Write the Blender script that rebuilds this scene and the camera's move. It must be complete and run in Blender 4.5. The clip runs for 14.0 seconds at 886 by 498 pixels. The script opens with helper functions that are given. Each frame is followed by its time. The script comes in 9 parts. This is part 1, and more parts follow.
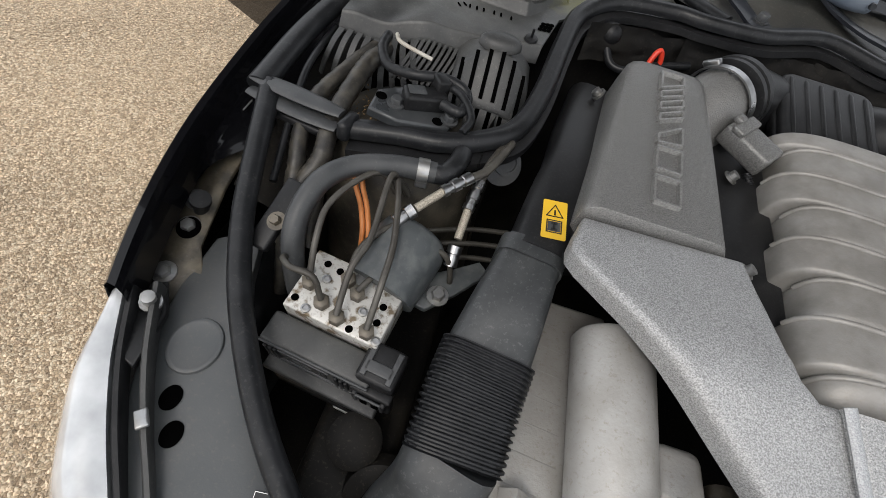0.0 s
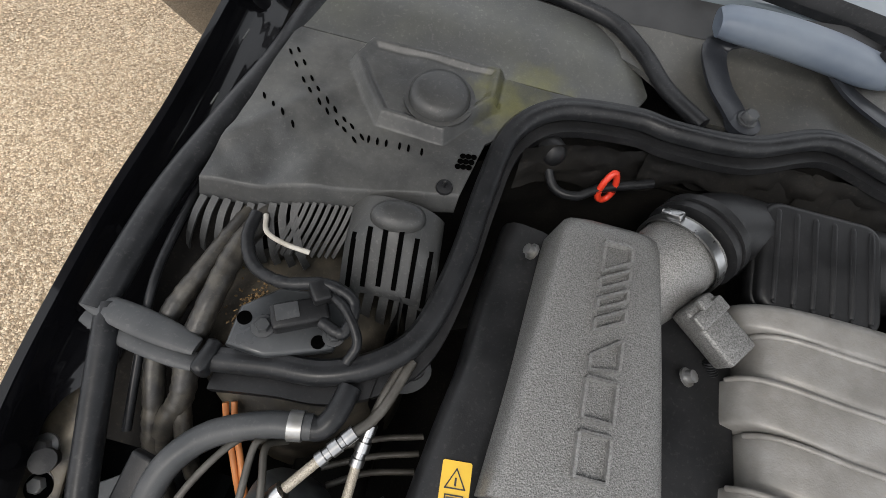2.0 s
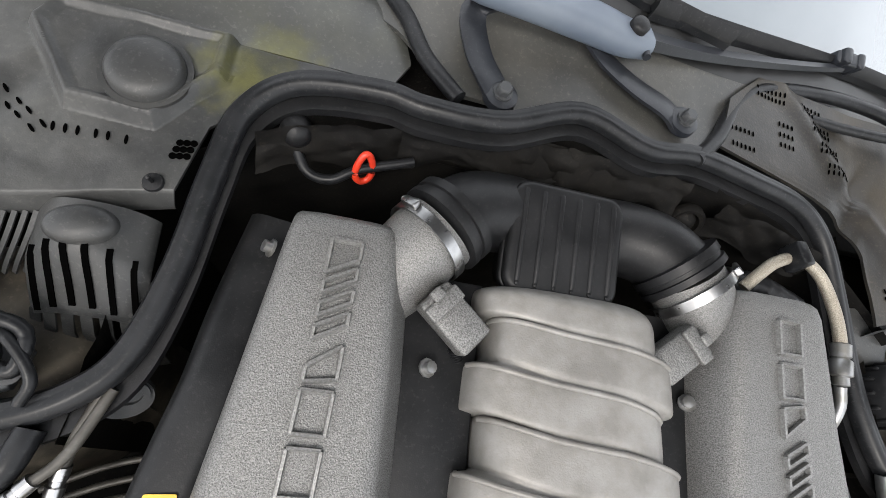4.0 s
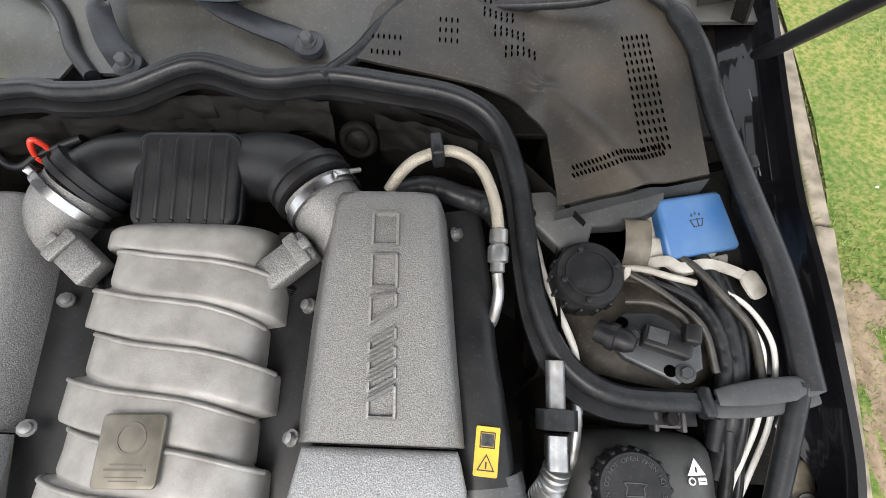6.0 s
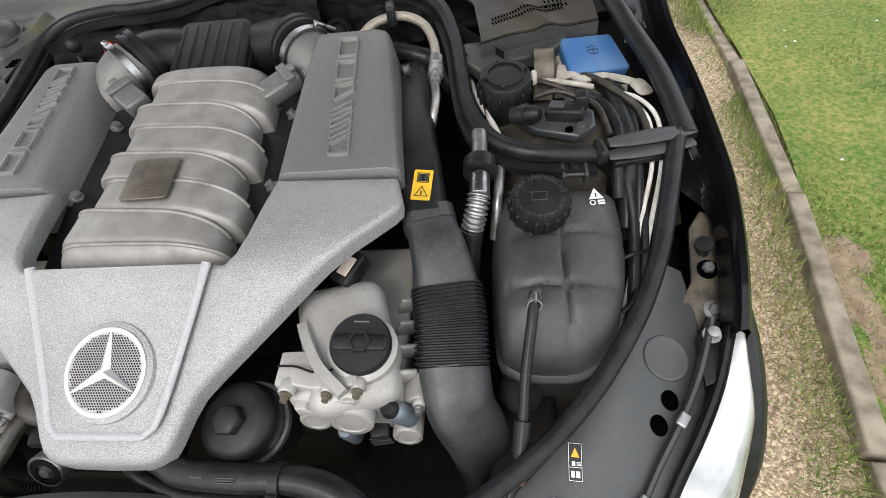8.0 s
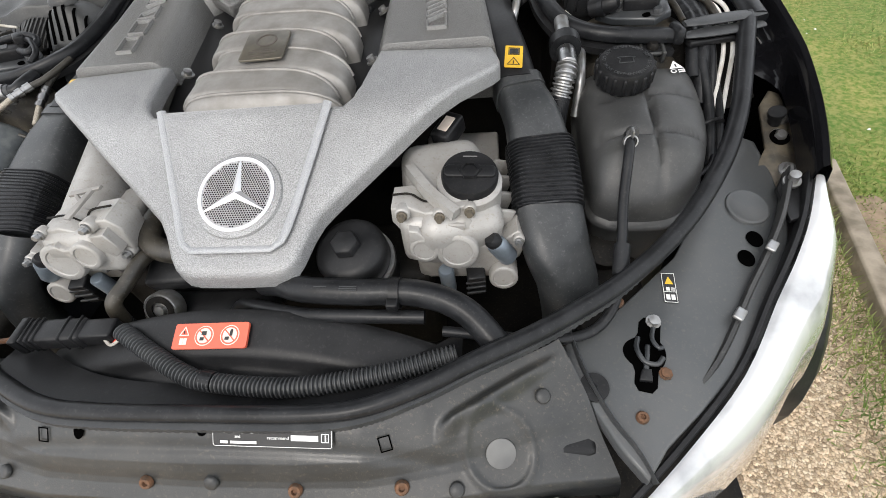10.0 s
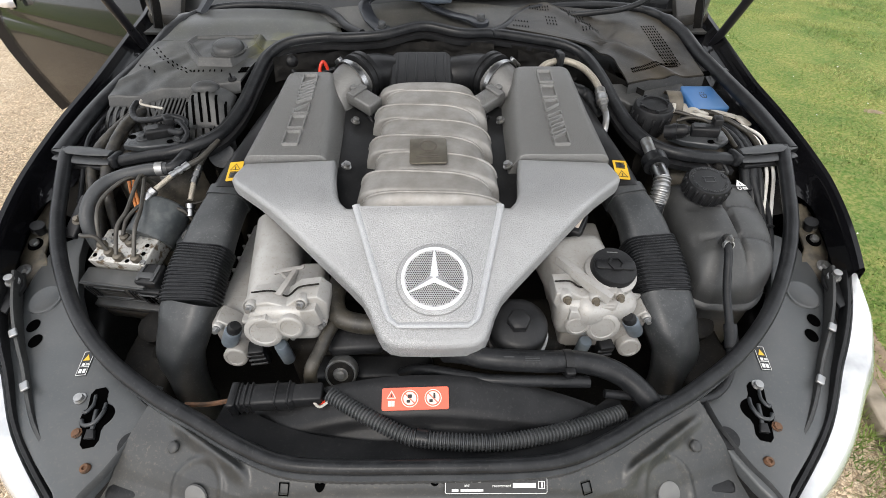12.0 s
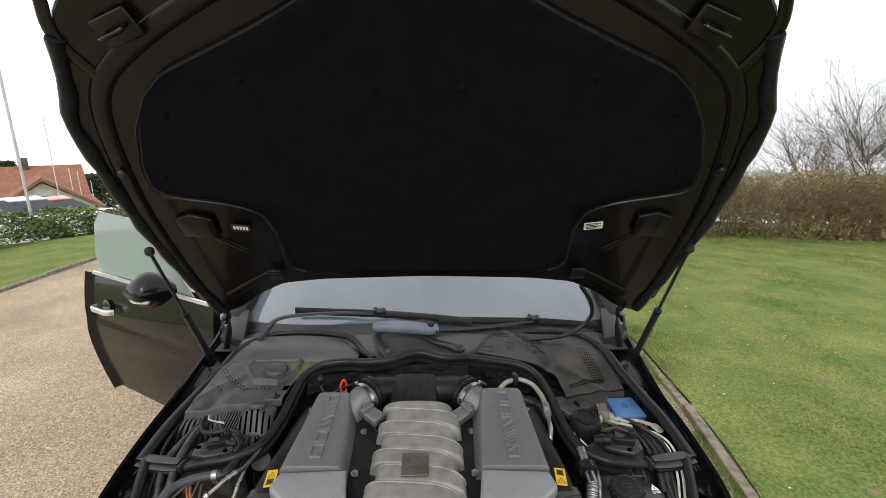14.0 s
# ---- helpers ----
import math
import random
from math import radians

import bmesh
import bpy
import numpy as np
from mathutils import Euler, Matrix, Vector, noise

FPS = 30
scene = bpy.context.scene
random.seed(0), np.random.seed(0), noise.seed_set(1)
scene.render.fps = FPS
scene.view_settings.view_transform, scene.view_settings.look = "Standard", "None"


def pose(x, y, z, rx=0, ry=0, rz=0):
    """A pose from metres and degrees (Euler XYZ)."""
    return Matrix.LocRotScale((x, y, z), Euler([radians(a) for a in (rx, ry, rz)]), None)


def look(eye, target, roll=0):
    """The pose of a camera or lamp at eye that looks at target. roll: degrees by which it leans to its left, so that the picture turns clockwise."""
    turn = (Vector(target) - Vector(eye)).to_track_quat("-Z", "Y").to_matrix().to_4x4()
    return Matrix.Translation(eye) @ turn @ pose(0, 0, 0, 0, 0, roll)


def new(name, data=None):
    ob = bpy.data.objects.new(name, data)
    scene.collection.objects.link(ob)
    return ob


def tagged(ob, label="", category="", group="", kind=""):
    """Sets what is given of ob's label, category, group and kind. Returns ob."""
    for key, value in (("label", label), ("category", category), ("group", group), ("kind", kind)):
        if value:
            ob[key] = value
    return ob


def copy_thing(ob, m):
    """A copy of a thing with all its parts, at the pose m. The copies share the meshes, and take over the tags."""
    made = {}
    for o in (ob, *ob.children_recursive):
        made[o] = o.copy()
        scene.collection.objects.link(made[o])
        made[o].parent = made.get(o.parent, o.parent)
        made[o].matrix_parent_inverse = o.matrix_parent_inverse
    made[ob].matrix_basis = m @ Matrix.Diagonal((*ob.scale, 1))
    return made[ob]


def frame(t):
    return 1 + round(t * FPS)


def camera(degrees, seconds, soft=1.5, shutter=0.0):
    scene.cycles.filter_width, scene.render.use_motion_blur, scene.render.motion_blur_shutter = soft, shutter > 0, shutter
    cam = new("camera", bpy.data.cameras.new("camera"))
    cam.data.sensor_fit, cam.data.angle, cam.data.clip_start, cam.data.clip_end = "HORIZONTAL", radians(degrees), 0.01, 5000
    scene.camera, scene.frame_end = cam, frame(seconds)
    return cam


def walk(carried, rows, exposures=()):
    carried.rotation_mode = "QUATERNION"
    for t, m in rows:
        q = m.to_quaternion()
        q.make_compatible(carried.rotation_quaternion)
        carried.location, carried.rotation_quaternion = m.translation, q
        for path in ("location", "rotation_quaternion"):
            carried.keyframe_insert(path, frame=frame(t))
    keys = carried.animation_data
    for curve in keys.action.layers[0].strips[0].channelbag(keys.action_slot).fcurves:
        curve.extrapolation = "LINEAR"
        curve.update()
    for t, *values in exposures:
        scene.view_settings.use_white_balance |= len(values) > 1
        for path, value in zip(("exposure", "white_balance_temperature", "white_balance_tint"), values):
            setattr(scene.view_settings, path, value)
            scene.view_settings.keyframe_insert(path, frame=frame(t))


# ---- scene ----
cam = camera(88.13, 14.0, 0.55)
PATH = [
    (0.0, (-0.4646, 0.1615, 1.2215), (-0.4817, 0.8275, 0.4758), 16.83),
    (0.5, (-0.4686, 0.2485, 1.2562), (-0.4733, 0.8832, 0.4835), 17.27),
    (1.0, (-0.4615, 0.3375, 1.2858), (-0.4641, 0.9453, 0.4917), 16.36),
    (1.5, (-0.4597, 0.4260, 1.3218), (-0.4552, 0.9899, 0.4959), 16.02),
    (2.0, (-0.4338, 0.5016, 1.3494), (-0.4311, 1.0363, 0.5044), 15.01),
    (2.2, (-0.4192, 0.5291, 1.3621), (-0.4213, 1.0459, 0.5060), 14.22),
    (4.3, (-0.1646, 0.6148, 1.3908), (0.0490, 1.0235, 0.5035), 34.44),
    (4.5, (-0.0894, 0.6256, 1.4199), (0.0855, 0.9966, 0.5079), 31.41),
    (5.0, (0.0869, 0.6045, 1.4510), (0.1812, 0.9841, 0.5307), 18.40),
    (5.5, (0.2269, 0.5783, 1.4600), (0.2519, 0.9767, 0.5431), 6.28),
    (6.0, (0.3432, 0.5335, 1.4524), (0.2999, 0.9522, 0.5453), -4.26),
    (6.5, (0.4384, 0.4648, 1.3953), (0.3327, 0.9210, 0.5118), -11.44),
    (7.0, (0.4602, 0.3635, 1.3797), (0.3530, 0.8670, 0.5224), -11.01),
    (7.5, (0.4521, 0.2219, 1.3682), (0.3552, 0.7846, 0.5473), -9.66),
    (8.0, (0.4671, 0.0791, 1.3346), (0.3614, 0.6971, 0.5556), -9.78),
    (8.2, (0.4799, 0.0388, 1.3222), (0.3647, 0.6668, 0.5525), -10.29),
    (10.3, (0.2552, -0.1550, 1.2305), (0.1471, 0.5037, 0.4858), -8.42),
    (10.5, (0.1906, -0.1686, 1.2350), (0.1119, 0.4954, 0.4914), -6.38),
    (11.0, (0.0772, -0.1853, 1.2488), (0.0525, 0.4889, 0.5106), -2.57),
    (11.5, (0.0185, -0.1858, 1.3009), (0.0273, 0.5105, 0.5831), -0.06),
    (12.0, (0.0202, -0.2006, 1.3874), (0.0306, 0.5279, 0.7025), 0.26),
    (12.5, (0.0385, -0.2234, 1.4878), (0.0490, 0.5617, 0.8685), 0.68),
    (13.0, (0.0653, -0.3001, 1.5916), (0.0675, 0.5678, 1.0947), 0.87),
    (13.5, (0.0788, -0.3855, 1.6898), (0.0610, 0.5511, 1.3398), 0.31),
    (14.0, (0.0742, -0.4536, 1.7433), (0.0755, 0.5173, 1.5036), -0.29),
]
walk(cam, [(t, look(eye, target, roll)) for t, eye, target, roll in PATH],
     [(0.0, 0.14), (1.5, 0.24), (2.2, 0.36), (4.3, 0.84), (5.5, 0.92), (7.5, 0.66), (8.2, 0.5), (10.5, 0.50), (12.0, 0.54), (12.5, 0.46), (13.0, 0.32), (13.5, 0.18), (14.0, 0.05)])

# ---- light ----
world = bpy.data.worlds.new("overcast_sky")
scene.world = world
world.use_nodes = True
wt = world.node_tree
wt.nodes.clear()
w_out = wt.nodes.new("ShaderNodeOutputWorld")
w_bg = wt.nodes.new("ShaderNodeBackground")
w_sky = wt.nodes.new("ShaderNodeTexSky")
w_sky.sky_type = "NISHITA"
w_sky.sun_disc = False
w_sky.sun_elevation = radians(48)
w_sky.sun_rotation = radians(200)
w_sky.air_density, w_sky.dust_density, w_sky.ozone_density = 1.0, 6.0, 1.0
w_mix = wt.nodes.new("ShaderNodeMix")
w_mix.data_type = "RGBA"
w_mix.inputs[0].default_value = 0.75
w_mix.inputs[7].default_value = (9.5, 9.7, 10.0, 1)
wt.links.new(w_sky.outputs[0], w_mix.inputs[6])
w_tc = wt.nodes.new("ShaderNodeTexCoord")
w_noise = wt.nodes.new("ShaderNodeTexNoise")
w_noise.inputs["Scale"].default_value = 2.2
w_noise.inputs["Detail"].default_value = 5
w_ramp = wt.nodes.new("ShaderNodeMapRange")
w_ramp.inputs[1].default_value, w_ramp.inputs[2].default_value = 0.3, 0.7
w_ramp.inputs[3].default_value, w_ramp.inputs[4].default_value = 0.85, 1.12
w_mul = wt.nodes.new("ShaderNodeVectorMath")
w_mul.operation = "SCALE"
wt.links.new(w_tc.outputs["Generated"], w_noise.inputs["Vector"])
wt.links.new(w_noise.outputs[0], w_ramp.inputs[0])
wt.links.new(w_mix.outputs[2], w_mul.inputs[0])
# brighter overhead than at the horizon, as under thin cloud
w_sep = wt.nodes.new("ShaderNodeSeparateXYZ")
w_up = wt.nodes.new("ShaderNodeMapRange")
w_up.inputs[3].default_value, w_up.inputs[4].default_value = 1.38, 1.22
w_both = wt.nodes.new("ShaderNodeMath")
w_both.operation = "MULTIPLY"
wt.links.new(w_tc.outputs["Generated"], w_sep.inputs[0])
wt.links.new(w_sep.outputs[2], w_up.inputs[0])
wt.links.new(w_ramp.outputs[0], w_both.inputs[0])
wt.links.new(w_up.outputs[0], w_both.inputs[1])
wt.links.new(w_both.outputs[0], w_mul.inputs["Scale"])
wt.links.new(w_mul.outputs[0], w_bg.inputs[0])
w_bg.inputs[1].default_value = 0.117
wt.links.new(w_bg.outputs[0], w_out.inputs[0])

sun_data = bpy.data.lights.new("sun", "SUN")
sun_data.energy, sun_data.angle, sun_data.color = 0.75, radians(14), (1.0, 0.975, 0.94)
sun = new("sun", sun_data)
sun.matrix_world = look((0, 0, 10), (1.4, 4.5, 4.5))


# ---- materials ----
def material(name, base, second=None, rough=0.5, metal=0.0, scale=30.0, mix=0.5, bump=0.0, bump_scale=400.0,
             dust=0.0, dust_colour=(0.175, 0.172, 0.162), coat=0.0, spread=0.12, kind="noise", rough_var=0.12, per_object=0.0, spec=0.5, speck=0.0, island=0.0):
    """A principled surface: two colours mixed by noise, fine relief, and dust lying on faces that look up."""
    m = bpy.data.materials.new(name)
    m.use_nodes = True
    nt = m.node_tree
    n, l = nt.nodes, nt.links
    bsdf = n["Principled BSDF"]
    tc = n.new("ShaderNodeTexCoord")
    no = n.new("ShaderNodeTexNoise")
    no.inputs["Scale"].default_value, no.inputs["Detail"].default_value = scale, 6
    l.new(tc.outputs["Object"], no.inputs["Vector"])
    mr = n.new("ShaderNodeMapRange")
    mr.inputs[1].default_value, mr.inputs[2].default_value = mix - spread, mix + spread
    l.new(no.outputs[0], mr.inputs[0])
    mx = n.new("ShaderNodeMix")
    mx.data_type = "RGBA"
    second = second or tuple(c * 0.7 for c in base)
    mx.inputs[6].default_value, mx.inputs[7].default_value = (*base, 1), (*second, 1)
    l.new(mr.outputs[0], mx.inputs[0])
    colour = mx.outputs[2]
    if per_object:
        oi = n.new("ShaderNodeObjectInfo")
        hs = n.new("ShaderNodeHueSaturation")
        pr = n.new("ShaderNodeMapRange")
        pr.inputs[3].default_value, pr.inputs[4].default_value = 1 - per_object, 1 + per_object
        l.new(oi.outputs["Random"], pr.inputs[0])
        l.new(pr.outputs[0], hs.inputs["Value"])
        l.new(colour, hs.inputs["Color"])
        colour = hs.outputs[0]
    if dust:
        geo = n.new("ShaderNodeNewGeometry")
        sep = n.new("ShaderNodeSeparateXYZ")
        l.new(geo.outputs["Normal"], sep.inputs[0])
        up = n.new("ShaderNodeMapRange")
        up.inputs[1].default_value, up.inputs[2].default_value = 0.1, 1.0
        l.new(sep.outputs[2], up.inputs[0])
        dn = n.new("ShaderNodeTexNoise")
        dn.inputs["Scale"].default_value, dn.inputs["Detail"].default_value = 9.0, 8
        dn.inputs["Roughness"].default_value = 0.7
        l.new(tc.outputs["Object"], dn.inputs["Vector"])
        dr = n.new("ShaderNodeMapRange")
        dr.inputs[1].default_value, dr.inputs[2].default_value = 0.3, 0.75
        l.new(dn.outputs[0], dr.inputs[0])
        mu = n.new("ShaderNodeMath")
        mu.operation = "MULTIPLY"
        l.new(up.outputs[0], mu.inputs[0])
        l.new(dr.outputs[0], mu.inputs[1])
        m2 = n.new("ShaderNodeMath")
        m2.operation = "MULTIPLY"
        m2.inputs[1].default_value = dust
        l.new(mu.outputs[0], m2.inputs[0])
        dm = n.new("ShaderNodeMix")
        dm.data_type = "RGBA"
        dm.inputs[7].default_value = (*dust_colour, 1)
        l.new(m2.outputs[0], dm.inputs[0])
        l.new(colour, dm.inputs[6])
        colour = dm.outputs[2]
    if island:
        gi = n.new("ShaderNodeNewGeometry")
        hi = n.new("ShaderNodeHueSaturation")
        pi = n.new("ShaderNodeMapRange")
        pi.inputs[3].default_value, pi.inputs[4].default_value = 1 - island, 1 + island
        l.new(gi.outputs["Random Per Island"], pi.inputs[0])
        l.new(pi.outputs[0], hi.inputs["Value"])
        l.new(colour, hi.inputs["Color"])
        colour = hi.outputs[0]
    if speck:
        sn = n.new("ShaderNodeTexNoise")
        sn.inputs["Scale"].default_value, sn.inputs["Detail"].default_value = 210, 3
        sn.inputs["Roughness"].default_value = 0.7
        l.new(tc.outputs["Object"], sn.inputs["Vector"])
        sr = n.new("ShaderNodeMapRange")
        sr.inputs[1].default_value, sr.inputs[2].default_value, sr.inputs[4].default_value = 0.56, 0.72, speck
        l.new(sn.outputs[0], sr.inputs[0])
        sm = n.new("ShaderNodeMix")
        sm.data_type = "RGBA"
        sm.inputs[7].default_value = (*dust_colour, 1)
        l.new(sr.outputs[0], sm.inputs[0])
        l.new(colour, sm.inputs[6])
        colour = sm.outputs[2]
    l.new(colour, bsdf.inputs["Base Color"])
    bsdf.inputs["Specular IOR Level"].default_value = spec
    rr = n.new("ShaderNodeMapRange")
    rr.inputs[3].default_value, rr.inputs[4].default_value = max(0.02, rough - rough_var), min(1, rough + rough_var)
    l.new(no.outputs[0], rr.inputs[0])
    l.new(rr.outputs[0], bsdf.inputs["Roughness"])
    bsdf.inputs["Metallic"].default_value = metal
    bsdf.inputs["Coat Weight"].default_value = coat
    bsdf.inputs["Coat Roughness"].default_value = 0.05
    if bump:
        if kind == "crackle":
            bn = n.new("ShaderNodeTexVoronoi")
            bn.feature = "DISTANCE_TO_EDGE"
            bn.inputs["Scale"].default_value = bump_scale
        else:
            bn = n.new("ShaderNodeTexNoise")
            bn.inputs["Scale"].default_value, bn.inputs["Detail"].default_value = bump_scale, 4
        l.new(tc.outputs["Object"], bn.inputs["Vector"])
        b = n.new("ShaderNodeBump")
        b.inputs["Strength"].default_value, b.inputs["Distance"].default_value = bump, 0.001
        l.new(bn.outputs[0], b.inputs["Height"])
        l.new(b.outputs[0], bsdf.inputs["Normal"])
    return m


def glass_material(name, colour, rough=0.02, ior=1.5, sky_haze=0.06):
    """A thin tinted pane: mostly clear, with a real glossy face."""
    m = bpy.data.materials.new(name)
    m.use_nodes = True
    nt = m.node_tree
    n, l = nt.nodes, nt.links
    n.remove(n["Principled BSDF"])
    tr, gl, mx, fr = n.new("ShaderNodeBsdfTransparent"), n.new("ShaderNodeBsdfGlossy"), n.new("ShaderNodeMixShader"), n.new("ShaderNodeFresnel")
    tr.inputs[0].default_value = (*colour, 1)
    gl.inputs["Roughness"].default_value = rough
    fr.inputs[0].default_value = ior
    l.new(fr.outputs[0], mx.inputs[0])
    l.new(tr.outputs[0], mx.inputs[1])
    l.new(gl.outputs[0], mx.inputs[2])
    # pale diffuse share that imitates the bright sky reflected in the pane
    df, m2 = n.new("ShaderNodeBsdfDiffuse"), n.new("ShaderNodeMixShader")
    df.inputs[0].default_value = (0.62, 0.74, 0.70, 1)
    m2.inputs[0].default_value = sky_haze
    l.new(mx.outputs[0], m2.inputs[1])
    l.new(df.outputs[0], m2.inputs[2])
    l.new(m2.outputs[0], n["Material Output"].inputs[0])
    return m


M = {}
M["silver"] = material("silver_crackle_paint", (0.395, 0.398, 0.398), (0.198, 0.20, 0.201), 0.43, 0.3, 720, 0.5, 0.9, 560, spread=0.125)
M["grey"] = material("grey_crackle_paint", (0.2327, 0.2308, 0.2232), (0.09975, 0.0988, 0.095), 0.43, 0.4, 800, 0.5, 0.9, 600, spread=0.145)
# the cover's grey made lighter, to paint glossy highlights on the raised outlines
M["grey_highlight"] = material("grey_edge_highlight", (0.27, 0.268, 0.26), (0.17, 0.168, 0.162), 0.36, 0.45, 500, 0.5, 0.5, 520, spread=0.14)
M["alu"] = material("cast_aluminium", (0.295, 0.287, 0.274), (0.215, 0.207, 0.195), 0.50, 0.3, 26, 0.5, 0.25, 500, dust=0.2, dust_colour=(0.25, 0.225, 0.19), speck=0.35)
M["alu_dirty"] = material("dirty_cast_aluminium", (0.375, 0.366, 0.35), (0.315, 0.304, 0.283), 0.46, 0.25, 24, 0.54, 0.35, 300, dust=0.06, dust_colour=(0.2, 0.17, 0.12), speck=0.45)
M["steel"] = material("steel", (0.45, 0.45, 0.45), (0.3, 0.3, 0.3), 0.3, 1.0, 60)
M["chrome"] = material("chrome", (0.85, 0.85, 0.86), (0.78, 0.78, 0.8), 0.3, 0.7, 30, rough_var=0.05)
M["plastic"] = material("black_plastic", (0.0082, 0.0085, 0.0093), (0.014, 0.0142, 0.0152), 0.40, 0, 25, 0.5, 0.15, 700, dust=0.03, spec=0.24, speck=0.08)
M["plastic_grey"] = material("dusty_dark_plastic", (0.02185, 0.02277, 0.02357), (0.0414, 0.04197, 0.0414), 0.44, 0, 9, 0.5, 0.2, 600, dust=0.2, dust_colour=(0.13, 0.128, 0.118), spec=0.42, speck=0.32)
# side covers: grey raised to hold the sky's sheen in the colour
M["panel"] = material("dark_grey_panel", (0.052, 0.057, 0.0605), (0.072, 0.075, 0.077), 0.36, 0, 8, 0.5, 0.12, 500, dust=0.08, dust_colour=(0.15, 0.135, 0.11), spec=0.5, speck=0.25)
M["rubber"] = material("black_rubber", (0.009, 0.0096, 0.0108), (0.0155, 0.0163, 0.018), 0.34, 0, 40, 0.5, 0.12, 300, dust=0.03, spec=0.24, speck=0.12)
M["duct"] = material("duct_plastic", (0.026, 0.0282, 0.030), (0.039, 0.041, 0.043), 0.42, 0, 30, 0.55, 0.1, 400, dust=0.1, dust_colour=(0.17, 0.17, 0.165), spec=0.45, speck=0.28)
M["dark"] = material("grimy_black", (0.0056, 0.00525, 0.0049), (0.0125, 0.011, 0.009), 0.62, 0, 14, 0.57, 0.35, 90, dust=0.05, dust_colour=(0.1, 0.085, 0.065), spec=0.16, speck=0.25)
M["firewall"] = material("firewall_mat", (0.0032, 0.003, 0.0028), (0.0085, 0.0077, 0.0065), 0.75, 0, 14, 0.56, 0.6, 60, dust=0.02, dust_colour=(0.10, 0.085, 0.065), spec=0.2, speck=0.14)
M["paint"] = material("black_car_paint", (0.004, 0.004, 0.005), (0.006, 0.006, 0.007), 0.24, 0, 5, coat=0.5, rough_var=0.03, spec=0.1)
M["insulation"] = material("insulation_felt", (0.0034, 0.0030, 0.0050), (0.0055, 0.0048, 0.008), 0.9, 0, 25, 0.5, 0.5, 500, spec=0.1)
M["bonnet_in"] = material("bonnet_inner_paint", (0.0034, 0.0028, 0.0024), (0.0055, 0.0046, 0.004), 0.3, 0, 12, coat=0.22, spec=0.22, rough_var=0.06)
M["brown_metal"] = material("painted_bracket", (0.14, 0.12, 0.09), (0.06, 0.05, 0.037), 0.5, 0.2, 40, dust=0.2, speck=0.2)
M["rust"] = material("rusty_bolt", (0.17, 0.085, 0.045), (0.08, 0.05, 0.032), 0.8, 0.3, 90)
M["yellow"] = material("yellow_label", (0.72, 0.45, 0.03), (0.62, 0.38, 0.03), 0.4, 0, 20)
M["red"] = material("red_label", (0.75, 0.13, 0.07), (0.65, 0.12, 0.07), 0.4, 0, 20)
M["red_plastic"] = material("red_plastic", (0.7, 0.05, 0.02), (0.6, 0.04, 0.02), 0.35, 0, 20)
M["white"] = material("white_print", (0.8, 0.8, 0.78), (0.7, 0.7, 0.68), 0.5, 0, 30)
M["black_print"] = material("black_print", (0.012, 0.012, 0.012), (0.02, 0.02, 0.02), 0.4, 0, 30)
M["white_plastic"] = material("aged_white_plastic", (0.48, 0.46, 0.41), (0.34, 0.31, 0.26), 0.5, 0, 40, dust=0.2, speck=0.3)
M["blue"] = material("blue_plastic", (0.03, 0.115, 0.29), (0.055, 0.15, 0.32), 0.4, 0, 15, 0.55, dust=0.2, dust_colour=(0.22, 0.25, 0.28))
M["orange"] = material("orange_cable", (0.55, 0.2, 0.06), (0.4, 0.14, 0.04), 0.5, 0, 30)
M["braid"] = material("braided_steel", (0.44, 0.40, 0.33), (0.27, 0.24, 0.19), 0.4, 0.4, 900, 0.5, 0.9, 900, spread=0.1)
# opaque white mixed with grey imitates highlights and shading in clear lenses
M["lens"] = material("headlamp_lens", (0.60, 0.61, 0.62), (0.30, 0.31, 0.32), 0.08, 0.1, 12, 0.56, coat=1.0)
M["kerb"] = material("concrete_kerb", (0.30, 0.255, 0.195), (0.15, 0.125, 0.09), 0.9, 0, 14, 0.5, 0.6, 80, speck=0.3)
M["grass"] = material("grass", (0.082, 0.15, 0.032), (0.205, 0.22, 0.085), 0.9, 0, 55, 0.5, 1.0, 160, spread=0.13, speck=0.28, dust_colour=(0.30, 0.26, 0.13), spec=0.1)
M["soil"] = material("soil", (0.19, 0.135, 0.09), (0.28, 0.21, 0.14), 0.95, 0, 25, 0.5, 0.8, 60, speck=0.3)
M["twig"] = material("twig_bark", (0.115, 0.095, 0.06), (0.07, 0.06, 0.038), 0.9, 0, 9, per_object=0.2)
M["hedge_twig"] = material("winter_hedge_twig", (0.25, 0.185, 0.10), (0.13, 0.10, 0.06), 0.9, 0, 9, island=0.3)
M["leaf"] = material("hedge_leaf", (0.08, 0.14, 0.03), (0.15, 0.19, 0.05), 0.5, 0, 3, island=0.5)
M["evergreen"] = material("evergreen_leaf", (0.035, 0.055, 0.022), (0.06, 0.075, 0.03), 0.7, 0, 4)
M["roof_tile"] = material("roof_tiles", (0.30, 0.13, 0.075), (0.22, 0.10, 0.06), 0.85, 0, 4)
M["render_wall"] = material("rendered_wall", (0.72, 0.71, 0.68), (0.62, 0.61, 0.58), 0.85, 0, 3)
M["white_paint"] = material("white_car_paint", (0.8, 0.81, 0.82), (0.75, 0.76, 0.77), 0.3, 0, 3, coat=0.8)
M["red_paint"] = material("red_car_paint", (0.6, 0.03, 0.02), (0.5, 0.025, 0.02), 0.3, 0, 3, coat=0.8)
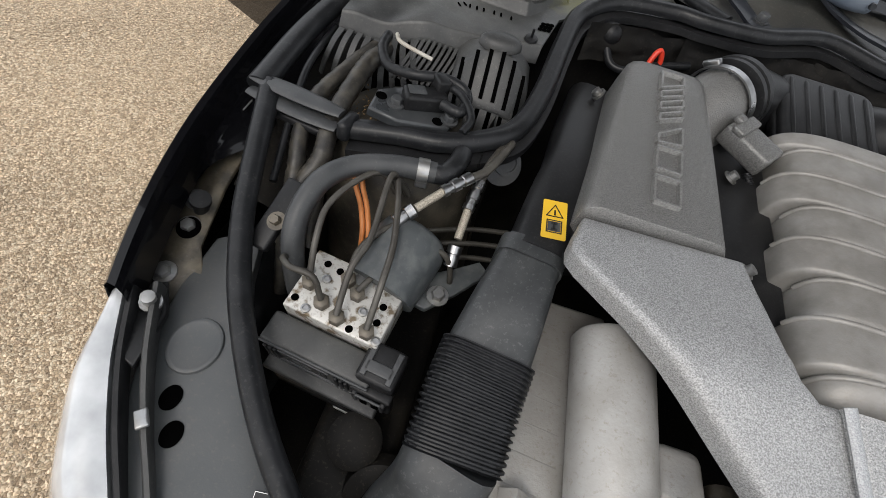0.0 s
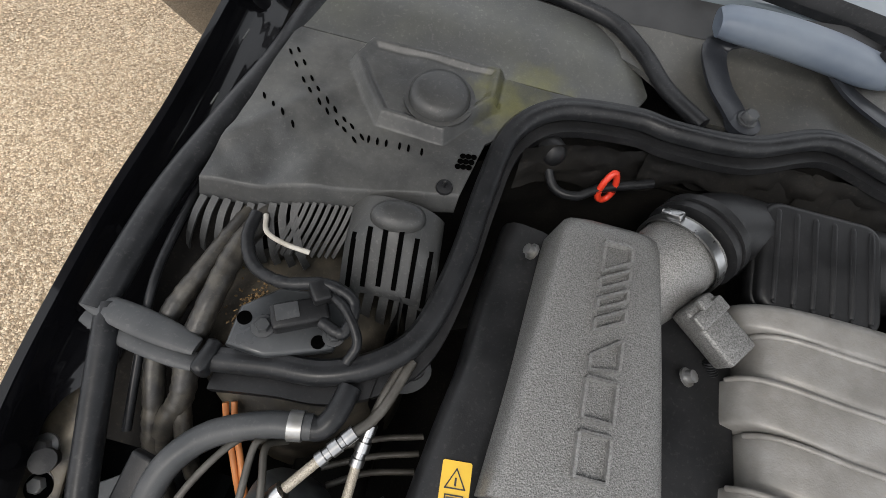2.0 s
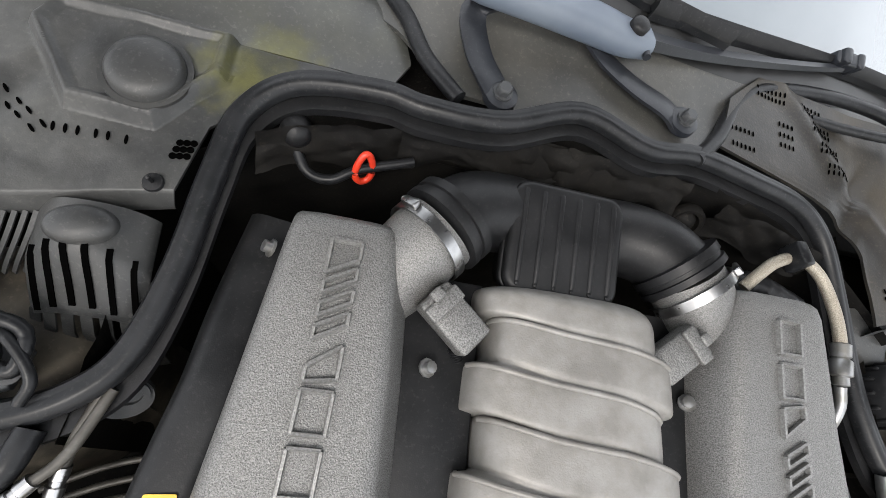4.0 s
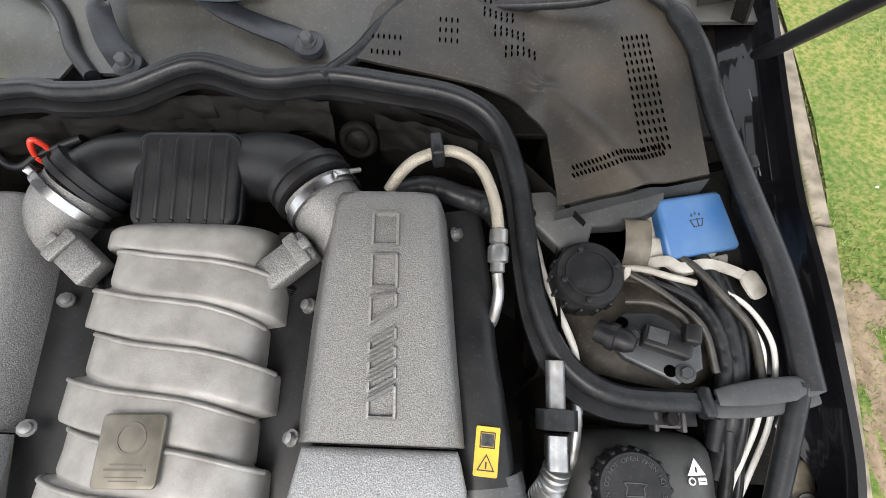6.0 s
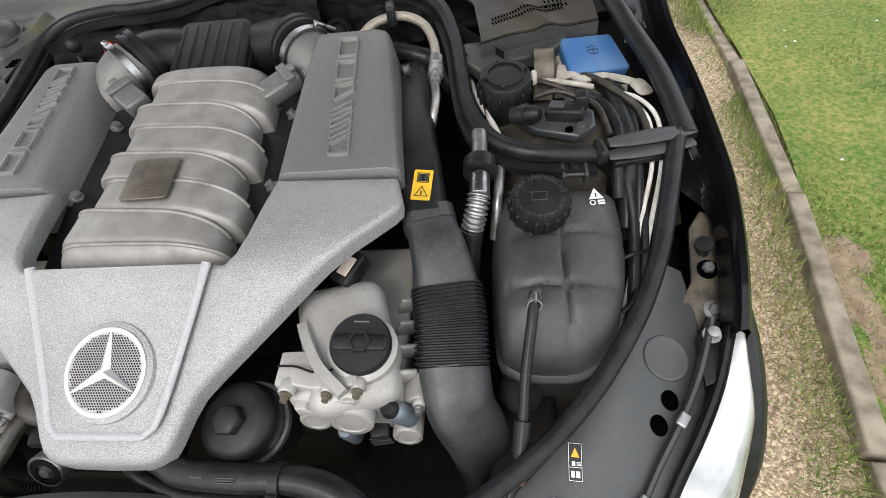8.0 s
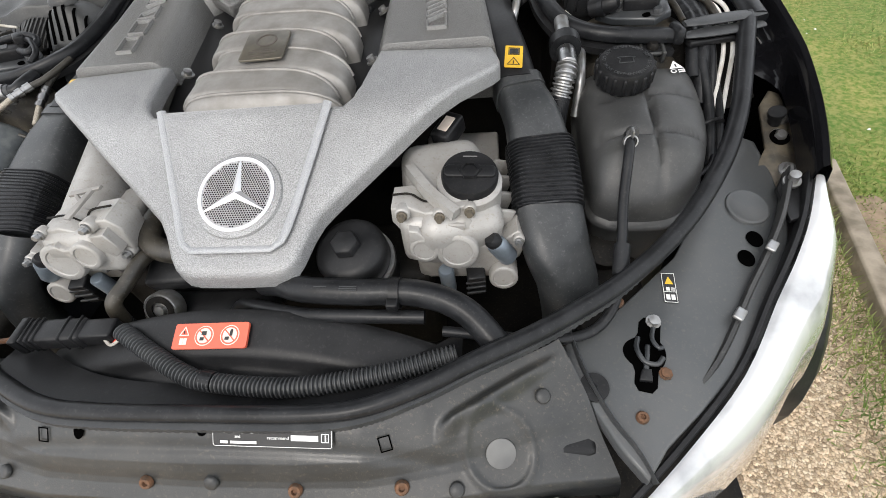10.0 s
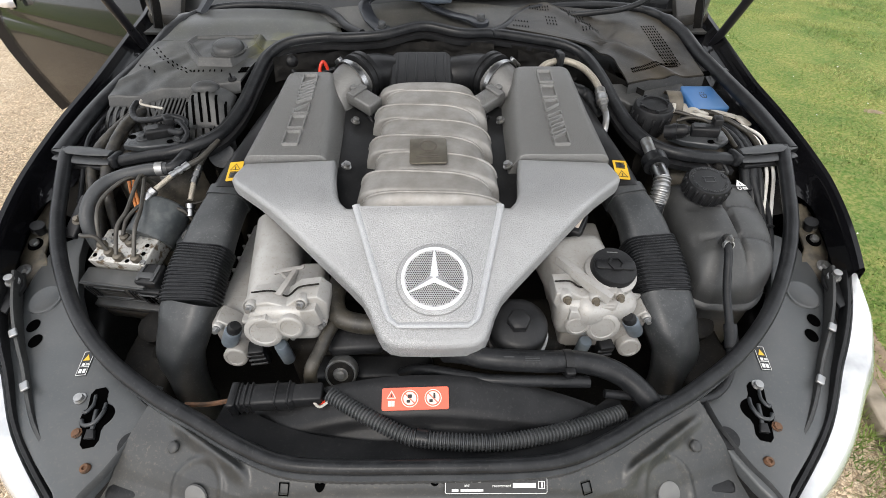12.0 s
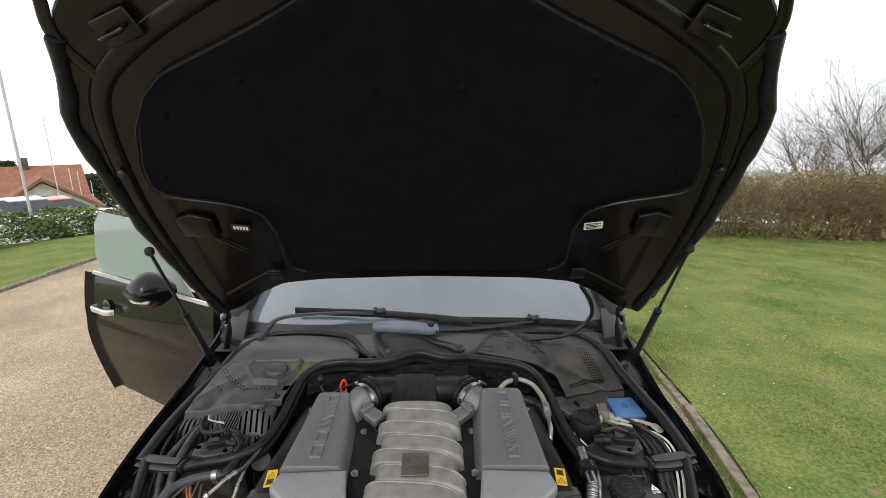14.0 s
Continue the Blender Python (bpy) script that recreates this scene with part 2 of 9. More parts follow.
M["dark_glass"] = material("dark_glass", (0.02, 0.024, 0.028), (0.03, 0.034, 0.038), 0.06, 0, 3, coat=1.0, rough_var=0.03)
M["pole"] = material("pole_paint", (0.6, 0.6, 0.58), (0.5, 0.5, 0.48), 0.5, 0.2, 5)
M["blade"] = material("grass_blades", (0.15, 0.222, 0.060), (0.28, 0.29, 0.13), 0.7, 0, 1.6, 0.52, spread=0.15, island=0.42, spec=0.15)
M["pebble"] = material("pebbles", (0.667, 0.5462, 0.3967), (0.437, 0.3335, 0.23), 0.85, 0, 160, 0.5, spread=0.16, island=0.35, spec=0.3)
M["slot_grey"] = material("pale_slot", (0.14, 0.14, 0.135), (0.1, 0.1, 0.1), 0.6, 0, 20)
# flat black inserts laid on surfaces, standing in for the shade inside holes
M["hole_shade"] = material("painted_hole_shade", (0.001, 0.001, 0.001), (0.0015, 0.0015, 0.0015), 0.9, 0, 20, spec=0.0)
M["rubber_grey"] = material("dusty_rubber", (0.0324, 0.0348, 0.0372), (0.0492, 0.051, 0.0528), 0.46, 0, 25, 0.5, 0.1, 300, dust=0.06, spec=0.4, speck=0.18)
M["motor_grey"] = material("scuffed_grey_casing", (0.055, 0.062, 0.066), (0.10, 0.108, 0.108), 0.5, 0.1, 60, 0.56, 0.1, 300, dust=0.15, speck=0.2)
M["zinc"] = material("zinc_plated", (0.36, 0.365, 0.37), (0.25, 0.245, 0.23), 0.38, 0.8, 50, speck=0.2)
M["block"] = material("corroded_block", (0.50, 0.49, 0.46), (0.15, 0.115, 0.075), 0.45, 0.35, 95, 0.57, 0.4, 200, spread=0.06, speck=0.6, dust_colour=(0.1, 0.07, 0.045))
M["line"] = material("brake_line", (0.075, 0.07, 0.06), (0.04, 0.036, 0.03), 0.45, 0.2, 30, speck=0.2)
M["arm"] = material("wiper_arm_paint", (0.012, 0.0138, 0.018), (0.019, 0.0215, 0.027), 0.36, 0.1, 10, dust=0.07, speck=0.1)
M["bluegrey"] = material("blue_grey_cap", (0.095, 0.118, 0.155), (0.125, 0.15, 0.185), 0.5, 0, 14, dust=0.2)
M["solenoid"] = material("solenoid_can", (0.28, 0.33, 0.38), (0.18, 0.21, 0.24), 0.4, 0.6, 25)
M["dirt"] = material("dry_leaf_dirt", (0.25, 0.16, 0.07), (0.12, 0.08, 0.04), 0.9, 0, 120)
M["interior"] = material("cabin_dark", (0.012, 0.012, 0.0132), (0.018, 0.018, 0.018), 0.8, 0, 10)
M["plate"] = material("dull_plate", (0.16, 0.145, 0.115), (0.11, 0.10, 0.08), 0.4, 0.5, 40)
M["plate_dark"] = material("engraved_print", (0.12, 0.10, 0.085), (0.1, 0.09, 0.075), 0.5, 0.3, 40)
M["plastic_gloss"] = material("satin_black_plastic", (0.014, 0.014, 0.016), (0.02, 0.02, 0.022), 0.32, 0, 25, dust=0.1)
M["label_white"] = material("label_cream", (0.75, 0.66, 0.58), (0.7, 0.6, 0.52), 0.5, 0, 30)
M["tower_tan"] = material("dusty_tower", (0.0207, 0.0184, 0.01495), (0.0805, 0.07015, 0.0529), 0.55, 0, 22, 0.54, 0.35, 120, dust=0.2, dust_colour=(0.18, 0.15, 0.11), spec=0.35, speck=0.3)
M["bracket_steel"] = material("painted_steel_bracket", (0.0196, 0.0224, 0.0252), (0.0364, 0.0392, 0.042), 0.3, 0.1, 20, dust=0.12, speck=0.1)
M["plastic_dirty"] = material("dirty_dark_plastic", (0.0175, 0.0172, 0.0168), (0.052, 0.044, 0.033), 0.44, 0, 7, 0.56, 0.25, 300, dust=0.10, dust_colour=(0.12, 0.10, 0.075), spec=0.4, speck=0.3, spread=0.16)
M["hedge_brown"] = material("winter_hedge_leaf", (0.33, 0.245, 0.115), (0.20, 0.175, 0.07), 0.8, 0, 1.5, island=0.5)
# opaque pale blue base paints more sky reflection than the gloss alone gives
M["screen_glass"] = material("windscreen_sky_tint", (0.125, 0.148, 0.165), (0.15, 0.172, 0.188), 0.04, 0, 3, coat=1.0, rough_var=0.02, spec=1.0)
M["door_glass"] = glass_material("door_glass", (0.84, 0.95, 0.91), ior=2.0, sky_haze=0.35)


def gravel_material():
    """Small packed stones of mixed pale browns, each cell a stone, the shade between them painted in, with damp darker
    drifts.
    """
    m = bpy.data.materials.new("gravel")
    m.use_nodes = True
    n, l = m.node_tree.nodes, m.node_tree.links
    bsdf = n["Principled BSDF"]
    tc, vo, ve = n.new("ShaderNodeTexCoord"), n.new("ShaderNodeTexVoronoi"), n.new("ShaderNodeTexVoronoi")
    for v in (vo, ve):
        v.inputs["Scale"].default_value = 135
        l.new(tc.outputs["Object"], v.inputs["Vector"])
    ve.feature = "DISTANCE_TO_EDGE"
    ramp = n.new("ShaderNodeValToRGB")
    ramp.color_ramp.elements[0].color, ramp.color_ramp.elements[1].color = (0.28, 0.205, 0.135, 1), (0.76, 0.64, 0.47, 1)
    mid = ramp.color_ramp.elements.new(0.5)
    mid.color = (0.52, 0.395, 0.26, 1)
    sep = n.new("ShaderNodeSeparateColor")
    l.new(vo.outputs["Color"], sep.inputs[0])
    l.new(sep.outputs[0], ramp.inputs[0])
    # cell edges darkened: crevice shade put into the stones' colour
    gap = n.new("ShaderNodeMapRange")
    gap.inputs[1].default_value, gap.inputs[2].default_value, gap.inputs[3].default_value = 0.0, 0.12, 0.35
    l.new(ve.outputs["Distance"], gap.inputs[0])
    big = n.new("ShaderNodeTexNoise")
    big.inputs["Scale"].default_value, big.inputs["Detail"].default_value = 1.3, 6
    l.new(tc.outputs["Object"], big.inputs["Vector"])
    br = n.new("ShaderNodeMapRange")
    br.inputs[1].default_value, br.inputs[2].default_value, br.inputs[3].default_value, br.inputs[4].default_value = 0.3, 0.7, 0.75, 1.12
    l.new(big.outputs[0], br.inputs[0])
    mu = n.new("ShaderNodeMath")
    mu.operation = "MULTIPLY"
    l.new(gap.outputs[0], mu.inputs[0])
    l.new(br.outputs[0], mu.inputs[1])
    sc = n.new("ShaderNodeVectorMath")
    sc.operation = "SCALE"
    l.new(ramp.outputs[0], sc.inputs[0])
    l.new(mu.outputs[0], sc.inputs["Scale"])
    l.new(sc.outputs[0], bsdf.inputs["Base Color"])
    bsdf.inputs["Roughness"].default_value = 0.85
    bsdf.inputs["Specular IOR Level"].default_value = 0.25
    b = n.new("ShaderNodeBump")
    b.inputs["Strength"].default_value, b.inputs["Distance"].default_value = 0.9, 0.004
    l.new(ve.outputs["Distance"], b.inputs["Height"])
    l.new(b.outputs[0], bsdf.inputs["Normal"])
    return m


M["gravel"] = gravel_material()
M["tray"] = material("dusty_scuttle_plastic", (0.030, 0.031, 0.031), (0.055, 0.054, 0.050), 0.34, 0, 7, 0.5, 0.2, 500, dust=0.18, dust_colour=(0.15, 0.14, 0.12), spec=0.5, speck=0.35)
M["tank"] = material("weathered_tank_plastic", (0.02992, 0.0308, 0.03168), (0.04576, 0.04664, 0.04664), 0.45, 0, 12, 0.5, 0.15, 600, dust=0.2, dust_colour=(0.14, 0.135, 0.125), spec=0.42, speck=0.25)
M["brown_hose"] = material("aged_brown_hose", (0.018, 0.016, 0.0125), (0.042, 0.036, 0.026), 0.45, 0, 40, 0.52, 0.2, 300, speck=0.25)


def stained(m, centre, radius, colour, amount):
    """A soft-edged growth of moss round a place on the surface."""
    n, l = m.node_tree.nodes, m.node_tree.links
    bsdf = n["Principled BSDF"]
    old = bsdf.inputs["Base Color"].links[0].from_socket
    tc, vm, wob, add = n.new("ShaderNodeTexCoord"), n.new("ShaderNodeVectorMath"), n.new("ShaderNodeTexNoise"), n.new("ShaderNodeMath")
    vm.operation = "DISTANCE"
    vm.inputs[1].default_value = centre
    wob.inputs["Scale"].default_value, wob.inputs["Detail"].default_value = 45, 6
    add.operation = "MULTIPLY_ADD"
    add.inputs[1].default_value = radius * 1.5
    mr, mx = n.new("ShaderNodeMapRange"), n.new("ShaderNodeMix")
    mr.inputs[1].default_value, mr.inputs[2].default_value = radius * 0.7, radius * 1.75
    mr.inputs[3].default_value, mr.inputs[4].default_value = amount, 0
    mx.data_type = "RGBA"
    mx.inputs[7].default_value = (*colour, 1)
    l.new(tc.outputs["Object"], vm.inputs[0])
    l.new(tc.outputs["Object"], wob.inputs["Vector"])
    l.new(wob.outputs[0], add.inputs[0])
    l.new(vm.outputs["Value"], add.inputs[2])
    l.new(add.outputs[0], mr.inputs[0])
    l.new(mr.outputs[0], mx.inputs[0])
    l.new(old, mx.inputs[6])
    l.new(mx.outputs[2], bsdf.inputs["Base Color"])
    return m


M["cover_left"] = stained(material("mossy_dark_plastic", (0.03267, 0.03416, 0.03534), (0.06089, 0.06163, 0.06089), 0.42, 0, 9, 0.5, 0.2, 600, dust=0.2, dust_colour=(0.13, 0.128, 0.118), spec=0.44, speck=0.35), (-0.385, 0.985, 0.955), 0.062, (0.11, 0.108, 0.026), 0.9)
M["cover_rear"] = stained(material("mossy_smooth_plastic", (0.0529, 0.05405, 0.0529), (0.069, 0.07015, 0.0598), 0.36, 0, 8, 0.60, 0.15, 500, spread=0.12, spec=0.5, speck=0.3), (-0.36, 1.01, 0.965), 0.062, (0.11, 0.108, 0.026), 0.85)
def patchy(m, size, low, high):
    """Slow drifts of tone and hue over a wide surface."""
    n, l = m.node_tree.nodes, m.node_tree.links
    bsdf = n["Principled BSDF"]
    old = bsdf.inputs["Base Color"].links[0].from_socket
    tc, no, mr, mx, tint = n.new("ShaderNodeTexCoord"), n.new("ShaderNodeTexNoise"), n.new("ShaderNodeMapRange"), n.new("ShaderNodeMix"), n.new("ShaderNodeMix")
    no.inputs["Scale"].default_value, no.inputs["Detail"].default_value, no.inputs["Roughness"].default_value = size, 9, 0.72
    mr.inputs[1].default_value, mr.inputs[2].default_value = 0.36, 0.64
    tint.data_type = mx.data_type = "RGBA"
    tint.inputs[6].default_value, tint.inputs[7].default_value = (*low, 1), (*high, 1)
    mx.blend_type = "MULTIPLY"
    mx.inputs[0].default_value = 1
    l.new(tc.outputs["Object"], no.inputs["Vector"])
    l.new(no.outputs[0], mr.inputs[0])
    l.new(mr.outputs[0], tint.inputs[0])
    l.new(old, mx.inputs[6])
    l.new(tint.outputs[2], mx.inputs[7])
    l.new(mx.outputs[2], bsdf.inputs["Base Color"])


M["white_pipe"] = material("white_pipe", (0.72, 0.71, 0.67), (0.55, 0.53, 0.48), 0.4, 0, 40, dust=0.1)
# lighter silver that paints the bright glint along the cover's crease
M["silver_highlight"] = material("silver_edge_highlight", (0.45, 0.46, 0.47), (0.28, 0.285, 0.295), 0.40, 0.3, 820, 0.5, 1.0, 640, spread=0.18)
M["panel_front"] = material("scuffed_front_panel", (0.021, 0.0232, 0.025), (0.035, 0.036, 0.0365), 0.38, 0, 10, 0.52, 0.2, 500, dust=0.10, dust_colour=(0.15, 0.13, 0.10), spec=0.55, speck=0.35)
patchy(M["panel_front"], 7, (0.62, 0.64, 0.66), (1.28, 1.24, 1.16))
M["loom_tape"] = material("dusty_loom_tape", (0.015, 0.0145, 0.014), (0.052, 0.047, 0.038), 0.4, 0, 60, 0.54, 0.5, 160, dust=0.2, dust_colour=(0.12, 0.105, 0.08), spec=0.4, speck=0.3)
M["bracket_brown"] = material("dusty_brown_bracket", (0.13, 0.108, 0.074), (0.045, 0.038, 0.028), 0.5, 0.2, 40, 0.5, 0.3, 200, dust=0.2, speck=0.3)
M["badge_disc"] = material("badge_disc_metal", (0.4752, 0.4752, 0.4818), (0.4092, 0.4092, 0.4158), 0.45, 0.2, 40)
patchy(M["grass"], 1.9, (0.72, 0.86, 0.72), (1.4, 1.2, 1.1))
patchy(M["blade"], 1.9, (0.72, 0.86, 0.72), (1.4, 1.2, 1.1))
patchy(M["hedge_brown"], 0.8, (0.85, 0.98, 0.8), (1.5, 1.45, 1.25))
patchy(M["cover_left"], 10, (0.62, 0.62, 0.62), (1.25, 1.24, 1.2))
patchy(M["cover_rear"], 6, (0.78, 0.78, 0.76), (1.2, 1.2, 1.16))
patchy(M["tray"], 6, (0.75, 0.75, 0.74), (1.2, 1.2, 1.18))
patchy(M["plastic_dirty"], 6, (0.7, 0.68, 0.66), (1.22, 1.2, 1.12))
patchy(M["tank"], 16, (0.8, 0.8, 0.8), (1.15, 1.15, 1.13))
patchy(M["duct"], 16, (0.78, 0.79, 0.8), (1.2, 1.2, 1.18))
patchy(M["alu"], 14, (0.86, 0.85, 0.83), (1.08, 1.08, 1.08))
patchy(M["silver"], 9, (0.9, 0.9, 0.9), (1.06, 1.06, 1.06))


# ---- shape helpers ----
WORLD = {}


def finish(bm, smooth=True, angle=46):
    me = bpy.data.meshes.new("mesh")
    bmesh.ops.recalc_face_normals(bm, faces=bm.faces)
    if smooth:
        lim = radians(angle)
        for f in bm.faces:
            f.smooth = True
        for e in bm.edges:
            e.smooth = len(e.link_faces) == 2 and e.calc_face_angle(0) < lim
    bm.to_mesh(me)
    bm.free()
    return me


def thing(name, label, category, group="", kind="", at=(0, 0, 0)):
    ob = new(name)
    ob.location = at
    ob.empty_display_size = 0.05
    WORLD[ob] = Matrix.Translation(at)
    return tagged(ob, label, category, group, kind)


def part(name, bm, mat, parent=None, label="", m=None, smooth=True, angle=46):
    """Links a bmesh, given in the world's axes (or in m's), as one mesh under a thing or a part."""
    ob = new(name, finish(bm, smooth, angle))
    ob.data.materials.append(M[mat])
    ob.matrix_basis = m if m is not None else Matrix()
    WORLD[ob] = ob.matrix_basis.copy()
    if parent is not None:
        ob.parent = parent
        ob.matrix_parent_inverse = WORLD[parent].inverted()
    if label:
        tagged(ob, label)
    return ob


def shift(ob, dx, dy, dz):
    """Moves a thing or a part, with all under it."""
    ob.location += Vector((dx, dy, dz))
    return ob


def box(sx, sy, sz, bevel=0.004, seg=2, at=(0, 0, 0), taper=1.0, taper_y=None):
    """A bevelled box of that size, its centre at at; taper: how much narrower the top is."""
    bm = bmesh.new()
    bmesh.ops.create_cube(bm, size=1.0)
    ty = taper if taper_y is None else taper_y
    for v in bm.verts:
        k, ky = (taper, ty) if v.co.z > 0 else (1, 1)
        v.co = Vector((v.co.x * sx * k + at[0], v.co.y * sy * ky + at[1], v.co.z * sz + at[2]))
    if bevel:
        bmesh.ops.bevel(bm, geom=bm.edges[:], offset=bevel, segments=seg, affect="EDGES", profile=0.5)
    return bm


def prism(outline, z0, z1, bevel=0.004, seg=2, slope=None):
    """A plate with that outline (x, y), from z0 to z1; slope(x, y) adds height."""
    bm = bmesh.new()
    lo = [bm.verts.new((x, y, z0 + (slope(x, y) if slope else 0))) for x, y in outline]
    hi = [bm.verts.new((x, y, z1 + (slope(x, y) if slope else 0))) for x, y in outline]
    n = len(outline)
    bm.faces.new(lo)
    top = bm.faces.new(hi)
    for i in range(n):
        bm.faces.new((lo[i], lo[(i + 1) % n], hi[(i + 1) % n], hi[i]))
    bmesh.ops.recalc_face_normals(bm, faces=bm.faces)
    if bevel:
        bmesh.ops.bevel(bm, geom=list(top.edges), offset=bevel, segments=seg, affect="EDGES", profile=0.5)
    return bm


def revolve(profile, seg=32, at=(0, 0, 0), axis="z"):
    """A solid turned from (radius, height) pairs."""
    bm = bmesh.new()
    rings = []
    for r, h in profile:
        ring = []
        for i in range(seg):
            a = 2 * math.pi * i / seg
            c = (r * math.cos(a), r * math.sin(a), h)
            c = c if axis == "z" else (h, c[0], c[1]) if axis == "x" else (c[0], h, c[1])
            ring.append(bm.verts.new(Vector(c) + Vector(at)))
        rings.append(ring)
    for a, b in zip(rings, rings[1:]):
        for i in range(seg):
            bm.faces.new((a[i], a[(i + 1) % seg], b[(i + 1) % seg], b[i]))
    bm.faces.new(rings[0])
    bm.faces.new(rings[-1])
    return bm


def smooth_path(points, steps=8):
    """Catmull-Rom through the points."""
    p = [Vector(q) for q in points]
    if len(p) < 3:
        return [p[0].lerp(p[-1], i / steps) for i in range(steps + 1)]
    p = [2 * p[0] - p[1]] + p + [2 * p[-1] - p[-2]]
    out = []
    for i in range(1, len(p) - 2):
        for k in range(steps):
            t = k / steps
            a, b, c, d = p[i - 1], p[i], p[i + 1], p[i + 2]
            out.append(0.5 * (2 * b + (c - a) * t + (2 * a - 5 * b + 4 * c - d) * t * t + (3 * b - a - 3 * c + d) * t * t * t))
    out.append(p[-2])
    return out


def sweep(points, profile, up=(0, 0, 1), scale=None, closed=True):
    """Sweeps a profile of (side, up) pairs along the points; scale(i, n) is a factor or a pair of them."""
    bm = bmesh.new()
    n, rings = len(points), []
    for i, p in enumerate(points):
        t = (points[min(i + 1, n - 1)] - points[max(i - 1, 0)]).normalized()
        side = t.cross(Vector(up))
        side = side.normalized() if side.length > 1e-4 else Vector((1, 0, 0))
        u = side.cross(t)
        k = scale(i, n) if scale else 1.0
        ks, ku = k if isinstance(k, tuple) else (k, k)
        rings.append([bm.verts.new(p + side * a * ks + u * b * ku) for a, b in profile])
    m = len(profile)
    for a, b in zip(rings, rings[1:]):
        for j in range(m if closed else m - 1):
            bm.faces.new((a[j], a[(j + 1) % m], b[(j + 1) % m], b[j]))
    if closed:
        bm.faces.new(rings[0])
        bm.faces.new(rings[-1])
    return bm


def circle(r, seg=10, ry=None):
    return [(r * math.cos(2 * math.pi * i / seg), (ry or r) * math.sin(2 * math.pi * i / seg)) for i in range(seg)]


def rounded(w, h, r, seg=3):
    """A rectangle with round corners, as a closed outline."""
    pts = []
    for cx, cy, a0 in ((w / 2 - r, h / 2 - r, 0), (-w / 2 + r, h / 2 - r, 90), (-w / 2 + r, -h / 2 + r, 180), (w / 2 - r, -h / 2 + r, 270)):
        for k in range(seg + 1):
            a = radians(a0 + 90 * k / seg)
            pts.append((cx + r * math.cos(a), cy + r * math.sin(a)))
    return pts


def tube(points, r, seg=10, steps=7, scale=None):
    return sweep(smooth_path(points, steps), circle(r, seg), scale=scale)


def corrugated(points, r, pitch, depth, seg=14):
    """A ribbed hose."""
    p = smooth_path(points, 60)
    length = sum((b - a).length for a, b in zip(p, p[1:]))
    n = max(8, int(length / pitch) * 4)
    fine, acc, j = [], 0.0, 0
    for i in range(n + 1):
        want = length * i / n
        while j < len(p) - 2 and acc + (p[j + 1] - p[j]).length < want:
            acc += (p[j + 1] - p[j]).length
            j += 1
        d = (p[j + 1] - p[j]).length
        fine.append(p[j].lerp(p[j + 1], min(1, (want - acc) / d) if d else 0))
    return sweep(fine, circle(r, seg), scale=lambda i, _: 1 + (depth / r) * (1 if i % 4 < 2 else -1) * 0.5)


def loft(loops, cap=True):
    """Skins loops of equal length."""
    bm = bmesh.new()
    rings = [[bm.verts.new(p) for p in loop] for loop in loops]
    m = len(rings[0])
    for a, b in zip(rings, rings[1:]):
        for j in range(m):
            bm.faces.new((a[j], a[(j + 1) % m], b[(j + 1) % m], b[j]))
    if cap:
        bm.faces.new(rings[0])
        bm.faces.new(rings[-1])
    return bm


def sheet(nx, ny, place, thick=0.0):
    """A grid surface place(u, v), with a thickness downwards if given."""
    bm = bmesh.new()
    g = [[bm.verts.new(place(i / nx, j / ny)) for i in range(nx + 1)] for j in range(ny + 1)]
    for j in range(ny):
        for i in range(nx):
            bm.faces.new((g[j][i], g[j][i + 1], g[j + 1][i + 1], g[j + 1][i]))
    if thick:
        low = [[bm.verts.new(Vector(v.co) - Vector((0, 0, thick))) for v in row] for row in g]
        for j in range(ny):
            for i in range(nx):
                bm.faces.new((low[j][i], low[j + 1][i], low[j + 1][i + 1], low[j][i + 1]))
        for i in range(nx):
            bm.faces.new((g[0][i], low[0][i], low[0][i + 1], g[0][i + 1]))
            bm.faces.new((g[ny][i], g[ny][i + 1], low[ny][i + 1], low[ny][i]))
        for j in range(ny):
            bm.faces.new((g[j][0], g[j + 1][0], low[j + 1][0], low[j][0]))
            bm.faces.new((g[j][nx], low[j][nx], low[j + 1][nx], g[j + 1][nx]))
    return bm


def join(*bms):
    out = bmesh.new()
    for b in bms:
        me = bpy.data.meshes.new("tmp")
        b.to_mesh(me)
        b.free()
        out.from_mesh(me)
        bpy.data.meshes.remove(me)
    return out


def moved(bm, m):
    bmesh.ops.transform(bm, matrix=m, verts=bm.verts)
    return bm


def mirror(points):
    return [(-x, y, z) for x, y, z in points]


def lerp_table(table, v):
    """Piecewise straight through (v, value...) rows."""
    if v <= table[0][0]:
        return table[0][1:]
    for a, b in zip(table, table[1:]):
        if v <= b[0]:
            k = (v - a[0]) / (b[0] - a[0])
            return tuple(p + (q - p) * k for p, q in zip(a[1:], b[1:]))
    return table[-1][1:]


def repeat(name, me, mat, parent, places):
    """Alike pieces: objects of their own on one mesh, under a thing or a part."""
    if not me.materials:
        me.materials.append(M[mat])
    for m in places:
        ob = new(name, me)
        ob.matrix_basis = m
        WORLD[ob] = m.copy()
        ob.parent = parent
        ob.matrix_parent_inverse = WORLD[parent].inverted()


def bolt_mesh(r, washer=1.5):
    return finish(join(revolve([(r * washer, 0), (r * washer, 0.0025), (r, 0.0028)], 16), revolve([(r, 0.002), (r, 0.008), (r * 0.85, 0.0095), (0.001, 0.0095)], 6)))


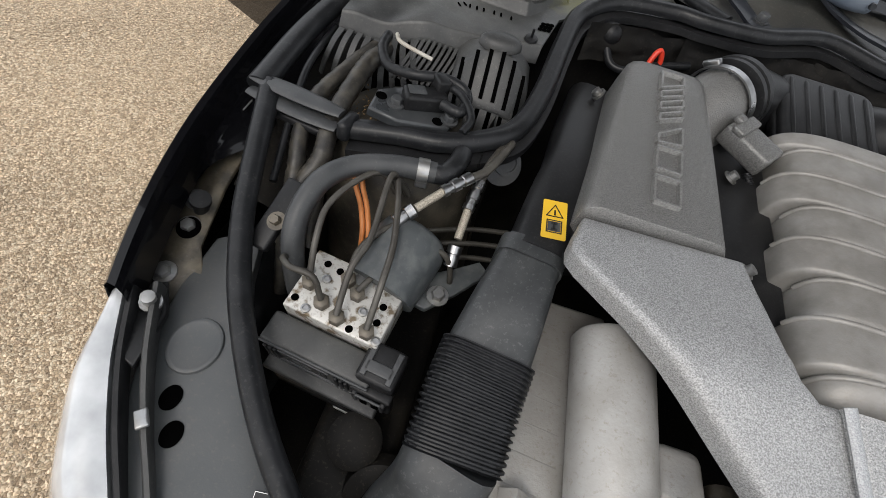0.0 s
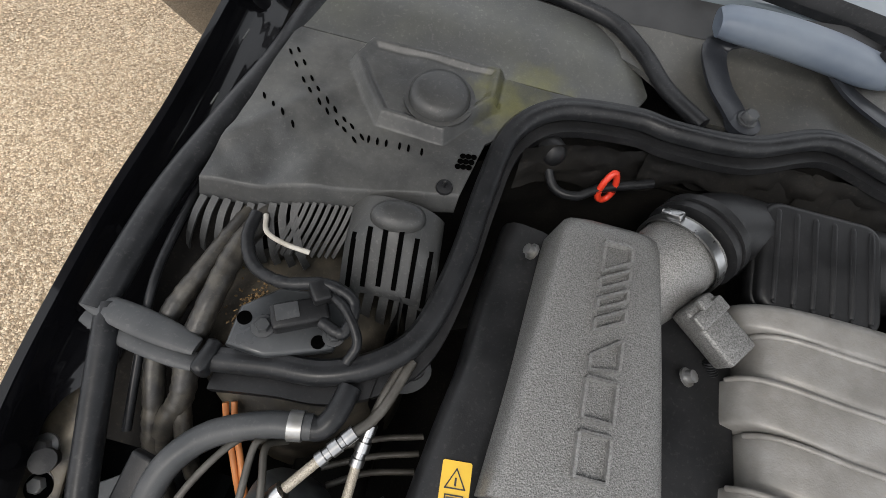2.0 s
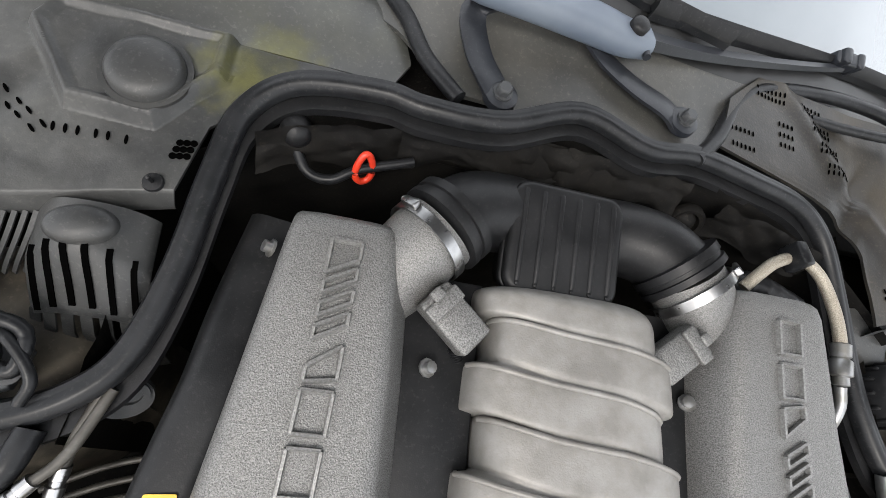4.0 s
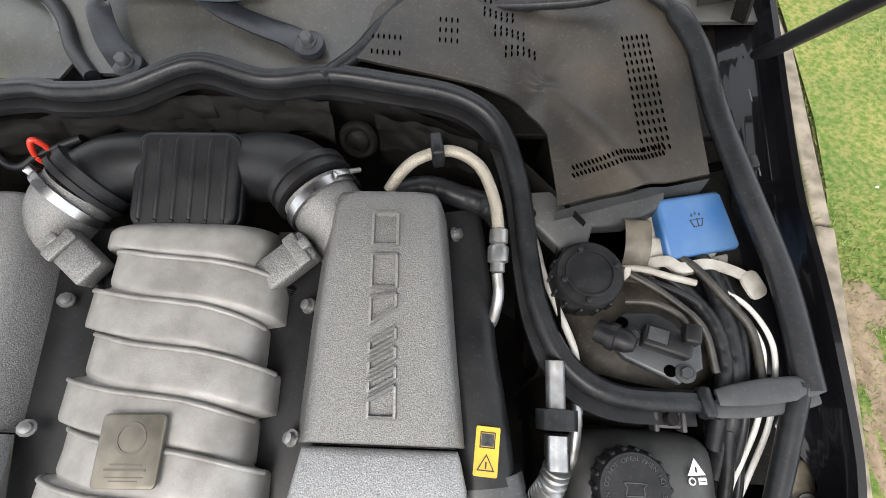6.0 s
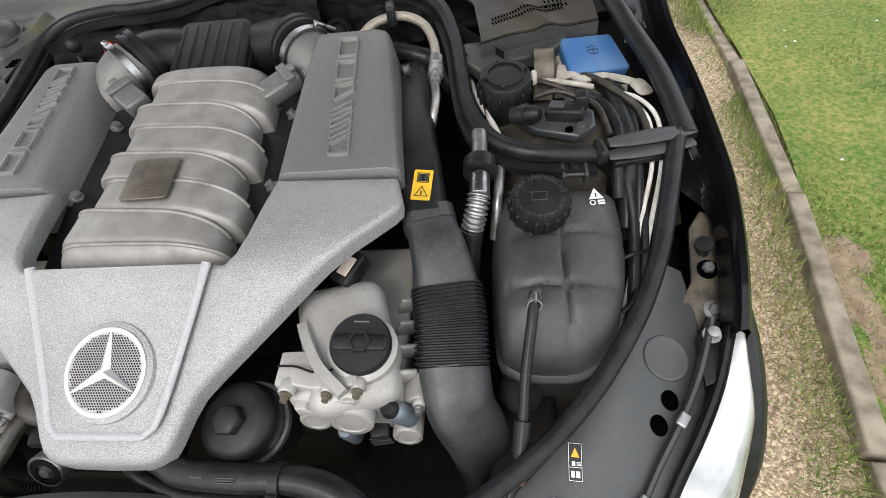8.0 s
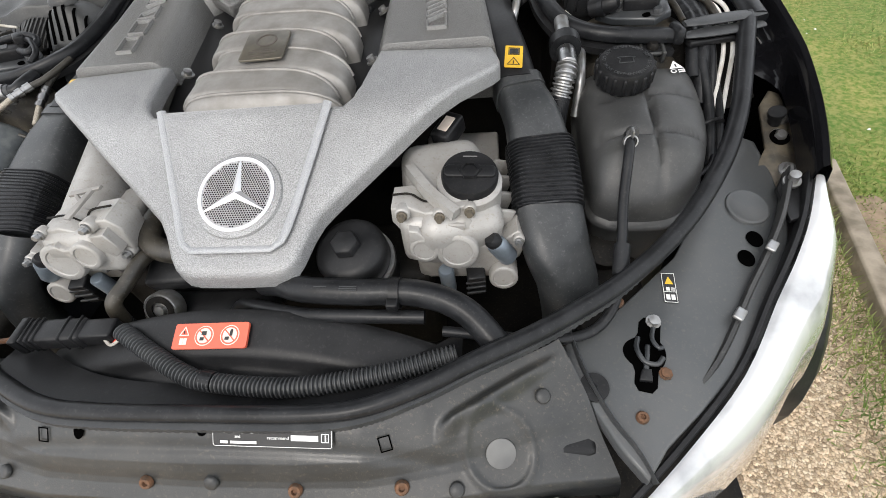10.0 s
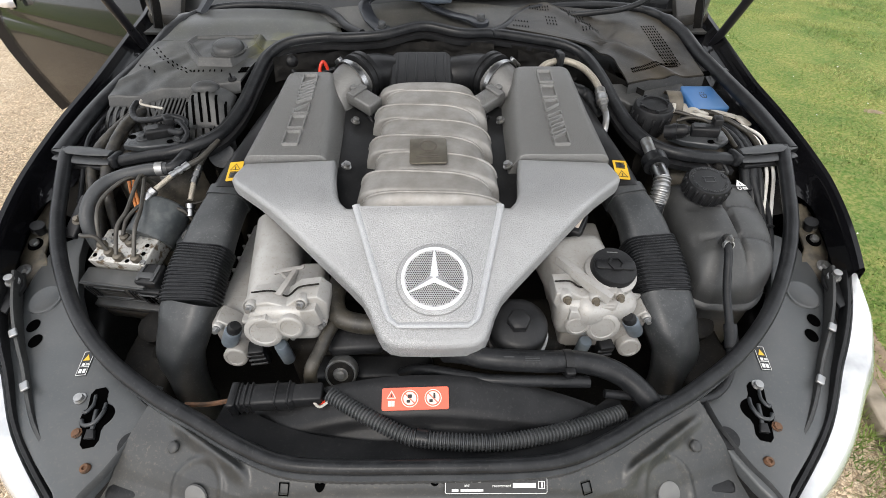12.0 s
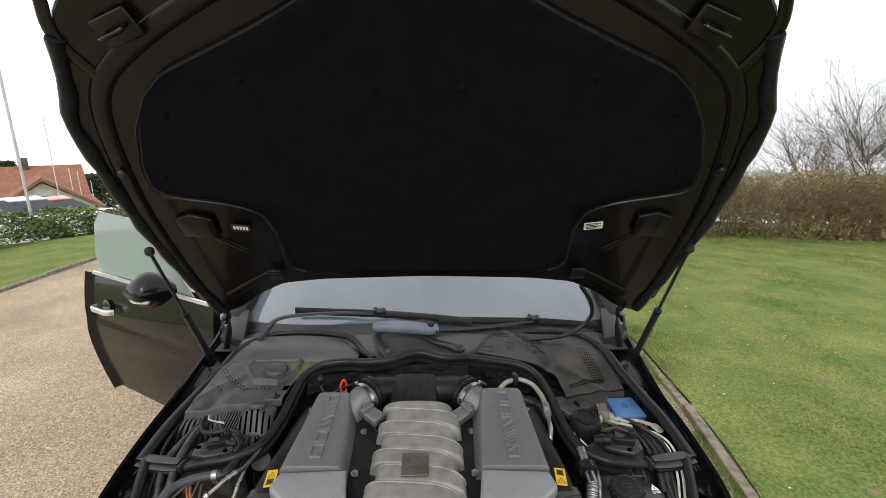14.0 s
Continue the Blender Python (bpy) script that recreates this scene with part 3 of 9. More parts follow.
def bolt_mesh_bm(r):
    return revolve([(r * 1.4, 0), (r * 1.4, r * 0.3), (r, r * 0.3), (r, r * 0.9), (0.0004, r)], 8)


def torx_mesh(r):
    """A round-headed screw with a recessed drive."""
    return finish(revolve([(r, 0), (r, 0.002), (r * 0.8, 0.005), (r * 0.42, 0.005), (r * 0.36, 0.002), (0.0005, 0.002)], 18))


def normal_pose(place, u, v, turn=0.0, lift=0.0):
    """A pose on a surface place(u, v), its z along the normal, its x along u."""
    e = 0.002
    o = Vector(place(u, v))
    x = (Vector(place(u + e, v)) - Vector(place(u - e, v))).normalized()
    y = (Vector(place(u, v + e)) - Vector(place(u, v - e))).normalized()
    z = x.cross(y).normalized()
    if z.z < 0:
        z = -z
    y = z.cross(x)
    m = Matrix((x, y, z)).transposed().to_4x4()
    return Matrix.Translation(o + z * lift) @ m @ pose(0, 0, 0, 0, 0, turn)


def along(a, b, at=0.5):
    """A pose whose z runs from a to b."""
    a, b = Vector(a), Vector(b)
    return Matrix.Translation(a.lerp(b, at)) @ (b - a).to_track_quat("Z", "Y").to_matrix().to_4x4()


def letters(text, size, depth=0.0004):
    """Words in the built-in font as a bmesh, centred."""
    cu = bpy.data.curves.new("words", "FONT")
    cu.body, cu.size, cu.extrude, cu.align_x, cu.align_y = text, size, depth, "CENTER", "CENTER"
    ob = bpy.data.objects.new("words", cu)
    scene.collection.objects.link(ob)
    me = bpy.data.meshes.new_from_object(ob.evaluated_get(bpy.context.evaluated_depsgraph_get()))
    bpy.data.objects.remove(ob)
    bpy.data.curves.remove(cu)
    bm = bmesh.new()
    bm.from_mesh(me)
    bpy.data.meshes.remove(me)
    return bm


def bars(rects, depth=0.0006):
    """Flat raised bars: (x, y, width, height) each."""
    return join(*[box(w, h, depth, 0, at=(x, y, depth / 2)) for x, y, w, h in rects])


def frame_outline(pts, width, depth=0.0006, closed=True):
    """A raised line along flat points."""
    p = [Vector((x, y, 0)) for x, y in pts]
    if closed:
        p = p + [p[0]]
    out = []
    for a, b in zip(p, p[1:]):
        d = b - a
        out.append(moved(box(d.length + width, width, depth, 0, at=(0, 0, depth / 2)), Matrix.Translation((a + b) / 2) @ Matrix.Rotation(math.atan2(d.y, d.x), 4, "Z")))
    return join(*out)


def disc(r, depth=0.0006, seg=28, at=(0, 0)):
    return revolve([(r, 0), (r, depth), (0.0001, depth)], seg, at=(at[0], at[1], 0))


def ring(r0, r1, depth=0.0008, seg=32, at=(0, 0)):
    return loft_ring(r0, r1, depth, seg, at)


def loft_ring(r0, r1, depth, seg, at):
    bm = bmesh.new()
    prof = [(r0, 0), (r1, 0), (r1, depth), (r0, depth)]
    rows = [[bm.verts.new((at[0] + r * math.cos(2 * math.pi * i / seg), at[1] + r * math.sin(2 * math.pi * i / seg), h)) for r, h in prof] for i in range(seg)]
    for i in range(seg):
        a, b = rows[i], rows[(i + 1) % seg]
        for j in range(4):
            bm.faces.new((a[j], a[(j + 1) % 4], b[(j + 1) % 4], b[j]))
    return bm


# ---- ground and distance ----
def land(x, y):
    """The lie of the land: level round the car, falling gently away behind it, and more steeply beyond the hedge."""
    r = math.hypot(x, max(y, 0.0))
    across = x / max(r, 0.1)
    return -0.06 * max(0.0, r - 3.0) - 0.15 * max(0.0, r - 15.0) * max(0.0, min(1.0, (across - 0.05) / 0.3)) - 0.12 * max(0.0, r - 14.0) * max(0.0, min(1.0, (-across - 0.05) / 0.3))


def spaced(a, b, n):
    return [a + (b - a) * i / n for i in range(n + 1)]


def grid_land(xs, ys):
    bm = bmesh.new()
    g = [[bm.verts.new((x, y, max(-170.0, land(x, y)) - 0.004)) for x in xs] for y in ys]
    for a, b in zip(g, g[1:]):
        for i in range(len(xs) - 1):
            bm.faces.new((a[i], a[i + 1], b[i + 1], b[i]))
    return bm


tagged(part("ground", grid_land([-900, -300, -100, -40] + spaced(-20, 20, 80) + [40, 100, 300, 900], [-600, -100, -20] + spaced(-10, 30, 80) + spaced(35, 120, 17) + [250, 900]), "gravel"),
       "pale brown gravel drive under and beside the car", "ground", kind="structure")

KERB = [(-6.0, 1.26), (-1.0, 1.31), (0.2, 1.365), (0.5, 1.40), (0.8, 1.44), (1.05, 1.49), (1.35, 1.57), (1.7, 1.635), (3.0, 1.72), (7.0, 1.80), (30.0, 2.0)]


def kerb_x(y):
    return lerp_table(KERB, y)[0]


def lawn(name, inner, far, y0, y1, lift, label):
    bm = bmesh.new()
    rows = []
    for y in spaced(y0, y1, 160):
        row = []
        for k in (0, 0.002, 0.005, 0.01, 0.02, 0.03, 0.045, 0.06, 0.08, 0.11, 0.15, 0.2, 0.3, 0.45, 0.7, 1):
            x = inner(y) + far * k
            row.append(bm.verts.new((x, y, land(x, y) + lift + 0.03 * noise.noise(Vector((x * 0.9, y * 0.9, 3))) * min(1, 60 * k))))
        rows.append(row)
    for a, b in zip(rows, rows[1:]):
        for i in range(len(a) - 1):
            bm.faces.new((a[i], a[i + 1], b[i + 1], b[i]))
    return tagged(part(name, bm, "grass"), label, "lawn", kind="structure")


lawn("lawn_1", lambda y: kerb_x(y) + 0.035, 60, -6, 40, 0.03, "short green lawn with worn yellowish patches beyond the kerb")
lawn("lawn_2", lambda y: -6.0 - 0.12 * (y - 5), -60, 1.0, 60, 0.03, "green grass verge beyond the gravel drive")


def kerb_run(name, points):
    """Concrete edging stones laid end to end."""
    base = thing(name, "weathered concrete kerb edging the lawn", "kerb", kind="structure")
    me = finish(box(0.06, 0.895, 0.16, 0.008, 2))
    places = []
    for i, ((x0, y0), (x1, y1)) in enumerate(zip(points, points[1:])):
        a = math.degrees(math.atan2(x0 - x1, y1 - y0))
        x, y = (x0 + x1) / 2, (y0 + y1) / 2
        places.append(pose(x, y, land(x, y) - 0.03 - 0.03 * max(0, min(1, (y - 1.7) / 0.5)) * (x > 0) + 0.006 * math.sin(i * 2.3), math.degrees(math.atan2(land(x1, y1) - land(x0, y0), 0.9)), 1.5 * math.sin(i * 1.7), a + 0.4 * math.sin(i * 3.1)))
    repeat("kerb_stone", me, "kerb", base, places)


kerb_run("kerb_1", [(kerb_x(y), y) for y in [-5 + 0.9 * i for i in range(24)]])
kerb_run("kerb_2", [(-5.95 - 0.12 * (y - 5), y) for y in [1 + 0.9 * i for i in range(34)]])


def blades(name, label, count, area, height, mats, seed):
    rnd = random.Random(seed)
    vs, fs = [], []
    while len(fs) < count:
        x, y = area(rnd)
        bare = noise.noise(Vector((x * 1.1, y * 1.1, 7)))
        if bare > 0.45 and rnd.random() < 0.85:
            continue
        z = land(x, y) + 0.025 + 0.03 * noise.noise(Vector((x * 0.9, y * 0.9, 3)))
        h = height * rnd.uniform(0.4, 1.2)
        a, w = rnd.uniform(0, 6.28), rnd.uniform(0.0010, 0.0020) * (1 + 0.33 * math.hypot(x, y - 0.5))
        lean = rnd.uniform(0.004, 0.030)
        b = rnd.uniform(0, 6.28)
        i = len(vs)
        vs += [(x - w * math.cos(a), y - w * math.sin(a), z), (x + w * math.cos(a), y + w * math.sin(a), z), (x + lean * math.cos(b), y + lean * math.sin(b), z + h)]
        fs.append((i, i + 1, i + 2))
    me = bpy.data.meshes.new(name)
    me.from_pydata(vs, [], fs)
    me.materials.append(M[mats])
    return tagged(new(name, me), label, "grass", kind="stuff")


def near_lawn(rnd):
    y = -1.5 + 11.0 * rnd.random() ** 1.3
    return kerb_x(y) + 0.03 + 9.0 * rnd.random() ** 1.6, y


blades("grass", "short mown grass blades on the lawn", 320000, near_lawn, 0.017, "blade", 4)


def flecks():
    """Pale fallen petals and litter specks lying in the grass."""
    rnd = random.Random(19)
    vs, fs = [], []
    for _ in range(150):
        y = -0.5 + 9 * rnd.random() ** 1.2
        x = kerb_x(y) + 0.1 + 6 * rnd.random() ** 1.3
        r, a, i = rnd.uniform(0.003, 0.008), rnd.uniform(0, 6.28), len(vs)
        z = land(x, y) + 0.058 + 0.03 * noise.noise(Vector((x * 0.9, y * 0.9, 3)))
        for k in range(5):
            q = r * rnd.uniform(0.6, 1.2)
            vs.append((x + q * math.cos(a + k * 1.257), y + q * math.sin(a + k * 1.257), z + rnd.uniform(-0.002, 0.004)))
        fs.append(tuple(range(i, i + 5)))
    me = bpy.data.meshes.new("petals")
    me.from_pydata(vs, [], fs)
    me.materials.append(M["white"])
    return tagged(new("petals", me), "pale petals and specks scattered on the grass", "petals", kind="stuff")


flecks()


def weeds(rnd):
    y = -0.6 + 4.0 * rnd.random()
    return kerb_x(y) - 0.03 - abs(rnd.gauss(0, 0.09)), y


blades("weeds", "tufts of grass growing along the kerb", 7000, weeds, 0.035, "blade", 9)


def pebbles():
    """Loose stones of the drive where it lies nearest."""
    rnd = random.Random(12)
    vs, fs = [], []
    for _ in range(45000):
        if rnd.random() < 0.86:
            y = -0.3 + 3.6 * rnd.random() ** 1.3
            x = -0.86 - 1.9 * rnd.random() ** 1.2 - 0.1 * y
        else:
            y = -0.5 + 2.2 * rnd.random()
            x = 0.9 + (kerb_x(y) - 0.93) * rnd.random()
        r = rnd.uniform(0.003, 0.0075)
        a = rnd.uniform(0, 6.28)
        i = len(vs)
        z = land(x, y) - 0.003
        for k in range(4):
            b = a + k * 1.57
            q = r * rnd.uniform(0.7, 1.2)
            vs.append((x + q * math.cos(b), y + q * math.sin(b), z))
        vs.append((x + r * 0.2, y, z + r * rnd.uniform(0.5, 0.9)))
        fs += [(i + k, i + (k + 1) % 4, i + 4) for k in range(4)]
    me = bpy.data.meshes.new("pebbles")
    me.from_pydata(vs, [], fs)
    me.materials.append(M["pebble"])
    return tagged(new("pebbles", me), "loose pale gravel stones of the drive", "gravel", kind="stuff")


pebbles()


def soil_patch(x, y, rx, ry, seed):
    """A worn bare patch in the lawn, its edge ragged."""
    n = 40

    def place(u, v):
        a = 2 * math.pi * u
        r = v * (1 + 0.35 * noise.noise(Vector((math.cos(a) * 1.6, math.sin(a) * 1.6, seed))) + 0.15 * noise.noise(Vector((math.cos(a) * 6, math.sin(a) * 6, seed))))
        px, py = x + rx * r * math.cos(a), y + ry * r * math.sin(a)
        return (px, py, land(px, py) + 0.036 + 0.03 * noise.noise(Vector((px * 0.9, py * 0.9, 3))) - 0.010 * v)
    return tagged(part("soil_patch", sheet(n, 6, place), "soil"), "bare brown soil patch worn into the lawn", "soil", "bare soil patches", kind="structure")


for i, (x, y, rx, ry) in enumerate(((1.56, 0.66, 0.05, 0.14), (1.60, 1.02, 0.07, 0.09), (1.62, 0.30, 0.07, 0.05), (2.2, 1.45, 0.08, 0.045), (1.55, -0.15, 0.05, 0.10), (2.9, 2.6, 0.10, 0.05))):
    soil_patch(x, y, rx, ry, i * 3.7)

soil_patch(1.55, 0.92, 0.06, 0.22, 21)
soil_patch(1.49, 0.55, 0.05, 0.15, 27)

# ---- car body ----
# the fender's edge along the car: y, x, z
FENDER = [(-0.10, 0.52, 0.60), (0.05, 0.62, 0.68), (0.2, 0.712, 0.76), (0.35, 0.765, 0.82), (0.5, 0.79, 0.868), (0.7, 0.802, 0.91), (0.9, 0.806, 0.94), (1.2, 0.83, 0.975), (1.6, 0.88, 0.995), (3, 0.91, 1.0)]
FENDER = [tuple(v) for v in smooth_path(FENDER, 8)]
car = thing("saloon_car", "gloss black saloon car standing with its bonnet open", "car")


def wing_tuck(side, y):
    """How much the wing draws in towards the screen."""
    return (0.022 if side > 0 else 0.006) * max(0, min(1, (y - 0.55) / 0.3))


def fender(side):
    # across the wing: inner gutter, flange, crown, flank
    prof = [(-0.062, -0.058), (-0.056, -0.056), (-0.048, -0.053), (-0.038, -0.048), (-0.029, -0.041), (-0.021, -0.032), (-0.014, -0.018), (-0.009, -0.003), (-0.002, 0.0), (0.004, -0.008), (0.008, -0.03), (0.010, -0.12), (0.010, -0.3), (0.006, -0.45), (0.0, -0.62)]
    table = [(i / 14, a, b) for i, (a, b) in enumerate(prof)]

    def place(u, v):
        y = 0.350 + 1.30 * v
        x, z = lerp_table(FENDER, y)
        x -= wing_tuck(side, y)
        dx, dz = lerp_table(table, u)
        if dx < -0.013:
            # ahead of the lamp bracket the gutter runs out into a thin lip
            dx = -0.013 + (dx + 0.013) * max(0.05, min(1, (y - 0.53) / 0.06))
        return (side * (x + dx), y, max(0.2, z + dz))
    return sheet(56, 60, place)


for side in (-1, 1):
    wing = part("fender", fender(side), "paint", car, "gloss black front wing")
    me = finish(box(0.0022, 0.022, 0.0015, 0.0006, 1))
    repeat("slot", me, "slot_grey", wing, [pose(side * (lerp_table(FENDER, y)[0] - 0.029 - wing_tuck(side, y)), y, lerp_table(FENDER, y)[1] - 0.0398, 6, side * -38, -3 * side) for y in (0.62, 0.71, 0.80, 0.92, 1.04)])


def inner_wing(side):
    prof = [(-0.056, -0.058), (-0.075, -0.07), (-0.10, -0.078), (-0.13, -0.09), (-0.15, -0.16), (-0.16, -0.30), (-0.18, -0.5)]
    table = [(i / 6, a, b) for i, (a, b) in enumerate(prof)]

    def place(u, v):
        y = 0.52 + 0.83 * v
        x, z = lerp_table(FENDER, y)
        x -= wing_tuck(side, y)
        dx, dz = lerp_table(table, u)
        return (side * (x + dx), y, z + dz + 0.004 * noise.noise(Vector((y * 14, u * 5, side))))
    return sheet(24, 60, place)


for side in (-1, 1):
    part("inner_wing", inner_wing(side), "dark", car, "grimy black inner wing")
# the closed rear of the car: side windows, boot, tail
for side in (-1, 1):
    part("side_window", sheet(12, 6, lambda u, v: (side * (0.90 - 0.20 * v), 2.0 + 1.9 * u - 0.1 * v * (1 if u > 0.5 else -1), 1.0 + 0.44 * v)), "dark_glass", car, "dark side window")
part("rear_window", sheet(12, 8, lambda u, v: ((-0.66 + 1.32 * u) * (1 + 0.25 * v), 3.92 + 0.45 * v, 1.47 - 0.40 * v + 0.03 * math.sin(math.pi * u))), "dark_glass", car, "sloping dark rear window")
part("boot_lid", sheet(12, 8, lambda u, v: ((-0.86 + 1.72 * u), 4.36 + 0.34 * v, 1.08 - 0.03 * v - 0.06 * v ** 4)), "paint", car, "gloss black boot lid")
part("tail_panel", sheet(12, 8, lambda u, v: ((-0.88 + 1.76 * u), 4.70 - 0.10 * (2 * u - 1) ** 2 + 0.03 * math.sin(math.pi * v), 1.0 - 0.72 * v)), "paint", car, "gloss black tail")
# unseen sheet, added near black so gaps between parts look shaded
part("undertray", box(1.5, 1.7, 0.03, 0, at=(0, 0.7, 0.30)), "dark", car, "added near-black sheet below the engine that keeps the gaps dark")
part("flank_left", sheet(6, 12, lambda u, v: (-0.90 - 0.03 * math.sin(3.1 * u), 1.6 + 3.05 * v, 0.995 - 0.75 * u)), "paint", car, "gloss black car side")
part("flank_right", sheet(6, 12, lambda u, v: (0.90 + 0.03 * math.sin(3.1 * u), 1.6 + 3.05 * v, 0.995 - 0.75 * u)), "paint", car, "gloss black car side")
part("plenum", box(1.44, 0.30, 0.012, 0.003, at=(0, 1.12, 0.905)), "dark", car, "dark floor of the scuttle plenum")
part("bulkhead", box(1.5, 0.03, 0.66, 0.004, at=(0, 1.29, 0.64)), "dark", car, "dark cabin bulkhead")
for x in (-0.78, 0.78):
    for y in (0.55, 3.6):
        part("wheel", revolve([(0.2, -0.11), (0.31, -0.11), (0.33, -0.09), (0.33, 0.09), (0.31, 0.11), (0.2, 0.11), (0.19, 0.06), (0.02, 0.07)], 36, axis="x"), "rubber", car, "black tyre", m=Matrix.Translation((x, y, 0.33)))


def firewall_place(u, v):
    x = -0.50 + 1.0 * u
    return (x, 0.985 - 0.16 * (abs(x) / 0.5) ** 3 + 0.012 * noise.noise(Vector((x * 11, v * 5, 1))) + 0.008 * noise.noise(Vector((x * 30, v * 14, 2))), 0.35 + (0.64 - 0.06 * (abs(x) / 0.5) ** 2) * v)


wall = part("firewall", sheet(60, 30, firewall_place), "firewall", car, "stained dark firewall matting")
part("firewall_flap", sheet(24, 4, lambda u, v: (-0.16 + 0.30 * u, 0.972 - 0.02 * v, 0.985 - (0.045 + 0.02 * noise.noise(Vector((u * 7, 0, 0)))) * v)), "firewall", wall, "torn edge of the matting")
rag = random.Random(31)
for x0, x1, z0, drop, out in ((-0.37, -0.20, 0.972, 0.05, 0.012), (-0.22, 0.0, 0.985, 0.045, 0.018), (-0.02, 0.16, 0.988, 0.05, 0.014), (0.22, 0.36, 0.972, 0.055, 0.012)):
    s0 = rag.random() * 50

    def rag_place(u, v, x0=x0, x1=x1, z0=z0, drop=drop, out=out, s0=s0):
        x = x0 + (x1 - x0) * u
        y = 0.972 - 0.16 * (abs(x) / 0.5) ** 3 - 0.006 - out * v + 0.016 * noise.noise(Vector((x * 16, v * 1.5, s0))) * v + 0.005 * noise.noise(Vector((x * 50, v * 6, s0)))
        return (x, y, z0 - drop * v * (1 + 0.7 * noise.noise(Vector((x * 13, 0, s0)))) + 0.006 * noise.noise(Vector((x * 30, v * 4, s0))))
    part("torn_mat", sheet(50, 10, rag_place), "firewall", wall, "crumpled torn edge of the matting", angle=80)
for x, z, r in ((-0.014, 0.955, 0.008), (0.263, 0.93, 0.017), (-0.2, 0.945, 0.010), (0.1, 0.96, 0.005)):
    part("hole", disc(r, 0.002), "hole_shade", wall, m=pose(x, 0.965 - 0.16 * (abs(x) / 0.5) ** 3, z, 75, 0, -25 * x))
part("grommet", join(revolve([(0.016, -0.004), (0.019, 0.004), (0.024, 0.005), (0.028, 0.001), (0.029, -0.006)], 30)), "dark", wall, "dull metal grommet ring in the matting", m=pose(0.190, 0.945, 0.925, 66, 0, -4))
part("grommet_plug", revolve([(0.017, -0.002), (0.014, 0.002), (0.007, 0.005), (0.0005, 0.006)], 26), "dark", wall, m=pose(0.190, 0.945, 0.925, 66, 0, -4))


part("bonnet_cable_knob", revolve([(0.018, 0), (0.016, 0.012), (0.009, 0.02), (0.001, 0.021)], 22), "plastic", wall, m=pose(-0.335, 0.93, 0.955, 60, 0, 20))
part("breather_pipe", tube([(-0.335, 0.92, 0.945), (-0.318, 0.90, 0.925), (-0.29, 0.895, 0.925), (-0.26, 0.91, 0.935), (-0.20, 0.93, 0.945)], 0.006, 8), "rubber", wall)

# ---- bay seals ----
SEAL_FRONT = [(0.0, 0.042, 0.766), (0.12, 0.043, 0.766), (0.19, 0.050, 0.767), (0.255, 0.074, 0.769), (0.32, 0.106, 0.774), (0.395, 0.143, 0.776), (0.492, 0.205, 0.78), (0.574, 0.28, 0.79),
              (0.642, 0.37, 0.81), (0.683, 0.45, 0.835), (0.709, 0.53, 0.86), (0.729, 0.60, 0.882), (0.739, 0.630, 0.888)]
SEAL_REAR = [(-0.632, 0.606, 0.880), (-0.568, 0.613, 0.889), (-0.513, 0.617, 0.895), (-0.462, 0.640, 0.903), (-0.43, 0.679, 0.910), (-0.412, 0.758, 0.925), (-0.402, 0.855, 0.950), (-0.388, 0.925, 0.972), (-0.34, 0.965, 0.990), (-0.25, 0.975, 0.998), (-0.20, 0.966, 1.0), (-0.113, 0.968, 1.005),
             (-0.017, 1.003, 1.015), (0.078, 0.984, 1.005), (0.157, 0.998, 1.0), (0.247, 0.992, 0.990), (0.335, 0.980, 0.978), (0.388, 0.946, 0.960), (0.416, 0.870, 0.935), (0.427, 0.780, 0.915), (0.440, 0.706, 0.903), (0.469, 0.646, 0.893), (0.526, 0.610, 0.888), (0.632, 0.606, 0.880)]
seal = thing("bay_seal", "black rubber bulb seal running round the engine bay", "seal")
D_PROFILE = [(-0.016, -0.010), (0.016, -0.010), (0.0185, -0.002), (0.016, 0.006), (0.009, 0.011), (0.002, 0.0125), (-0.003, 0.010), (-0.006, 0.0105), (-0.012, 0.010), (-0.0175, 0.004), (-0.019, -0.003)]
R_PROFILE = [(0.0138 * math.cos(a), 0.0135 * math.sin(a)) for a in [2 * math.pi * i / 14 for i in range(14)]]
full = mirror(SEAL_FRONT[::-1]) + SEAL_FRONT[1:]
part("front_seal", sweep(smooth_path(full, 6), R_PROFILE, scale=lambda i, n: 0.70 + 0.28 * abs(2 * i / n - 1) ** 1.1), "rubber", seal)
low = [(x * 0.985, y - 0.010, z - 0.007) for x, y, z in full[5:-5]]
ribs = smooth_path(low, 24)
part("seal_foot", sweep(ribs, [(-0.006, -0.005), (0.006, -0.005), (0.006, 0.003), (-0.006, 0.003)], scale=lambda i, n: (1.0 + 0.12 * (i % 2), 1.0 + 0.3 * (i % 2))), "rubber_grey", seal, "ribbed rubber foot of the seal")
part("rear_seal", sweep(smooth_path(SEAL_REAR, 6), [(a * 0.72, b * 0.84) for a, b in D_PROFILE]), "rubber", seal)
part("rear_seal_foot", sweep(smooth_path([(x * 0.985, y - 0.014, z - 0.016) for x, y, z in SEAL_REAR], 6), [(-0.012, -0.006), (0.012, -0.006), (0.012, 0.004), (-0.012, 0.004)]), "plastic", seal)
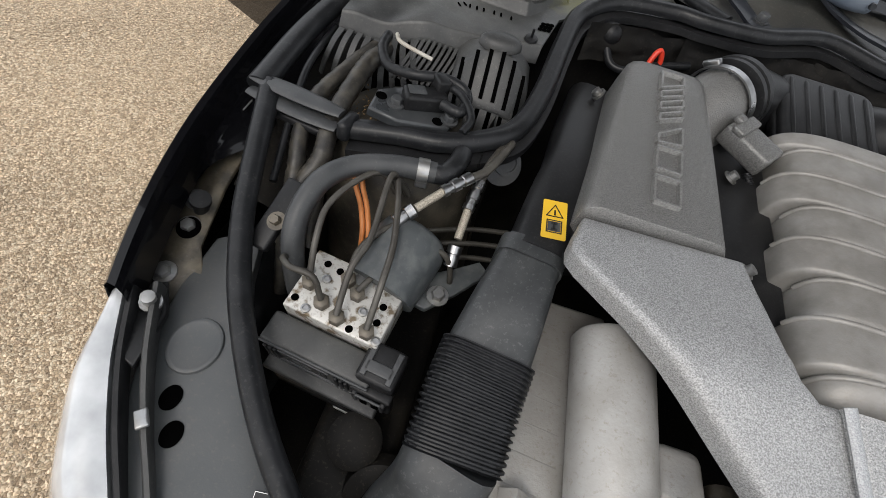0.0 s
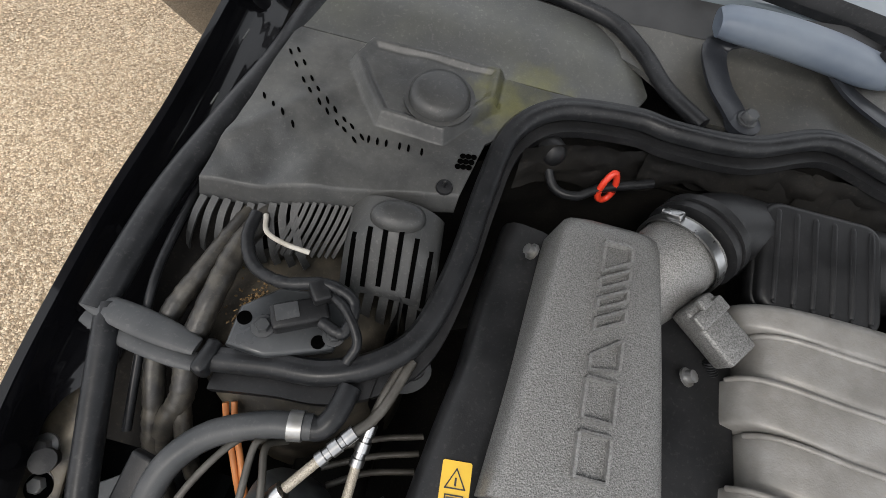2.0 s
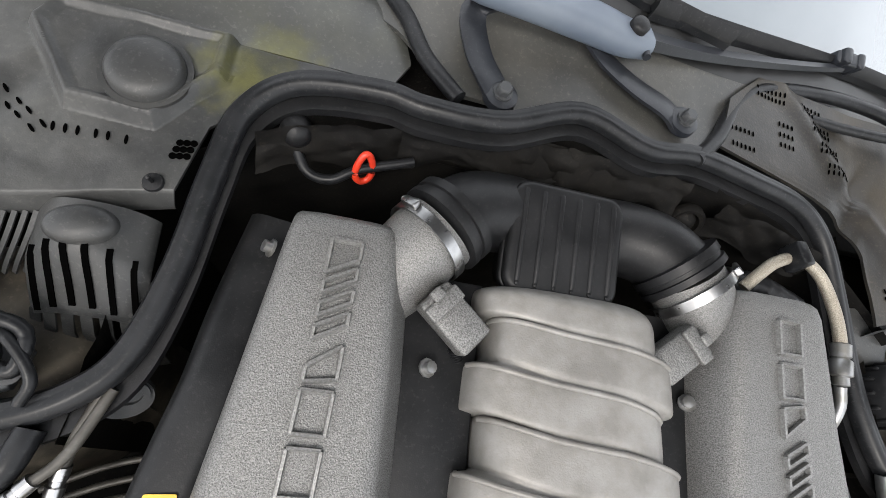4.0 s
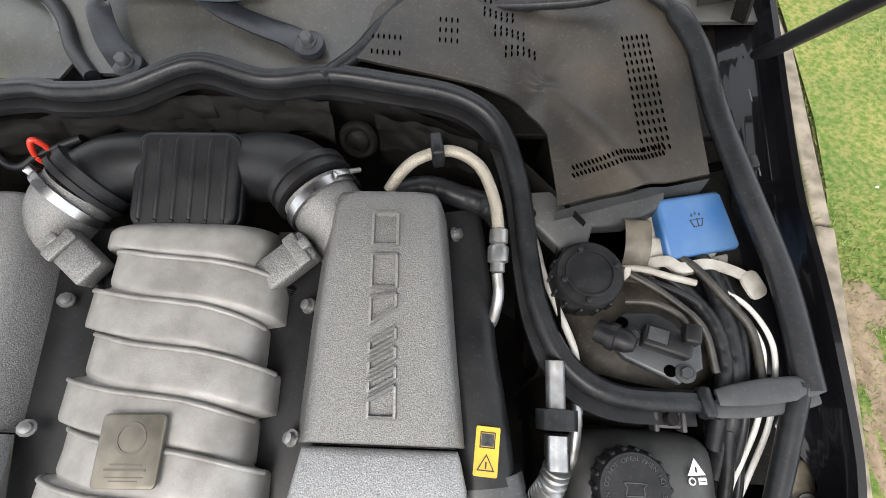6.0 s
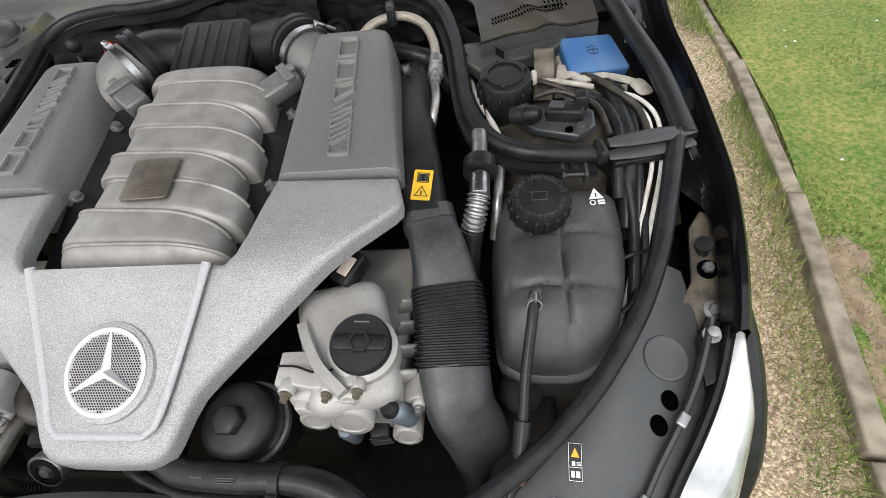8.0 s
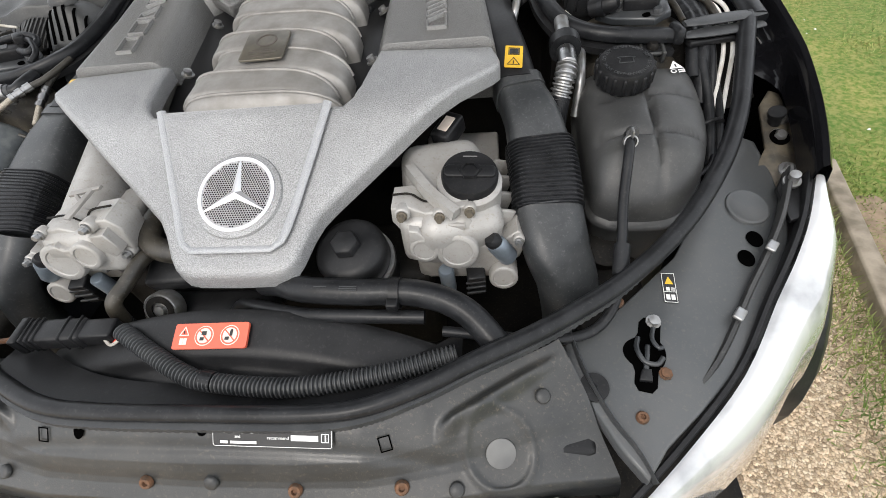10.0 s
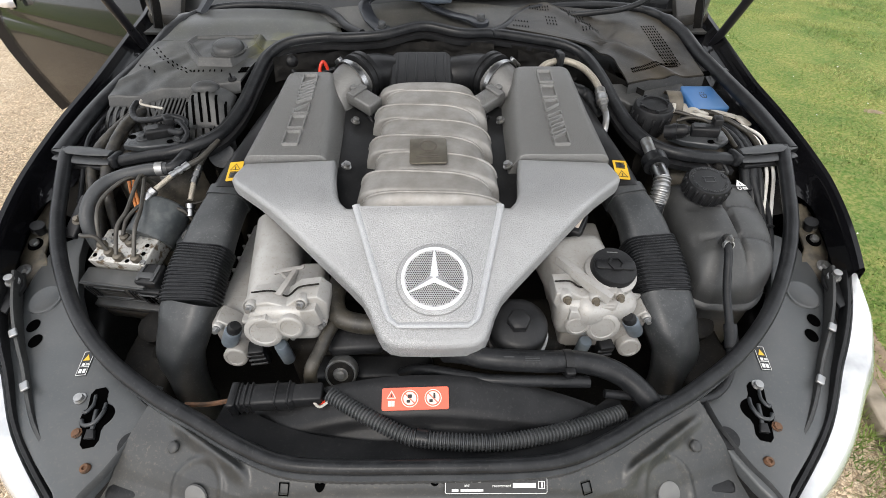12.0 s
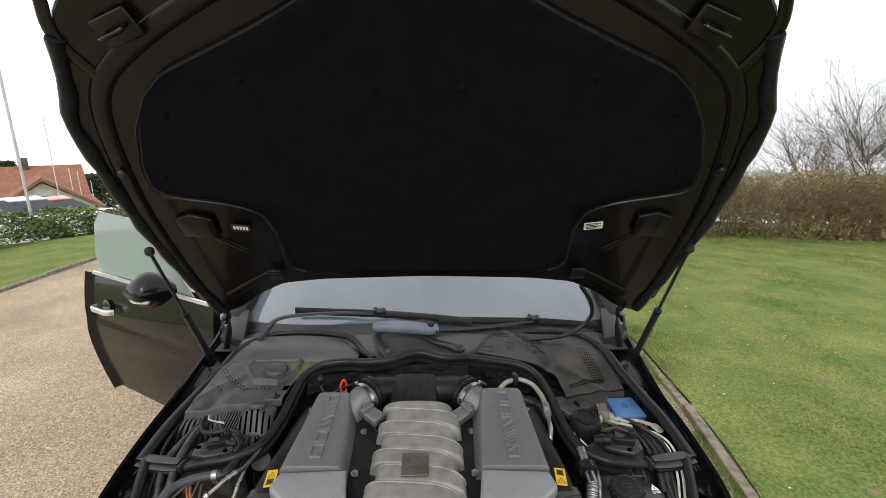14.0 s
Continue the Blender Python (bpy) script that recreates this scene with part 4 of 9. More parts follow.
SEAL_SIDE = [(0.750, 0.622, 0.888), (0.745, 0.75, 0.91), (0.721, 0.86, 0.935), (0.696, 0.97, 0.955), (0.675, 1.07, 0.982), (0.635, 1.135, 1.0), (0.56, 1.172, 1.01), (0.43, 1.175, 1.014), (0.30, 1.145, 1.014), (0.245, 1.10, 1.008), (0.21, 1.04, 1.002), (0.165, 0.99, 1.0)]
for side in (-1, 1):
    pts = [(side * (x - (0.012 * max(0, min(1, (y - 0.65) / 0.2)) if side > 0 else 0)), y, z) for x, y, z in SEAL_SIDE]
    part("side_seal", sweep(smooth_path(pts, 6), R_PROFILE, scale=lambda i, n: (1.2, 1.0) if i < n * 0.42 else (0.75, 0.75)), "rubber", seal)
    # the bridge piece: two long rubber lips, one lying on the other
    a, b = Vector((side * 0.760, 0.622, 0.890)), Vector((side * 0.638, 0.604, 0.888))
    pod = lambda i, n: 0.25 + 0.85 * math.sin(math.pi * (0.06 + 0.86 * i / (n - 1))) ** 0.5
    oval = [(0.0132 * math.cos(t), 0.0044 * math.sin(t)) for t in [2 * math.pi * k / 14 for k in range(14)]]
    br = part("seal_bridge", sweep([a.lerp(b, k / 14) + Vector((0, 0.006, 0.006)) for k in range(15)], oval, scale=pod), "rubber_grey", seal, "dusty grey rubber bridge piece of the seal", angle=60)
    part("lower_lip", sweep([a.lerp(b, k / 14) + Vector((0, -0.006, -0.007)) for k in range(15)], oval, scale=pod), "rubber_grey", br, angle=60)
    part("bridge_carrier", box(0.10, 0.022, 0.010, 0.003), "plastic", br, m=pose(side * 0.694, 0.606, 0.870, 0, 0, side * 9))
    part("bridge_clip", box(0.016, 0.036, 0.026, 0.006), "rubber", br, m=pose(side * 0.628, 0.605, 0.883, 0, 0, side * 8))

# ---- front panel ----
front = thing("front_panel", "dark grey plastic cover over the radiator support, dusty and scratched", "front panel")


def front_half(v):
    """Half the panel's width: it spreads towards its front lip."""
    return 0.408 + 0.062 * (1 - v)


def front_place(u, v):
    x = (2 * u - 1) * front_half(v)
    ax = abs(x)
    back = lerp_table([(a, b) for a, b, c in SEAL_FRONT], ax)[0] - 0.012
    lead = lerp_table([(0, -0.034), (0.2, -0.030), (0.32, -0.016), (0.39, -0.004), (0.48, 0.004)], ax)[0]
    y = lead + (back - lead) * v
    z = lerp_table([(0, 0.655), (0.03, 0.682), (0.06, 0.690), (0.28, 0.701), (0.36, 0.708), (0.44, 0.719), (0.54, 0.730), (0.70, 0.740), (0.88, 0.750), (1, 0.756)], v)[0]
    # two long ribs running to the corners, beside the round seats
    d = (abs(x - 0.018) - 0.252) * 0.58 - (y - 0.036)
    q = abs(x - 0.018)
    z += 0.014 * math.exp(-(d / 0.009) ** 2) * max(0, min(1, (q - 0.250) / 0.02)) * max(0, min(1, (0.40 - q) / 0.05))
    # ring-shaped seats of the round pads, and a long sunken channel between them
    q = math.hypot(abs(x - 0.014) - 0.324, (y - 0.028) * 1.05)
    z += 0.005 / (1 + math.exp((q - 0.041) / 0.0014)) - 0.0045 / (1 + math.exp((q - 0.034) / 0.0012))
    z -= 0.004 * math.exp(-((y - 0.014) / 0.006) ** 2) * max(0, min(1, (0.27 - abs(x - 0.018)) / 0.02))
    return (x, y, z - 0.010 * (ax / 0.44) ** 2 * (1 - v))


def front_at(x, y, lift=0.001, turn=0.0):
    """A pose on the panel above a point of the plan."""
    v = 0.5
    for _ in range(12):
        v = min(0.98, max(0.02, v + (y - front_place((x / front_half(v) + 1) / 2, v)[1]) / 0.09))
    return normal_pose(front_place, (x / front_half(v) + 1) / 2, v, turn, lift)


body = part("panel_body", sheet(330, 90, front_place, 0.005), "panel_front", front, angle=80)


for x, y in ((-0.310, 0.028), (0.338, 0.028)):
    part("round_pad", revolve([(0.0165, 0.0), (0.0165, 0.003), (0.0145, 0.0036), (0.0005, 0.0036)], 28), "slot_grey", body, "pale round rubber stop", m=front_at(x, y))
repeat("screw", torx_mesh(0.0082), "rust", body, [front_at(x, y) for x, y in ((-0.061, -0.012), (0.114, -0.015), (0.231, -0.008))])
repeat("push_pin", finish(revolve([(0.0085, 0), (0.0085, 0.003), (0.0065, 0.005), (0.0005, 0.005)], 20)), "plastic_grey", body, [front_at(x, y) for x, y in ((-0.256, -0.004), (0.018, -0.011), (0.290, -0.007), (-0.352, 0.082), (0.386, 0.080))])
repeat("slot", finish(revolve([(0.0055, 0), (0.0055, 0.0006), (0.0003, 0.0006)], 18)), "hole_shade", body, [front_at(-0.136, 0.028) @ Matrix.Diagonal((1.25, 2.0, 1, 1)), front_at(0.014, 0.028)])
for x in (-0.184, 0.216):
    part("square_clip", frame_outline([(-0.006, -0.008), (0.006, -0.008), (0.006, 0.008), (-0.006, 0.008)], 0.0012), "hole_shade", body, m=front_at(x, 0.024))
sign_m = front_at(0.0945, 0.0245, 0.0015, -1.0) @ Matrix.Diagonal((1.1, 1.1, 1, 1))
sign = part("label", prism(rounded(0.124, 0.021, 0.002), 0, 0.0006, 0), "black_print", body, "black label with white print", m=sign_m)
on_sign = sign_m @ Matrix.Translation((0, 0, 0.0008))
part("label_frame", frame_outline(rounded(0.121, 0.0185, 0.002), 0.0005, 0.0004), "white", sign, m=on_sign)
# maker's names as plain bars
for x, y, w, h in ((-0.0475, 0.0052, 0.021, 0.0030), (-0.0235, 0.0052, 0.0215, 0.0030), (-0.049, -0.0055, 0.008, 0.0026), (-0.029, -0.0055, 0.027, 0.0026), (0.0335, 0.0, 0.0275, 0.0055)):
    part("print_bar", bars([(x, y, w, h)], 0.0004), "white", sign, m=on_sign)
part("print_box", join(frame_outline([(0.0505, -0.0035), (0.0575, -0.0035), (0.0575, 0.0045), (0.0505, 0.0045)], 0.0007, 0.0004), bars([(0.0545, 0.0005, 0.0014, 0.006)], 0.0004)), "white", sign, m=on_sign)
part("print_word", moved(letters("and", 0.0042), Matrix.Translation((-0.035, 0.0002, 0))), "white", sign, "small white printed word", m=on_sign, smooth=False)
part("print_word", moved(letters("recommend", 0.0046), Matrix.Translation((0.0065, -0.0005, 0))), "white", sign, "small white printed word", m=on_sign, smooth=False)

SIDE_PANEL = [(0.409, 0.142), (0.436, 0.158), (0.490, 0.195), (0.572, 0.268), (0.638, 0.365), (0.673, 0.44), (0.69, 0.50), (0.735, 0.47), (0.738, 0.40), (0.733, 0.327), (0.706, 0.242), (0.648, 0.155), (0.558, 0.072), (0.515, 0.035), (0.489, 0.002), (0.466, 0.032), (0.444, 0.072), (0.426, 0.112)]


def side_z(x, y):
    return 0.706 + 0.14 * max(0, y - 0.0) + 0.0 * x


for side in (-1, 1):
    plate = part("side_panel", prism([(side * x, y) for x, y in SIDE_PANEL], -0.02, 0.0, 0.004, 2, lambda x, y: side_z(x, y)), "panel", front, "dark grey side cover beside the headlamp")
    tilt = math.degrees(math.atan(0.14))

    def on_side(x, y, lift=0.0005, turn=0):
        return pose(side * x, y, side_z(x, y) + lift, tilt, 0, turn)
    # thin rubber edge standing along the join
    edge = [(0.409, 0.172, 0.752), (0.412, 0.150, 0.745), (0.424, 0.110, 0.732), (0.446, 0.062, 0.722), (0.468, 0.03, 0.715), (0.482, 0.0, 0.708)]
    part("rubber_flap", sweep(smooth_path([(side * (x + (0.014 if side > 0 else 0.0)), y, z) for x, y, z in edge], 6), [(-0.0012, -0.010), (0.0012, -0.010), (0.0018, 0.001), (0.0008, 0.004), (-0.0012, 0.001)]), "rubber_grey", plate, "thin rubber edge along the join")
    hole = []
    for k in range(40):
        a = 2 * math.pi * k / 40
        c, sn = math.cos(a), math.sin(a)
        slot_r = min(0.0125 / max(1e-4, abs(c)), 0.046 / max(1e-4, abs(sn)))
        hole.append((max(slot_r, 0.024 - 0.004 * c) * c, max(slot_r, 0.021) * sn))
    lx, ly = (0.513, 0.136) if side > 0 else (0.501, 0.136)
    # black shape lying on the plate for the shade in the uncut latch opening
    part("latch_opening", prism([(side * x, y) for x, y in hole], 0, 0.0008, 0), "hole_shade", plate, "latch opening drawn as a flat black shape", m=on_side(lx, ly, 0.0005, side * -14))
    lm0 = on_side(lx, ly, 0.002, side * -14)
    latch = part("bonnet_latch", join(tube([(side * x, y, z) for x, y, z in ((-0.012, 0.018, -0.002), (-0.013, 0.002, 0.003), (-0.004, -0.012, 0.004), (0.010, -0.012, 0.003), (0.016, -0.002, 0.002))], 0.0032, 8, 5),
                                      tube([(side * x, y, z) for x, y, z in ((0.004, 0.034, 0.0), (0.003, 0.018, 0.003), (0.010, 0.008, 0.004), (0.015, 0.010, 0.002))], 0.0028, 8, 5),
                                      box(0.006, 0.042, 0.006, 0.002, at=(side * -0.001, -0.010, 0))), "bracket_steel", plate, "greasy dark metal latch hooks", m=lm0)
    part("latch_housing", prism([(side * x, y) for x, y in ((-0.008, -0.036), (0.006, -0.034), (0.004, -0.020), (-0.006, -0.022))], 0, 0.006, 0.0015), "plastic", latch, m=lm0)
    part("latch_bolt", bolt_mesh_bm(0.0055), "rust", latch, "rusty bolt", m=lm0 @ Matrix.Translation((side * 0.020, -0.020, -0.001)))
    for q, (x, y) in enumerate(((0.490, 0.202), (0.527 if side > 0 else 0.536, 0.176 if side > 0 else 0.164), (0.493 if side > 0 else 0.480, 0.064))):
        part("panel_screw", revolve([(0.007, 0), (0.007, 0.003), (0.0055, 0.006), (0.003, 0.006), (0.0025, 0.003), (0.0003, 0.003)], 16) if q != 1 else revolve([(0.009, 0), (0.009, 0.002), (0.0065, 0.002), (0.0065, 0.008), (0.0003, 0.009)], 12), "rust" if q != 1 else "zinc", plate, m=on_side(x, y))
    part("inspection_cap", join(disc(0.0165, 0.004), moved(ring(0.003, 0.005, 0.001), Matrix.Translation((0, 0, 0.004)))), "plastic", plate, "round black cap", m=on_side(0.446 if side > 0 else 0.430, 0.096, 0.001))
    part("recess_dish", revolve([(0.036, -0.001), (0.0345, 0.0018), (0.032, 0.0024), (0.0295, 0.002), (0.026, 0.0008), (0.0005, 0.0006)], 32), "panel", plate, m=on_side(0.686, 0.345, 0.001) @ Matrix.Diagonal((0.78, 0.86, 1, 1)))
    # black discs painted on for the shade inside the two holes
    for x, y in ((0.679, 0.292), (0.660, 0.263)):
        part("round_hole", disc(0.0125, 0.0008), "hole_shade", plate, m=on_side(x, y, 0.0006) @ Matrix.Diagonal((0.8, 1, 1, 1)))
    lab = part("light_label", prism(rounded(0.017, 0.043, 0.0015), 0, 0.0005, 0), "black_print", plate, "small black label with white and yellow signs", m=on_side(0.556 if side > 0 else 0.556, 0.222, 0.001, side * -5))
    lm = WORLD[lab] @ Matrix.Translation((0, 0, 0.0006))
    part("label_lines", join(frame_outline([(-0.0075, 0.0205), (0.0075, 0.0205), (0.0075, -0.0205), (-0.0075, -0.0205)], 0.0006, 0.0004), bars([(0, -0.006, 0.014, 0.0006), (-0.002, -0.002, 0.004, 0.005), (0.004, -0.0005, 0.005, 0.0008), (0.004, -0.002, 0.005, 0.0008), (0.004, -0.0035, 0.005, 0.0008), (-0.003, -0.0135, 0.0045, 0.007), (0.003, -0.0135, 0.0045, 0.007)], 0.0004)), "white", lab, m=lm)
    part("label_triangle", prism([(-0.005, 0.005), (0.005, 0.005), (0.0, 0.016)], 0, 0.0004, 0), "yellow", lab, m=lm)
    # wheel arch bracket by the wing
    bracket = part("wing_bracket", prism([(side * x, y) for x, y in ((0.738, 0.375), (0.765, 0.39), (0.785, 0.44), (0.79, 0.51), (0.786, 0.545)) + (((0.778, 0.60), (0.760, 0.61), (0.752, 0.565)) if side < 0 else ((0.772, 0.552),)) + ((0.752, 0.525), (0.742, 0.45), (0.722, 0.42))], -0.006, 0.0, 0.002, 1, lambda x, y: 0.752 + 0.32 * (y - 0.38)), "bracket_brown", front, "dusty brown metal wing bracket")
    bz = lambda y: 0.752 + 0.32 * (y - 0.38)
    part("bracket_hole", disc(0.014, 0.0008), "hole_shade", bracket, m=pose(side * 0.765, 0.465, bz(0.465) + 0.0006, 18, 0, 0))
    repeat("bolt", bolt_mesh(0.0085, 1.6), "zinc", bracket, [pose(side * 0.762, 0.41, bz(0.41), 18, 0, 0), pose(side * 0.775, 0.50, bz(0.5), 18, 0, 0), pose(side * 0.766, 0.468, bz(0.468) - 0.002, 18, 0, 0)])
    part("rubber_stop", revolve([(0.009, 0), (0.009, 0.018), (0.012, 0.02), (0.012, 0.026), (0.0005, 0.027)], 18), "plastic", bracket, "round black rubber stop", m=pose(side * 0.765, 0.492, bz(0.49) - 0.002, 10, side * -15, 0))
part("crossmember", box(0.9, 0.05, 0.10, 0.008, at=(0, -0.01, 0.60)), "dark", front, "dirty radiator support below the cover")
part("grille_top", box(0.8, 0.02, 0.03, 0.004, at=(0, -0.055, 0.62)), "bracket_brown", front, "dirty metal rail under the cover")
for side in (-1, 1):
    part("corner_bracket", prism([(side * x, y) for x, y in ((0.335, -0.03), (0.36, -0.012), (0.40, -0.004), (0.43, -0.02), (0.43, -0.10), (0.32, -0.10))], 0.652, 0.662, 0.003), "white_plastic", front, "off-white plastic corner bracket")
    part("keyhole", join(disc(0.008, 0.0008), box(0.016, 0.006, 0.0008, 0, at=(-side * 0.01, -0.006, 0.0004))), "rust", front, m=pose(side * 0.405, -0.022, 0.6625))

# ---- headlamps ----
for side in (-1, 1):
    lamp = thing("headlamp", "clear headlamp unit in the front corner of the black car", "headlamp", "pair of headlamps")
    inner = [tuple(v) for v in smooth_path([(0.450, -0.042, 0.674), (0.532, 0.030, 0.700), (0.612, 0.11, 0.723), (0.670, 0.195, 0.745), (0.705, 0.245, 0.760), (0.738, 0.300, 0.774), (0.764, 0.362, 0.794)], 4)]
    loops = []
    for i, (x, y, z) in enumerate(inner):
        w = lerp_table([(0, 0.03), (0.25, 0.06), (0.6, 0.085), (0.85, 0.07), (1, 0.03)], i / (len(inner) - 1))[0]
        nx, ny = 0.82, -0.57
        loop = []
        for k in range(10):
            q = k / 9
            loop.append((side * (x + nx * w * q), y + ny * w * q, z + 0.006 * math.sin(math.pi * q) - 0.16 * q ** 3))
        for k in range(4):
            q = 1 - (k + 1) * 0.25
            loop.append((side * (x + nx * w * q), y + ny * w * q, z - 0.17))
        loops.append(loop)
    part("lens", loft(loops), "lens", lamp, "glossy headlamp lens with white highlights put into its colour", angle=60)
    part("lamp_rim", sweep(smooth_path([(side * (x - 0.006), y + 0.005, z + 0.001) for x, y, z in inner[::4]], 5), [(-0.004, -0.02), (0.004, -0.02), (0.004, 0.0), (0.002, 0.003), (-0.002, 0.003), (-0.004, 0.0)]), "plastic", lamp, "black rubber edge of the lamp")
    gp = [(side * (x - 0.024), y + 0.017, z + 0.0) for x, y, z in inner[4::4]]
    part("lamp_carrier", sweep(smooth_path(gp, 5), [(-0.0036, -0.02), (0.0036, -0.02), (0.004, 0.001), (0.002, 0.004), (-0.002, 0.004), (-0.004, 0.001)]), "plastic_grey", lamp, "black mounting strip of the lamp")
    for k in (1.6, 3.0):
        i = int(k)
        q = Vector(gp[i]).lerp(Vector(gp[i + 1]), k - i)
        part("strap", box(0.018, 0.012, 0.005, 0.002), "zinc", lamp, "short metal strap", m=pose(q.x, q.y, q.z + 0.008, 6, 0, side * 50))
    part("fixing_bolt", join(revolve([(0.011, 0), (0.011, 0.004), (0.007, 0.004), (0.007, 0.018), (0.0005, 0.019)], 12)), "zinc", lamp, m=pose(side * 0.738, 0.362, 0.782, 10, side * -10, 0))
    part("fixing_tab", prism([(side * x, y) for x, y in ((0.716, 0.30), (0.745, 0.31), (0.768, 0.38), (0.745, 0.395), (0.722, 0.36))], 0.768, 0.774, 0.002), "plastic", lamp)

# ---- engine ----
engine = thing("engine", "large petrol engine with silver and grey crackle-finish covers", "engine")


def cover_z(x, y):
    """Height of the cover's top: steep in the middle, flatter towards the intake tops."""
    z = lerp_table([(0.10, 0.772), (0.16, 0.803), (0.20, 0.8205), (0.268, 0.849), (0.34, 0.886), (0.40, 0.919), (0.43, 0.9255), (0.48, 0.926), (0.545, 0.925)], y)[0]
    return z - 0.042 * max(0, abs(x) - 0.12)


def cover_plate(outline, z0, z1, bevel, seg):
    """A flat plate with that outline, cut into strips and laid on the cover's slope."""
    bm = prism(outline, z0, z1, bevel, seg)
    for k in range(15):
        bmesh.ops.bisect_plane(bm, geom=bm.verts[:] + bm.edges[:] + bm.faces[:], plane_co=(0, 0.17 + 0.026 * k, 0), plane_no=(0, 1, 0))
    for x in (-0.24, -0.12, 0.12, 0.24):
        bmesh.ops.bisect_plane(bm, geom=bm.verts[:] + bm.edges[:] + bm.faces[:], plane_co=(x, 0, 0), plane_no=(1, 0, 0))
    for v in bm.verts:
        v.co.z += cover_z(v.co.x, v.co.y)
        v.co.x += 0.013 * max(0, min(1, (0.50 - v.co.y) / 0.3))
    return bm


half = [(0.0, 0.194), (0.05, 0.195), (0.066, 0.198), (0.078, 0.206), (0.086, 0.219), (0.098, 0.247), (0.110, 0.267), (0.130, 0.286), (0.20, 0.348), (0.27, 0.410), (0.342, 0.476), (0.352, 0.490), (0.352, 0.505), (0.346, 0.53), (0.342, 0.5425), (0.172, 0.5425), (0.166, 0.50), (0.156, 0.438), (0.148, 0.416), (0.136, 0.402)]
outline = half + [(-x, y) for x, y in half[:0:-1]]
cover = part("engine_cover", cover_plate(outline, -0.027, 0.0, 0.009, 4), "silver", engine, "silver crackle-finish engine cover")
key = [(-0.122, 0.399), (-0.072, 0.243), (-0.066, 0.229), (-0.054, 0.220), (0.054, 0.220), (0.066, 0.229), (0.072, 0.243), (0.122, 0.399)]
part("raised_centre", cover_plate(key, -0.004, 0.0095, 0.009, 2), "silver", cover, "raised centre of the cover")
rim = [Vector((x * 0.975 + 0.013 * max(0, min(1, (0.50 - y) / 0.3)), y + (0.002 if y < 0.232 else 0), cover_z(x, y) + 0.0058)) for x, y in [(-0.122 + 0.05 * k / 8, 0.399 - 0.156 * k / 8) for k in range(8)] + key[1:7] + [(0.072 + 0.05 * k / 8, 0.243 + 0.156 * k / 8) for k in range(1, 9)]]
# low ridge whose lighter colour stands for the highlight on the fold
part("worn_crease", sweep(rim, circle(0.0065, 12, 0.0034)), "silver_highlight", cover, "raised crease round the centre with its bright highlight painted in")
tilt = math.degrees(math.atan(0.46))
badge_m = pose(0.014, 0.284, 0.8688, tilt, 0, 0)
badge = part("badge", join(ring(0.0465, 0.051, 0.005, 56)), "chrome", cover, "round chrome badge with a perforated disc and three spokes", m=badge_m)
part("badge_seat", revolve([(0.060, -0.002), (0.058, 0.002), (0.052, 0.003), (0.0005, 0.003)], 48), "silver", badge, m=badge_m)
part("badge_disc", disc(0.047, 0.0035, 48), "badge_disc", badge, "perforated silver disc", m=badge_m)
dots = []
for i in range(-14, 15):
    for j in range(-16, 17):
        x, y = (i + 0.5 * (j % 2)) * 0.0034, j * 0.00295
        if math.hypot(x, y) < 0.0445:
            dots.append((x, y))
tagged(part("perforation", join(*[revolve([(0.00125, 0.0042), (0.0001, 0.0043)], 6, at=(x, y, 0)) for x, y in dots]), "hole_shade", badge, m=badge_m, smooth=False), "", kind="stuff")
spokes = []
for k in range(3):
    a = radians(90 + 120 * k)
    d, n = Vector((math.cos(a), math.sin(a), 0)), Vector((-math.sin(a), math.cos(a), 0))
    bm = bmesh.new()
    v = [bm.verts.new(p) for p in (n * 0.0068 + Vector((0, 0, 0.004)), -n * 0.0068 + Vector((0, 0, 0.004)), d * 0.048 + n * 0.0012 + Vector((0, 0, 0.004)), d * 0.048 - n * 0.0012 + Vector((0, 0, 0.004)), Vector((0, 0, 0.0085)), d * 0.048 + Vector((0, 0, 0.0055)))]
    for f in ((0, 2, 5, 4), (1, 4, 5, 3), (2, 3, 5), (0, 4, 1)):
        bm.faces.new([v[i] for i in f])
    spokes.append(bm)
part("spokes", join(*spokes), "chrome", badge, m=badge_m, smooth=False)


def top_section(side, y):
    """Edges and height of the grey intake cover at y."""
    x0, x1, z = lerp_table([(0.545, 0.168, 0.345, 0.9275), (0.68, 0.174, 0.329, 0.953), (0.80, 0.184, 0.315, 0.980), (0.83, 0.188, 0.311, 0.984)], y)
    return x0 + (0.022 if side < 0 else 0.004), x1, z + (0.006 * side) * (y - 0.545) / 0.28


